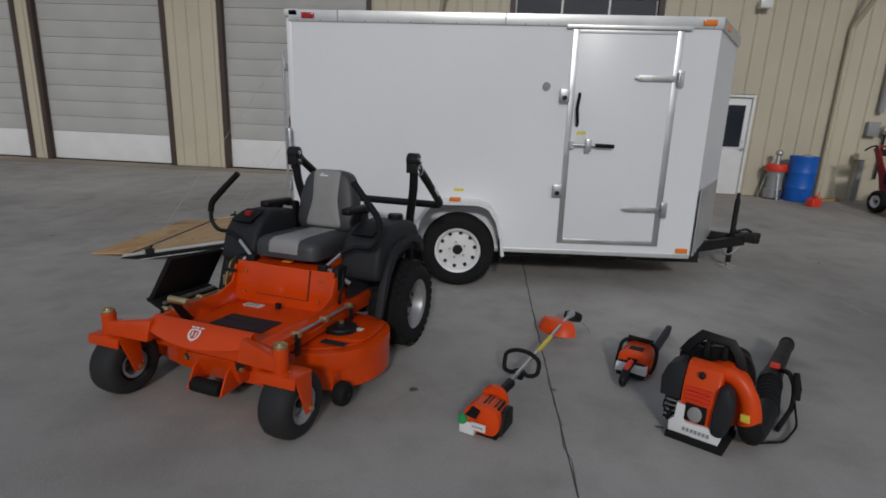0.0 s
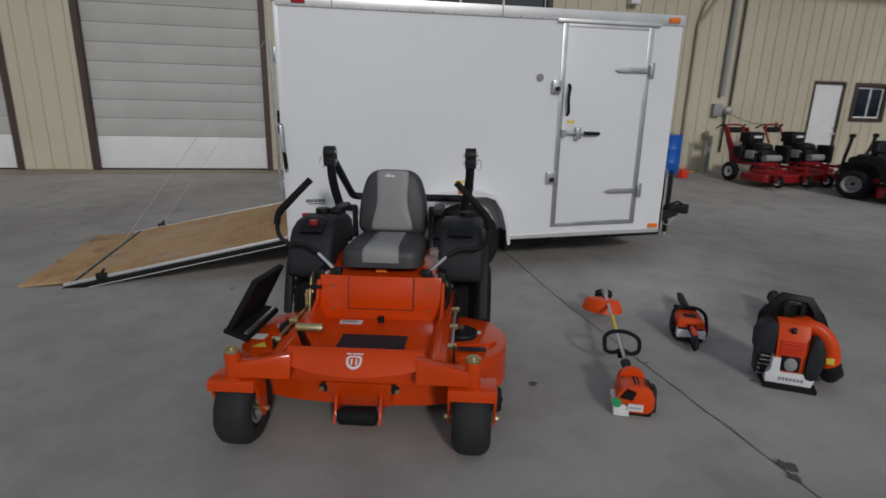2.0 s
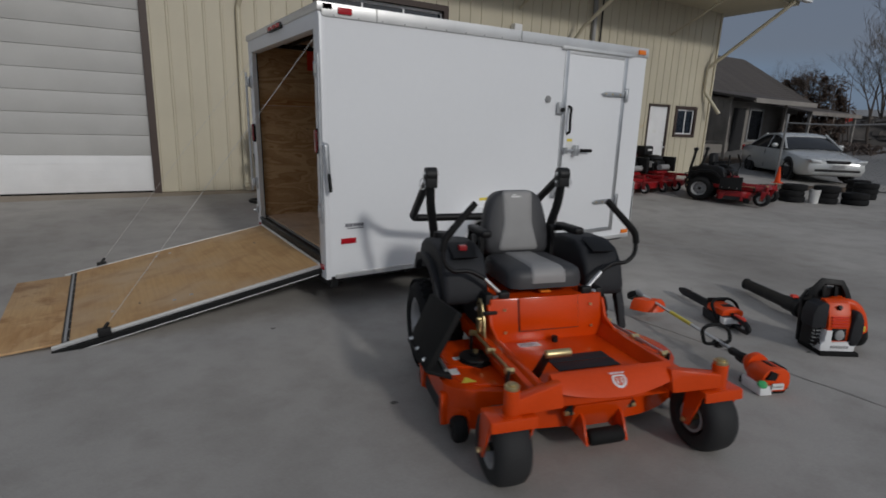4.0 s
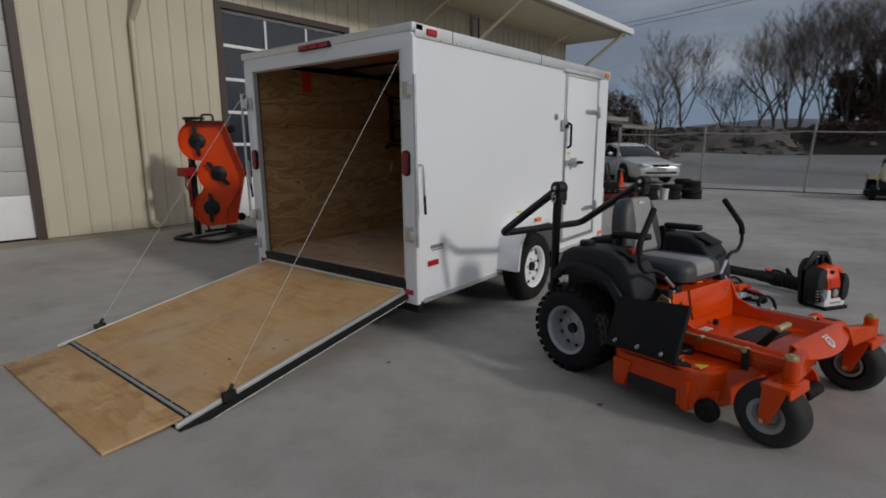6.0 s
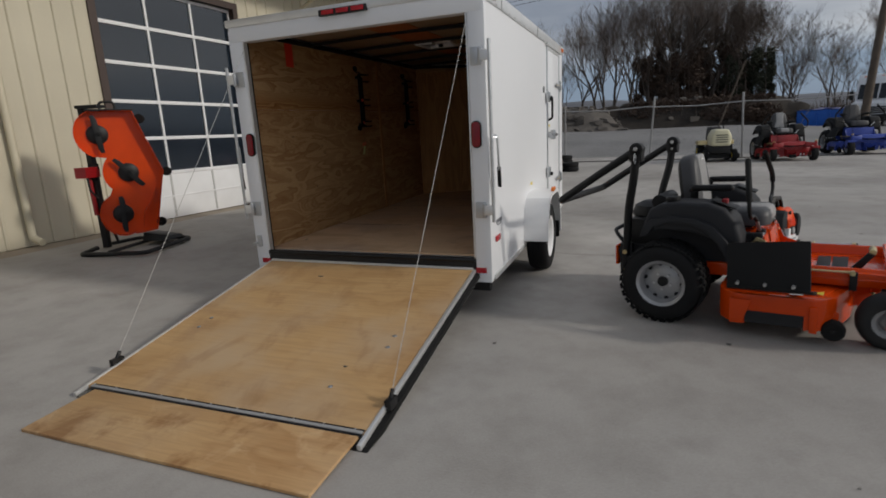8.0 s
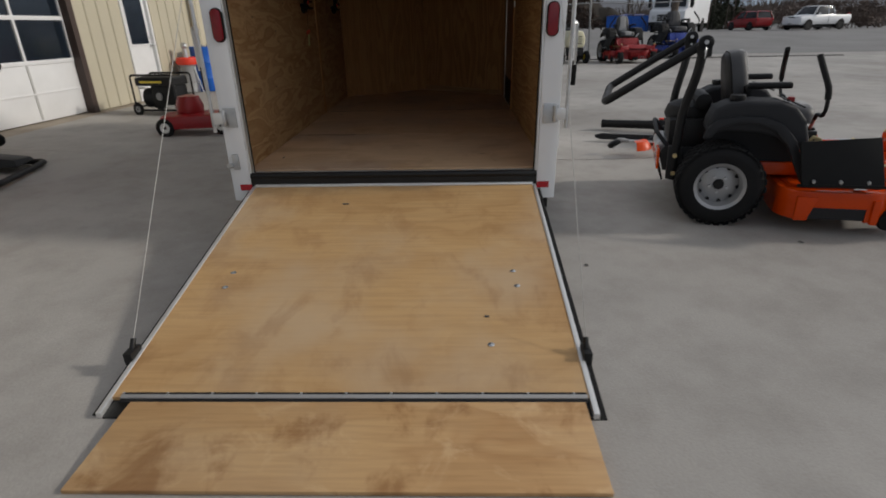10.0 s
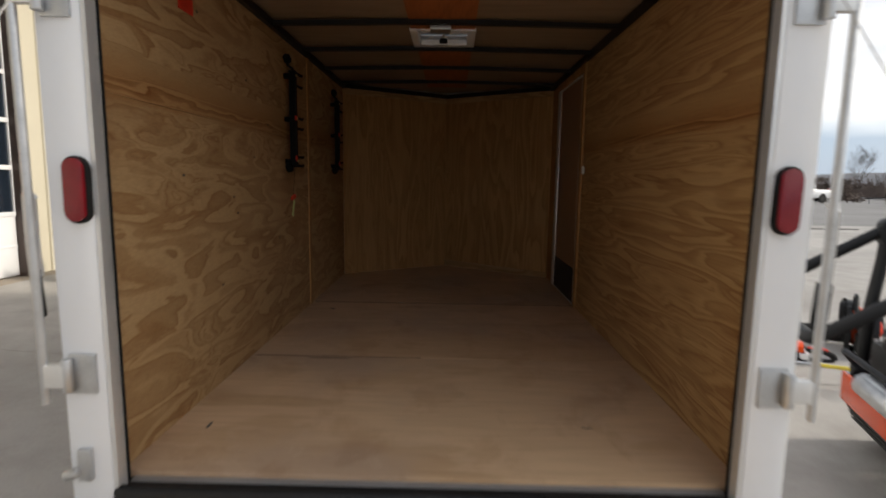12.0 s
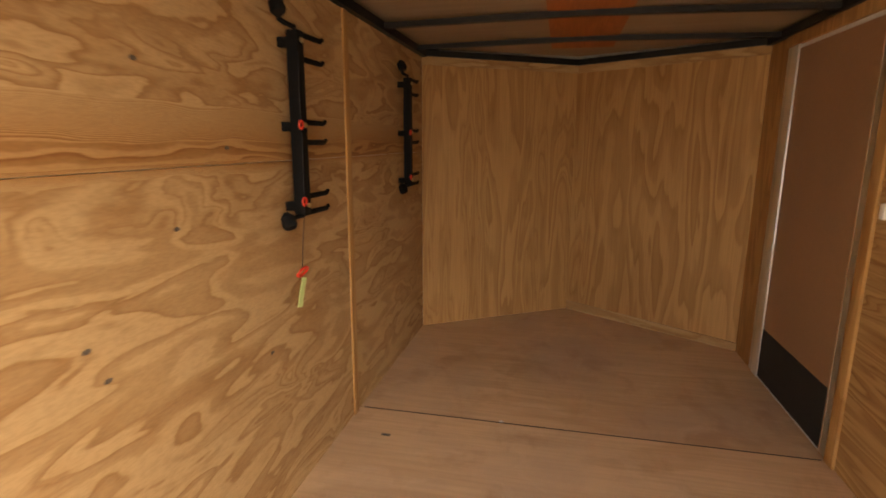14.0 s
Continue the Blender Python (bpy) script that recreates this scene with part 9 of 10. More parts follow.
    part("porch_fascia", Shape().box((5.0, -2.13, 1.86), (9.2, -2.1, 2.0)), MAT["greyboard"], p)
    return o


old_house()


# ---- fence and road edge ----
def along(s):
    return Vector((17.4 + 0.02 * s, 1.8 - 1.0 * s, 0.06))


fence = thing("chain_link_fence", Matrix(), "galvanised chain-link fence along the yard edge", "fence")
posts = [-3.05, 0.0, 3.05, 6.1]
lean = [0.05, 0.0, 0.12, -0.1]
for s_, d in zip(posts, lean):
    p = along(s_)
    part("post", Shape().cyl((p.x, p.y, -0.1), (p.x + 0.1 * d, p.y - d, 2.2 + abs(d)), 0.035, None, 10), MAT["grey"], fence)
for a, b in zip(posts, posts[1:]):
    p, q = along(a), along(b)
    part("top_rail", Shape().tube([(p.x, p.y, 1.98), ((p.x + q.x) / 2, (p.y + q.y) / 2, 1.93), (q.x, q.y, 2.0)], 0.022, 8), MAT["grey"], fence)
p, q = along(6.1), along(9.3)
part("top_rail", Shape().tube([(p.x, p.y, 2.0), ((p.x + q.x) / 2, (p.y + q.y) / 2, 1.95), (q.x, q.y, 1.99)], 0.016, 8), MAT["grey"], fence)
# woven wire, joined
vs, fs = [], []
L, H, cell = 6.1, 1.93, 0.12
n = int((L + 3.05 + H) / cell)
for sign in (1, -1):
    for i in range(n):
        s0 = -3.05 - H + i * cell
        s1 = s0 + H
        a0, a1 = max(s0, -3.05), min(s1, L)
        if a1 - a0 < 0.1:
            continue
        z0, z1 = (a0 - s0, a1 - s0) if sign > 0 else (H - (a0 - s0), H - (a1 - s0))
        p, q = along(a0), along(a1)
        w = 0.0018
        k = len(vs)
        vs += [(p.x, p.y, z0 - w), (p.x, p.y, z0 + w), (q.x, q.y, z1 + w), (q.x, q.y, z1 - w)]
        fs.append((k, k + 1, k + 2, k + 3))
wire = part("wire_mesh", Shape().add(vs, fs), MAT["wire"], fence, "thin woven wire", fix=False)
tagged(wire, "thin woven wire", "", "", "stuff")
a, b = along(-1.5), along(15.5)
nx, ny = 0.815 * 0.09, 0.58 * 0.09
setting("kerb", Shape().hexa([(a.x - nx, a.y - ny, -0.1), (b.x - nx, b.y - ny, -0.1), (b.x + nx, b.y + ny, -0.1), (a.x + nx, a.y + ny, -0.1)], [(a.x - nx, a.y - ny, 0.09), (b.x - nx, b.y - ny, 0.09), (b.x + nx, b.y + ny, 0.09), (a.x + nx, a.y + ny, 0.09)]), MAT["joint"], "dark low kerb along the fence foot", "kerb", 0.01)
setting("guy_prop", Shape().cyl((23.4, -3.9, 0.2), (23.5, -5.1, 3.9), 0.03, None, 8), MAT["pole"], "leaning bare prop beside the fence", "pole")

pole = thing("utility_pole", pose(26.0, -10.3, 0.0), "leaning weathered wooden utility pole", "utility pole")
part("shaft", Shape().cyl((0, 0, -0.2), (0.3, -0.75, 11.0), 0.18, 0.13, 14), MAT["pole"], pole)
part("crossarm", Shape().box((-0.9, -1.5, 10.0), (1.4, -1.36, 10.15)), MAT["pole"], pole)
part("guy_wire", Shape().cyl((0.2, -1.0, 8.0), (2.4, 2.2, 0.2), 0.012, None, 6), MAT["grey"], pole)
far_pole = thing("utility_pole", pose(78, -46, 1.0), "distant leaning wooden utility pole", "utility pole")
part("shaft", Shape().cyl((0, 0, -0.2), (0.3, -0.6, 8.0), 0.16, 0.12, 10), MAT["pole"], far_pole)


def wire_run(a, b, sag, r=0.012):
    a, b = Vector(a), Vector(b)
    return Shape().tube([a + (b - a) * t + Vector((0, 0, -sag * 4 * t * (1 - t))) for t in [i / 14 for i in range(15)]], r, 5)


wl_ = thing("power_line", Matrix(), "thin black power lines on poles", "power line")
for k in range(2):
    part("cable", wire_run((26.3 + k, -11.0, 10.2), (34 + k, 26, 9.5), 0.9), MAT["dark"], wl_)
part("cable", wire_run((26.3, -11.0, 10.1), (78.3, -46.6, 8.8), 1.2), MAT["dark"], wl_)


# ---- parked far away ----
def lawn_tractor(m):
    """Front to -y."""
    o = thing("lawn_tractor", m, "yellow lawn tractor with cream hood before the fence", "riding mower")
    part("hood", soft_slab(oval([(-0.27, 0.5), (0.27, 0.5), (0.3, 0.8), (0.2, 1.02), (-0.2, 1.02), (-0.3, 0.8)], 0.08), "y", 0.0, -0.9, 0.12), MAT["cream"], o, "cream plastic hood", 0.01)
    for i in range(4):
        part("vent_slot", Shape().box((-0.17, -0.915, 0.62 + i * 0.07), (0.17, -0.85, 0.645 + i * 0.07)), MAT["dark"], o)
    part("frame", Shape().box((-0.26, -0.85, 0.28), (0.26, 0.75, 0.5)), MAT["chassis"], o, "black frame", 0.02)
    part("deck", soft_slab(oval([(-0.62, -0.5), (0.62, -0.5), (0.6, 0.15), (-0.6, 0.15)], 0.1), "z", 0.1, 0.26, 0.02), MAT["chassis"], o, "black mower deck")
    for q in (-1, 1):
        wheel(o, (q * 0.42, -0.62, 0.2), (q, 0, 0), 0.2, 0.16, 0.1, (MAT["tyre"], MAT["yellow"], MAT["chassis"]), 0, 0, False, 0.02)
        wheel(o, (q * 0.42, 0.55, 0.27), (q, 0, 0), 0.27, 0.24, 0.13, (MAT["tyre"], MAT["yellow"], MAT["chassis"]), 0, 0, False, 0.03)
        part("fender", soft_slab([(0.25, 0.52), (0.9, 0.52), (0.85, 0.64), (0.3, 0.66)], "x", q * 0.2, q * 0.55, 0.04), MAT["zinc"], o, "yellow fender")
    part("dash", Shape().box((-0.16, 0.02, 0.5), (0.16, 0.16, 0.98)), MAT["plastic"], o, "", 0.03)
    part("steering_wheel", Shape().tube([(0.19 * math.cos(a), 0.14 + 0.06 * math.sin(a), 1.06 + 0.17 * math.sin(a)) for a in [i * math.pi / 9 for i in range(19)]], 0.016, 8), MAT["plastic"], o)
    part("seat", soft_slab(oval([(-0.24, 0.64), (0.24, 0.64), (0.22, 1.1), (-0.22, 1.1)], 0.08), "y", 0.82, 0.72, 0.03), MAT["seatdark"], o, "black seat")
    return o


lawn_tractor(pose(16.4, -3.35, yard_z(16.4, -3.35), 0, 0, -88) @ Matrix.Diagonal((1.02, 1.02, 1.02, 1)))


def step_van(m):
    """Front to -y."""
    o = thing("step_van", m, "white step van parked beyond the fence", "van")
    W = MAT["skin"]
    b = part("body", Shape().prism([(-3.0, 0.55), (-3.0, 1.35), (-2.55, 1.5), (-2.25, 2.75), (-2.0, 3.0), (3.4, 3.0), (3.4, 0.55)], "x", -1.15, 1.15), W, o, "", 0.06, 40, 3)
    part("windshield", Shape().hexa([(-1.0, -2.58, 1.6), (1.0, -2.58, 1.6), (1.0, -2.5, 1.6), (-1.0, -2.5, 1.6)], [(-1.0, -2.36, 2.45), (1.0, -2.36, 2.45), (1.0, -2.28, 2.45), (-1.0, -2.28, 2.45)]), MAT["darkglass"], o, "dark windscreen")
    part("windshield_bar", Shape().hexa([(-0.03, -2.6, 1.6), (0.03, -2.6, 1.6), (0.03, -2.55, 1.6), (-0.03, -2.55, 1.6)], [(-0.03, -2.38, 2.45), (0.03, -2.38, 2.45), (0.03, -2.33, 2.45), (-0.03, -2.33, 2.45)]), W, o)
    part("grille", Shape().box((-0.6, -3.03, 0.75), (0.6, -2.98, 1.15)), MAT["chassis"], o, "black grille", 0.02)
    for k in range(3):
        part("grille_bar", Shape().box((-0.58, -3.04, 0.83 + k * 0.1), (0.58, -3.025, 0.86 + k * 0.1)), MAT["alu"], o)
    for q in (-1, 1):
        part("headlight", Shape().cyl((q * 0.82, -2.98, 0.98), (q * 0.82, -3.04, 0.98), 0.12, None, 16), MAT["alu"], o)
        part("side_window", Shape().box((q * 1.15 - 0.02, -2.15, 1.55), (q * 1.15 + 0.02, -1.35, 2.45)), MAT["darkglass"], o)
        part("mirror", Shape().box((q * 1.35 - 0.1, -2.45, 1.6), (q * 1.35 + 0.1, -2.38, 2.1)).cyl((q * 1.12, -2.3, 1.9), (q * 1.35, -2.4, 1.9), 0.02, None, 6), MAT["chassis"], o, "black mirror", 0.01)
        for y in (-1.9, 1.9):
            part("wheel_well", Shape().lathe([(0, 0), (0.5, 0), (0.5, 0.02), (0, 0.02)], (q * 1.14, y, 0.42), (q, 0, 0), 20), MAT["chassis"], o)
            wheel(o, (q * 1.06, y, 0.4), (q, 0, 0), 0.4, 0.24, 0.24, (MAT["tyre"], MAT["grey"], MAT["chassis"]), 0, 0, False, 0.03)
    part("bumper", Shape().box((-1.1, -3.14, 0.5), (1.1, -2.98, 0.7)), MAT["chassis"], o, "dark bumper", 0.03)
    for k in range(5):
        part("marker_light", Shape().box((-0.9 + k * 0.42, -2.13, 2.86), (-0.78 + k * 0.42, -2.05, 2.92)), MAT["amber"], o)
    return o


step_van(pose(45.2, -18.1, ground_height(45.2, -18.1) + 0.02, 0, 0, -126) @ Matrix.Diagonal((1.2, 1.2, 1.2, 1)))
car("hatchback", pose(49.5, -26.2, ground_height(49.5, -26.2) + 0.02, 0, 0, 100), "dark red hatchback parked past the road", "car", "red", "hatch")
car("pickup_truck", pose(47.0, -30.6, ground_height(47.0, -30.6) + 0.02, 0, 0, -160), "white pickup truck with an open bed", "pickup", "skin", "pickup")

ft = thing("flatbed_trailer", pose(44.5, -40.5, ground_height(44.5, -40.5) + 0.02, 0, 0, 50), "low black utility trailer with white wheels", "trailer")
part("bed", Shape().box((-3.2, -1.0, 0.55), (3.2, 1.0, 0.68)), MAT["chassis"], ft)
for y in (-1, 1):
    part("side_rail", Shape().box((-3.2, y - 0.03, 0.68), (3.2, y + 0.03, 1.0)), MAT["chassis"], ft)
    for x in (-0.45, 0.45):
        wheel(ft, (x, y * 1.12, 0.36), (0, y, 0), 0.36, 0.2, 0.23, (MAT["tyre"], MAT["label"], MAT["chassis"]), 0, 0, False, 0.02)
part("tongue", Shape().cyl((3.2, -0.6, 0.58), (4.6, 0, 0.5), 0.05, None, 8).cyl((3.2, 0.6, 0.58), (4.6, 0, 0.5), 0.05, None, 8), MAT["chassis"], ft)
for k in range(2):
    tk = part("jack_leg", Shape().cyl((4.3 - 7.4 * k, 0, 0.0), (4.3 - 7.4 * k, 0, 0.6), 0.04, None, 8), MAT["grey"], ft)

bt = thing("blue_container", pose(46.0, -14.2, ground_height(46.0, -14.2) + 0.02, 0, 0, 65), "blue tarpaulin-covered bin behind the fence", "container")
part("bin", Shape().box((-1.7, -1.0, 0.0), (1.7, 1.0, 1.25)), MAT["blue"], bt, "", 0.05)
for x in (-1.2, -0.4, 0.4, 1.2):
    part("rib", Shape().box((x - 0.06, -1.06, 0.05), (x + 0.06, 1.06, 1.2)), MAT["blue"], bt)
part("tarp", Shape().grid([[(x, y, 1.26 + 0.12 * math.cos(x) * math.cos(y * 1.3) + 0.04 * math.sin(5 * x + 3 * y)) for y in (-1.05, -0.5, 0, 0.5, 1.05)] for x in [-1.75 + 0.35 * i for i in range(11)]], 0.02), MAT["bluepaint"], bt, "creased blue tarpaulin")

sg = thing("far_shed", pose(70.0, 22.4, 1.0, 0, 0, -78), "distant white shed with blue-grey roof and red panel", "shed")
part("wall", Shape().box((-2.6, -1.5, 0.0), (2.6, 1.5, 2.3)), MAT["label"], sg)
part("roof", Shape().prism([(-1.8, 2.25), (0.0, 3.75), (1.8, 2.25)], "x", -2.9, 2.9), MAT["grey"], sg, "blue-grey metal roof")
part("sign_panel", Shape().box((-0.9, -1.7, 2.15), (1.4, -1.62, 2.75)), MAT["pinkred"], sg, "dark red panel")
part("door", Shape().box((-1.2, -1.53, 0.0), (0.2, -1.5, 1.9)), MAT["dark"], sg, "dark doorway")


# ---- rubble bank ----
def heap(name, m, length, width, height, seed, mat, label, stones):
    rng = random.Random(seed)
    nx, ny, rows = 46, 12, []
    bumps = [(rng.uniform(-length / 2, length / 2), rng.uniform(-width / 3, width / 3), rng.uniform(0.5, 1.6), rng.uniform(0.25, 1.0)) for _ in range(46)]
    def h(x, y):
        e = max(0.0, 1 - (2 * abs(y) / width) ** 2) * max(0.0, 1 - (2 * abs(x) / length) ** 6)
        return height * e * (0.45 + 0.55 * min(1.0, sum(k * math.exp(-((x - a) ** 2 + (y - b) ** 2) / r ** 2) for a, b, r, k in bumps)))
    for i in range(nx + 1):
        x = -length / 2 + length * i / nx
        rows.append([(x, -width / 2 + width * j / ny, h(x, -width / 2 + width * j / ny) + rng.uniform(-0.05, 0.05) - 0.05) for j in range(ny + 1)])
    o = thing(name, m, label, "rubble", "", "stuff")
    part("earth", Shape().grid(rows, 0.0), mat, o, "", 0, 25, fix=False)
    s = Shape()
    for _ in range(stones):
        x, y = rng.uniform(-length / 2, length / 2), rng.uniform(-width / 2, width * 0.2)
        r, z = rng.uniform(0.05, 0.3), h(x, y) - 0.05
        k = len(s.v)
        ico = [(rng.uniform(-1, 1), rng.uniform(-1, 1), rng.uniform(-1, 1)) for _ in range(8)]
        quad = [(-1, -1, -1), (1, -1, -1), (1, 1, -1), (-1, 1, -1), (-1, -1, 1), (1, -1, 1), (1, 1, 1), (-1, 1, 1)]
        s.add([(x + r * (q[0] + 0.5 * e[0]), y + r * (q[1] + 0.5 * e[1]), z + 0.6 * r * (q[2] + 0.5 * e[2])) for q, e in zip(quad, ico)], [(0, 3, 2, 1), (4, 5, 6, 7), (0, 1, 5, 4), (1, 2, 6, 5), (2, 3, 7, 6), (3, 0, 4, 7)])
    part("broken_slabs", s, MAT["slab"], o, "broken concrete lumps", 0, 20)
    return o


heap("rubble_bank", pose(41.0, 7.0, 0.95, 0, 0, -82), 13, 6, 2.0, 11, MAT["slab"], "grey rubble bank of broken concrete and earth", 170)
heap("earth_bank", pose(47.5, -5.0, 0.95, 0, 0, -84), 20, 5, 2.4, 12, MAT["hedge"], "dark overgrown bank under the trees", 20)


# ---- trees ----
def grow(seed, height, spread, forks=4, levels=4, lean=0.0):
    rng = random.Random(seed)
    limbs, twigs = Shape(), Shape()

    def bough(p, d, length, r, level):
        pts, rad, q, v = [p], [r], p, d
        steps = 4 if level < 2 else (3 if level < 4 else 2)
        for i in range(steps):
            v = (v + Vector((rng.uniform(-1, 1), rng.uniform(-1, 1), rng.uniform(-0.4, 0.9))) * 0.24).normalized()
            q = q + v * length / steps
            pts.append(q)
            rad.append(r * (1 - 0.55 * (i + 1) / steps))
        (limbs if level < 2 else twigs).tube(pts, rad, 7 if level == 0 else (5 if level < 3 else 3))
        if level >= levels:
            return
        count = forks + (1 if level == 0 else 0) + rng.randint(0, 2)
        for k in range(count):
            t = 0.3 + 0.7 * (k + rng.random()) / count if level else 0.28 + 0.72 * (k + rng.random()) / count
            i = min(steps - 1, int(t * steps))
            base = pts[i] + (pts[i + 1] - pts[i]) * (t * steps - i)
            a = rng.uniform(0, 2 * math.pi)
            side = Vector((math.cos(a), math.sin(a), 0))
            nd = (v * 0.75 + side * spread * rng.uniform(0.5, 1.1) + Vector((0, 0, 0.35))).normalized()
            bough(base, nd, length * rng.uniform(0.48, 0.72), max(0.006, rad[i] * 0.55), level + 1)
    bough(Vector((0, 0, -0.2)), Vector((lean, 0, 1)).normalized(), height * 0.55, height * 0.012, 0)
    return limbs, twigs


def bare_tree(m, seed, height, spread, forks, levels, label):
    o = thing("bare_tree", m, label, "tree", "bare trees")
    limbs, twigs = grow(seed, height, spread, forks, levels)
    part("trunk", limbs, MAT["bark"], o, "", 0, 60, fix=False)
    part("crown", twigs, MAT["twig"], o, "bare twig crown", 0, 60, fix=False)
    return o


def ground_pose(x, y, rz, k):
    return Matrix.Translation((x, y, ground_height(x, y) - 0.05)) @ Matrix.Rotation(radians(rz), 4, "Z") @ Matrix.Diagonal((k, k, k, 1))


KINDS = [bare_tree(ground_pose(46.2, 3.0, 0, 1.0), 3, 10.5, 0.75, 3, 5, "tall bare winter tree with a twiggy crown"),
         bare_tree(ground_pose(39.9, 9.6, 0, 1.0), 5, 8.6, 0.6, 3, 5, "slender bare tree with forked stems"),
         bare_tree(ground_pose(53.0, -16.4, 0, 1.0), 8, 9.5, 1.0, 3, 5, "spreading bare tree with crooked limbs")]
TREES = [(40.3, 9.1, 80, 1.0, 1), (46.8, 2.6, 50, 1.05, 0), (47.5, 5.6, 140, 0.85, 0), (48.2, 1.2, 200, 1.1, 0), (49.0, -0.6, 260, 1.15, 0), (50.5, -2.2, 20, 1.25, 0), (51.5, -3.8, 100, 1.2, 0),
         (51.0, -5.6, 170, 1.2, 0), (50.0, -1.4, 111, 1.3, 0), (52.0, -4.6, 222, 1.3, 0), (47.2, 3.2, 250, 1.0, 0), (48.0, 6.8, 20, 0.75, 1), (60.0, -13.5, 40, 1.0, 0), (62.0, -23.0, 60, 0.9, 1), (85.0, -52.0, 60, 0.7, 0), (80.0, -60.0, 160, 0.75, 0), (90.0, -42.0, 10, 0.7, 2), (52.5, -7.2, 310, 1.15, 0), (53.0, -8.8, 30, 1.1, 0), (54.0, -10.6, 230, 1.0, 0), (56.0, -12.6, 75, 0.9, 1), (57.0, -17.2, 10, 0.9, 1), (56.0, -21.2, 120, 1.15, 1),
         (52.0, 8.6, 300, 0.7, 0), (55.0, 0.5, 15, 1.2, 2), (56.0, -3.0, 65, 1.25, 2), (57.5, -6.5, 145, 1.2, 2), (62.0, -19.0, 200, 0.8, 2), (64.0, -15.5, 280, 0.8, 0), (47.0, 12.5, 190, 0.6, 1)]
for x, y, rz, k, which in TREES:
    copy_thing(KINDS[which], ground_pose(x, y - 1.0, rz, k * 1.08))


def thicket(name, m, size, count, leaf, seed, mat, label, kind="stuff", cone=0.0):
    """An uneven mass of small leaves and sprigs."""
    rng = random.Random(seed)
    o = thing(name, m, label, "bushes" if kind else "tree", "", kind)
    lumps = [(rng.uniform(-1, 1), rng.uniform(-1, 1), rng.uniform(0.05, 1.0), rng.uniform(0.06, 0.2)) for _ in range(80)]
    vs, fs = [], []
    for i in range(count):
        a, b, c, r = rng.choice(lumps)
        s = max(0.06, 1 - cone * c) * (1 - 0.25 * (1 - cone) * c)
        d = Vector((rng.gauss(0, 1), rng.gauss(0, 1), rng.gauss(0, 1))).normalized() * r * rng.random() ** 0.4
        p = Vector(((a * s * 0.8 + d.x) * size[0], (b * s * 0.8 + d.y) * size[1], max(0.0, (c * 0.9 + d.z * 0.8)) * size[2]))
        u = Vector((rng.uniform(-1, 1), rng.uniform(-1, 1), rng.uniform(-0.4, 1.3))).normalized()
        w = u.orthogonal().normalized()
        L_, W_ = leaf * rng.uniform(0.6, 1.6), leaf * rng.uniform(0.18, 0.4)
        k = len(vs)
        vs += [tuple(p - w * W_), tuple(p + u * L_), tuple(p + w * W_), tuple(p - u * L_ * 0.5)]
        fs.append((k, k + 1, k + 2, k + 3))
    part("leaves", Shape().add(vs, fs), mat, o, "", fix=False)
    s = Shape()
    for _ in range(26):
        x, y = rng.uniform(-0.8, 0.8) * size[0], rng.uniform(-0.8, 0.8) * size[1]
        s.tube([(x, y, -0.2), (x * 0.9 + rng.uniform(-0.3, 0.3), y * 0.9, size[2] * 0.45), (x * (1 - cone) * 0.8 + rng.uniform(-0.5, 0.5), y * (1 - cone) * 0.8, size[2] * rng.uniform(0.7, 1.02))], [0.05, 0.03, 0.01], 4)
    part("stems", s, MAT["twig"], o, "", fix=False)
    return o


thicket("thicket", pose(50.5, -2.8, 1.0), (2.0, 4.2, 6.6), 26000, 0.16, 21, MAT["brush"], "dense brown leafy thicket below the bare trees")
thicket("thicket", pose(50.5, -4.6, 1.0), (1.6, 7.0, 2.6), 8000, 0.2, 22, MAT["brush"], "dark low brush behind the fence")
thicket("thicket", pose(46.0, -4.9, 0.9), (0.9, 8.2, 2.5), 15000, 0.2, 31, MAT["brush"], "dark low brush along the bank behind the fence")
thicket("thicket", pose(52.3, -6.2, 1.0), (2.0, 4.6, 6.9), 20000, 0.16, 32, MAT["brush"], "dense brown thicket under bare trees")
thicket("thicket", pose(53.5, -3.9, 1.0), (2.2, 3.4, 10.2), 9000, 0.2, 33, MAT["brush"], "tall thin brown vine growth among bare trees")
thicket("thicket", pose(53.8, -8.4, 1.0), (2.2, 3.6, 10.4), 9000, 0.2, 34, MAT["brush"], "tall thin brown vine growth among bare trees")
thicket("evergreen_thicket", pose(51.5, -9.6, ground_height(51.5, -9.6) + 0.02), (1.8, 2.9, 6.8), 20000, 0.15, 23, MAT["cedar"], "dark green cedar thicket behind the fence")
copy_thing(KINDS[2], ground_pose(35.5, 8.7, 40, 0.72))
copy_thing(KINDS[0], ground_pose(30.5, 11.4, 140, 0.45))
thicket("scrub", pose(27.8, 8.6, 0.2), (1.6, 1.6, 2.6), 6000, 0.14, 35, MAT["brush"], "brown winter brush beside an old house")
thicket("scrub", pose(31.5, 10.6, ground_height(31.5, 10.6)), (2.2, 2.6, 3.9), 11000, 0.12, 37, MAT["brush"], "tangled brown winter growth behind an old house")
thicket("scrub", pose(27.5, 6.6, 0.2), (1.4, 1.7, 1.2), 7000, 0.08, 36, MAT["farwood"], "low brown weeds behind a parked car")
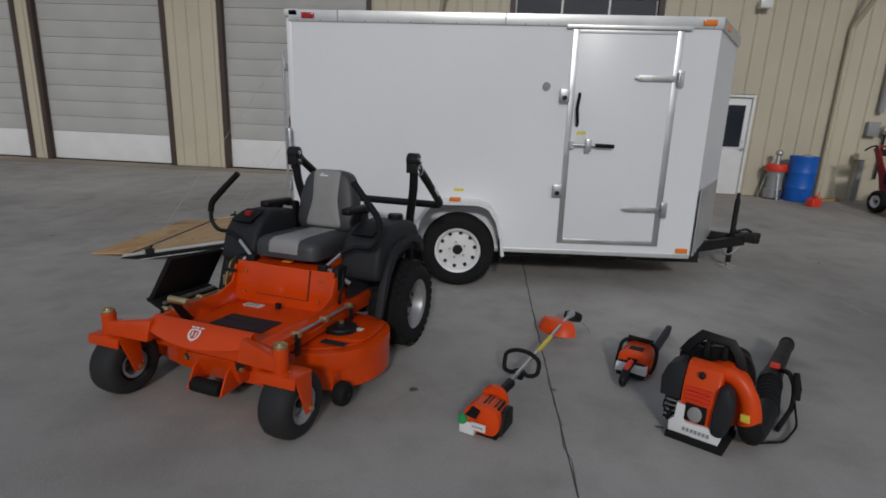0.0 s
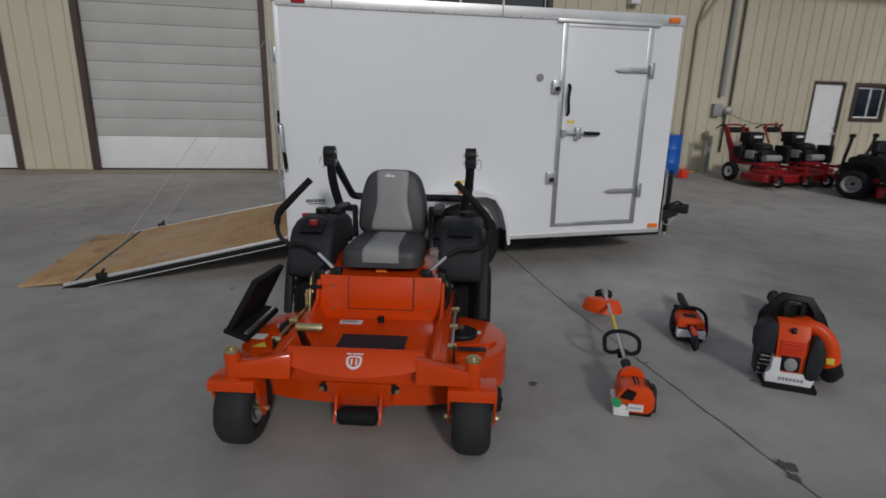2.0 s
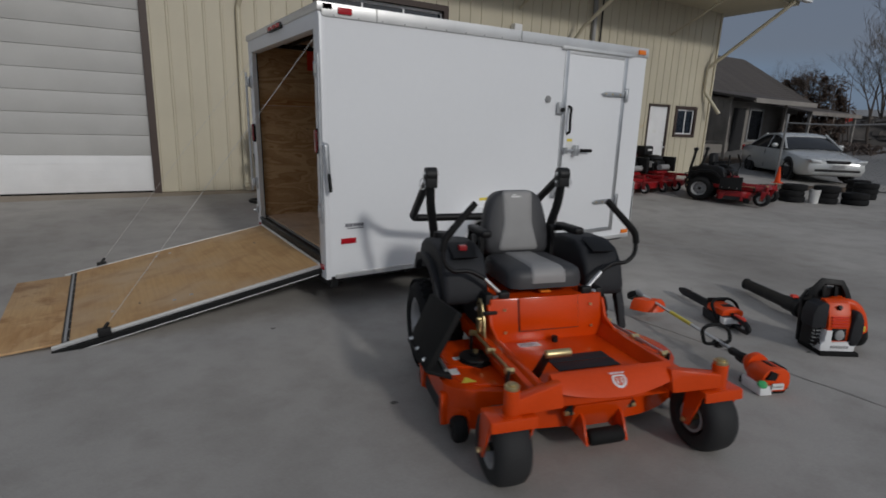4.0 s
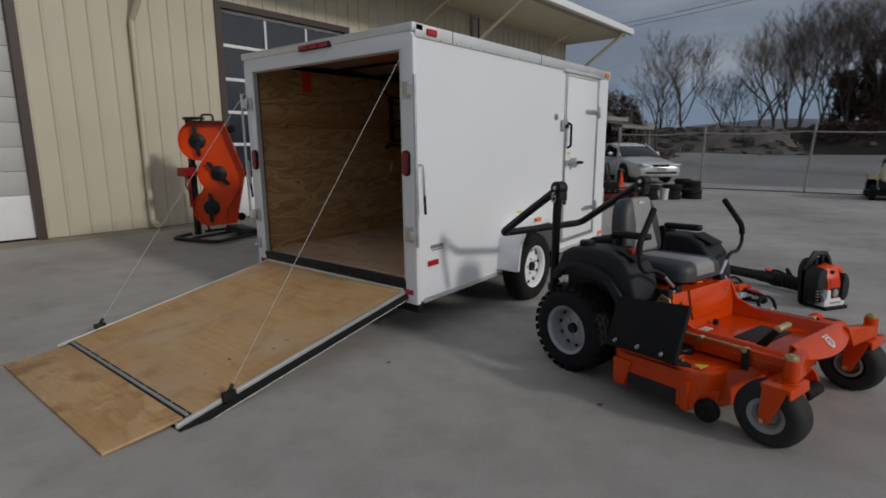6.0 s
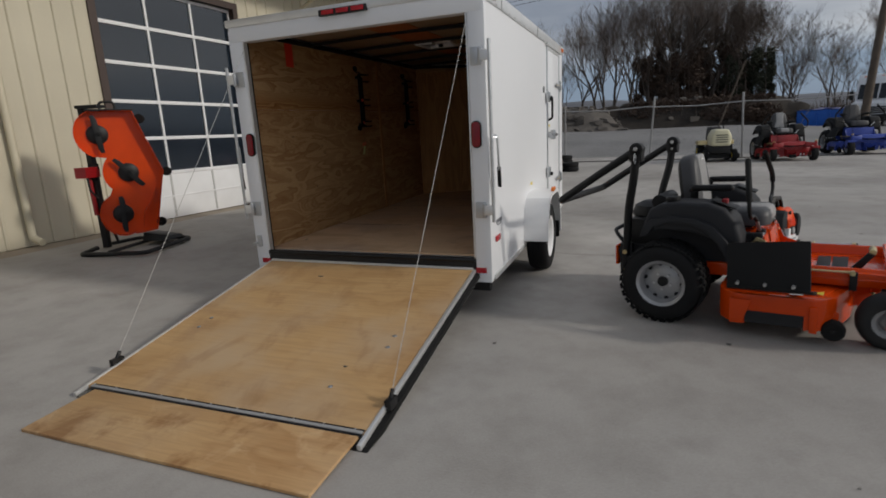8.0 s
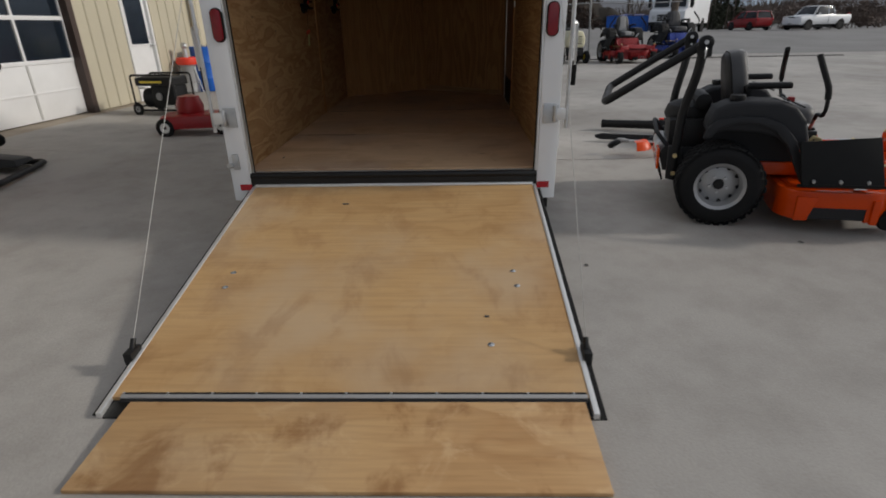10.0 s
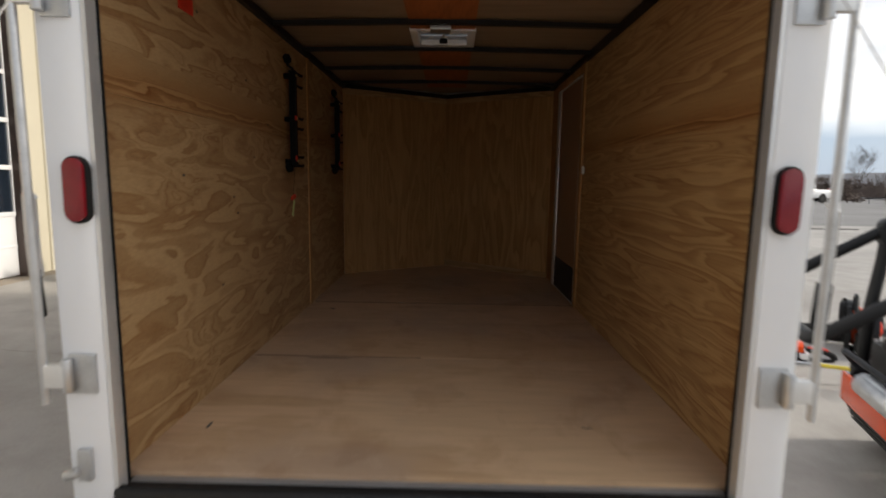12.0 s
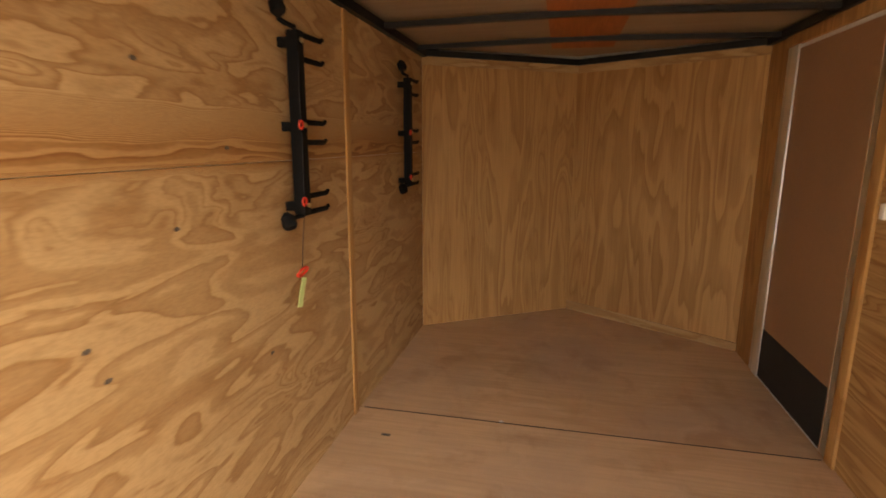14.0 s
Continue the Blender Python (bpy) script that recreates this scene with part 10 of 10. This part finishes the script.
thicket("evergreen_tree", pose(58.0, -27.5, ground_height(58.0, -27.5) + 0.02), (2.5, 2.7, 6.2), 14000, 0.2, 24, MAT["cedar"], "dark green cedar tree with a ragged point", "", 0.72)
thicket("scrub", pose(46.5, 8.5, 1.0), (1.6, 4.6, 1.1), 3500, 0.16, 25, MAT["brush"], "low brown scrub above the rubble")
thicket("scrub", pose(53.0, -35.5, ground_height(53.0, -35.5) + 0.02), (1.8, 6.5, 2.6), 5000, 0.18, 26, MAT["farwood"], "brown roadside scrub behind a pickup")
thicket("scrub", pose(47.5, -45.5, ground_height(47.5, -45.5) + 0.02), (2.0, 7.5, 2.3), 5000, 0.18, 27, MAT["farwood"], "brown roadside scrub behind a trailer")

# wooded skyline, far off
rng = random.Random(31)
vs, fs = [], []
for i in range(14000):
    a = radians(rng.uniform(-100, 34))
    d = rng.uniform(88, 130)
    x, y = d * math.cos(a), d * math.sin(a)
    h = (2.8 + 1.2 * math.sin(a * 9) * math.sin(a * 23 + 1)) * rng.uniform(0.3, 1.25) * d / 100 * (1.0 if i % 3 else 0.6)
    w = rng.uniform(0.02, 0.09) if i % 3 else rng.uniform(0.2, 0.9)
    t = rng.uniform(-0.9, 0.9)
    nx, ny = -math.sin(a) * w, math.cos(a) * w
    k = len(vs)
    vs += [(x - nx, y - ny, 0.8), (x + nx, y + ny, 0.8), (x + nx * 0.2 + t, y + ny * 0.2 + t, 1.0 + h), (x - nx * 0.2 + t, y - ny * 0.2 + t, 1.0 + h * 1.05)]
    fs.append((k, k + 1, k + 2, k + 3))
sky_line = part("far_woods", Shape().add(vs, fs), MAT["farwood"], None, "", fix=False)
tagged(sky_line, "distant brown line of bare woods", "woods", "", "stuff")
# ridge behind the woods, its haze carried by the blue-grey colour
rows = []
for i in range(81):
    a = radians(-105 + i * 1.8)
    rows.append([((d) * math.cos(a), (d) * math.sin(a), 1.0 + (6.0 + 1.6 * math.sin(a * 5 + 1) + 0.8 * math.sin(a * 17)) * k) for d, k in ((130, 0.0), (150, 0.75), (175, 1.0), (230, -0.3))])
setting("backdrop_ridge", Shape().grid(rows, 0.0), MAT["ridge"], "distant dark wooded ridge on the horizon, haze in its blue-grey colour", "backdrop")
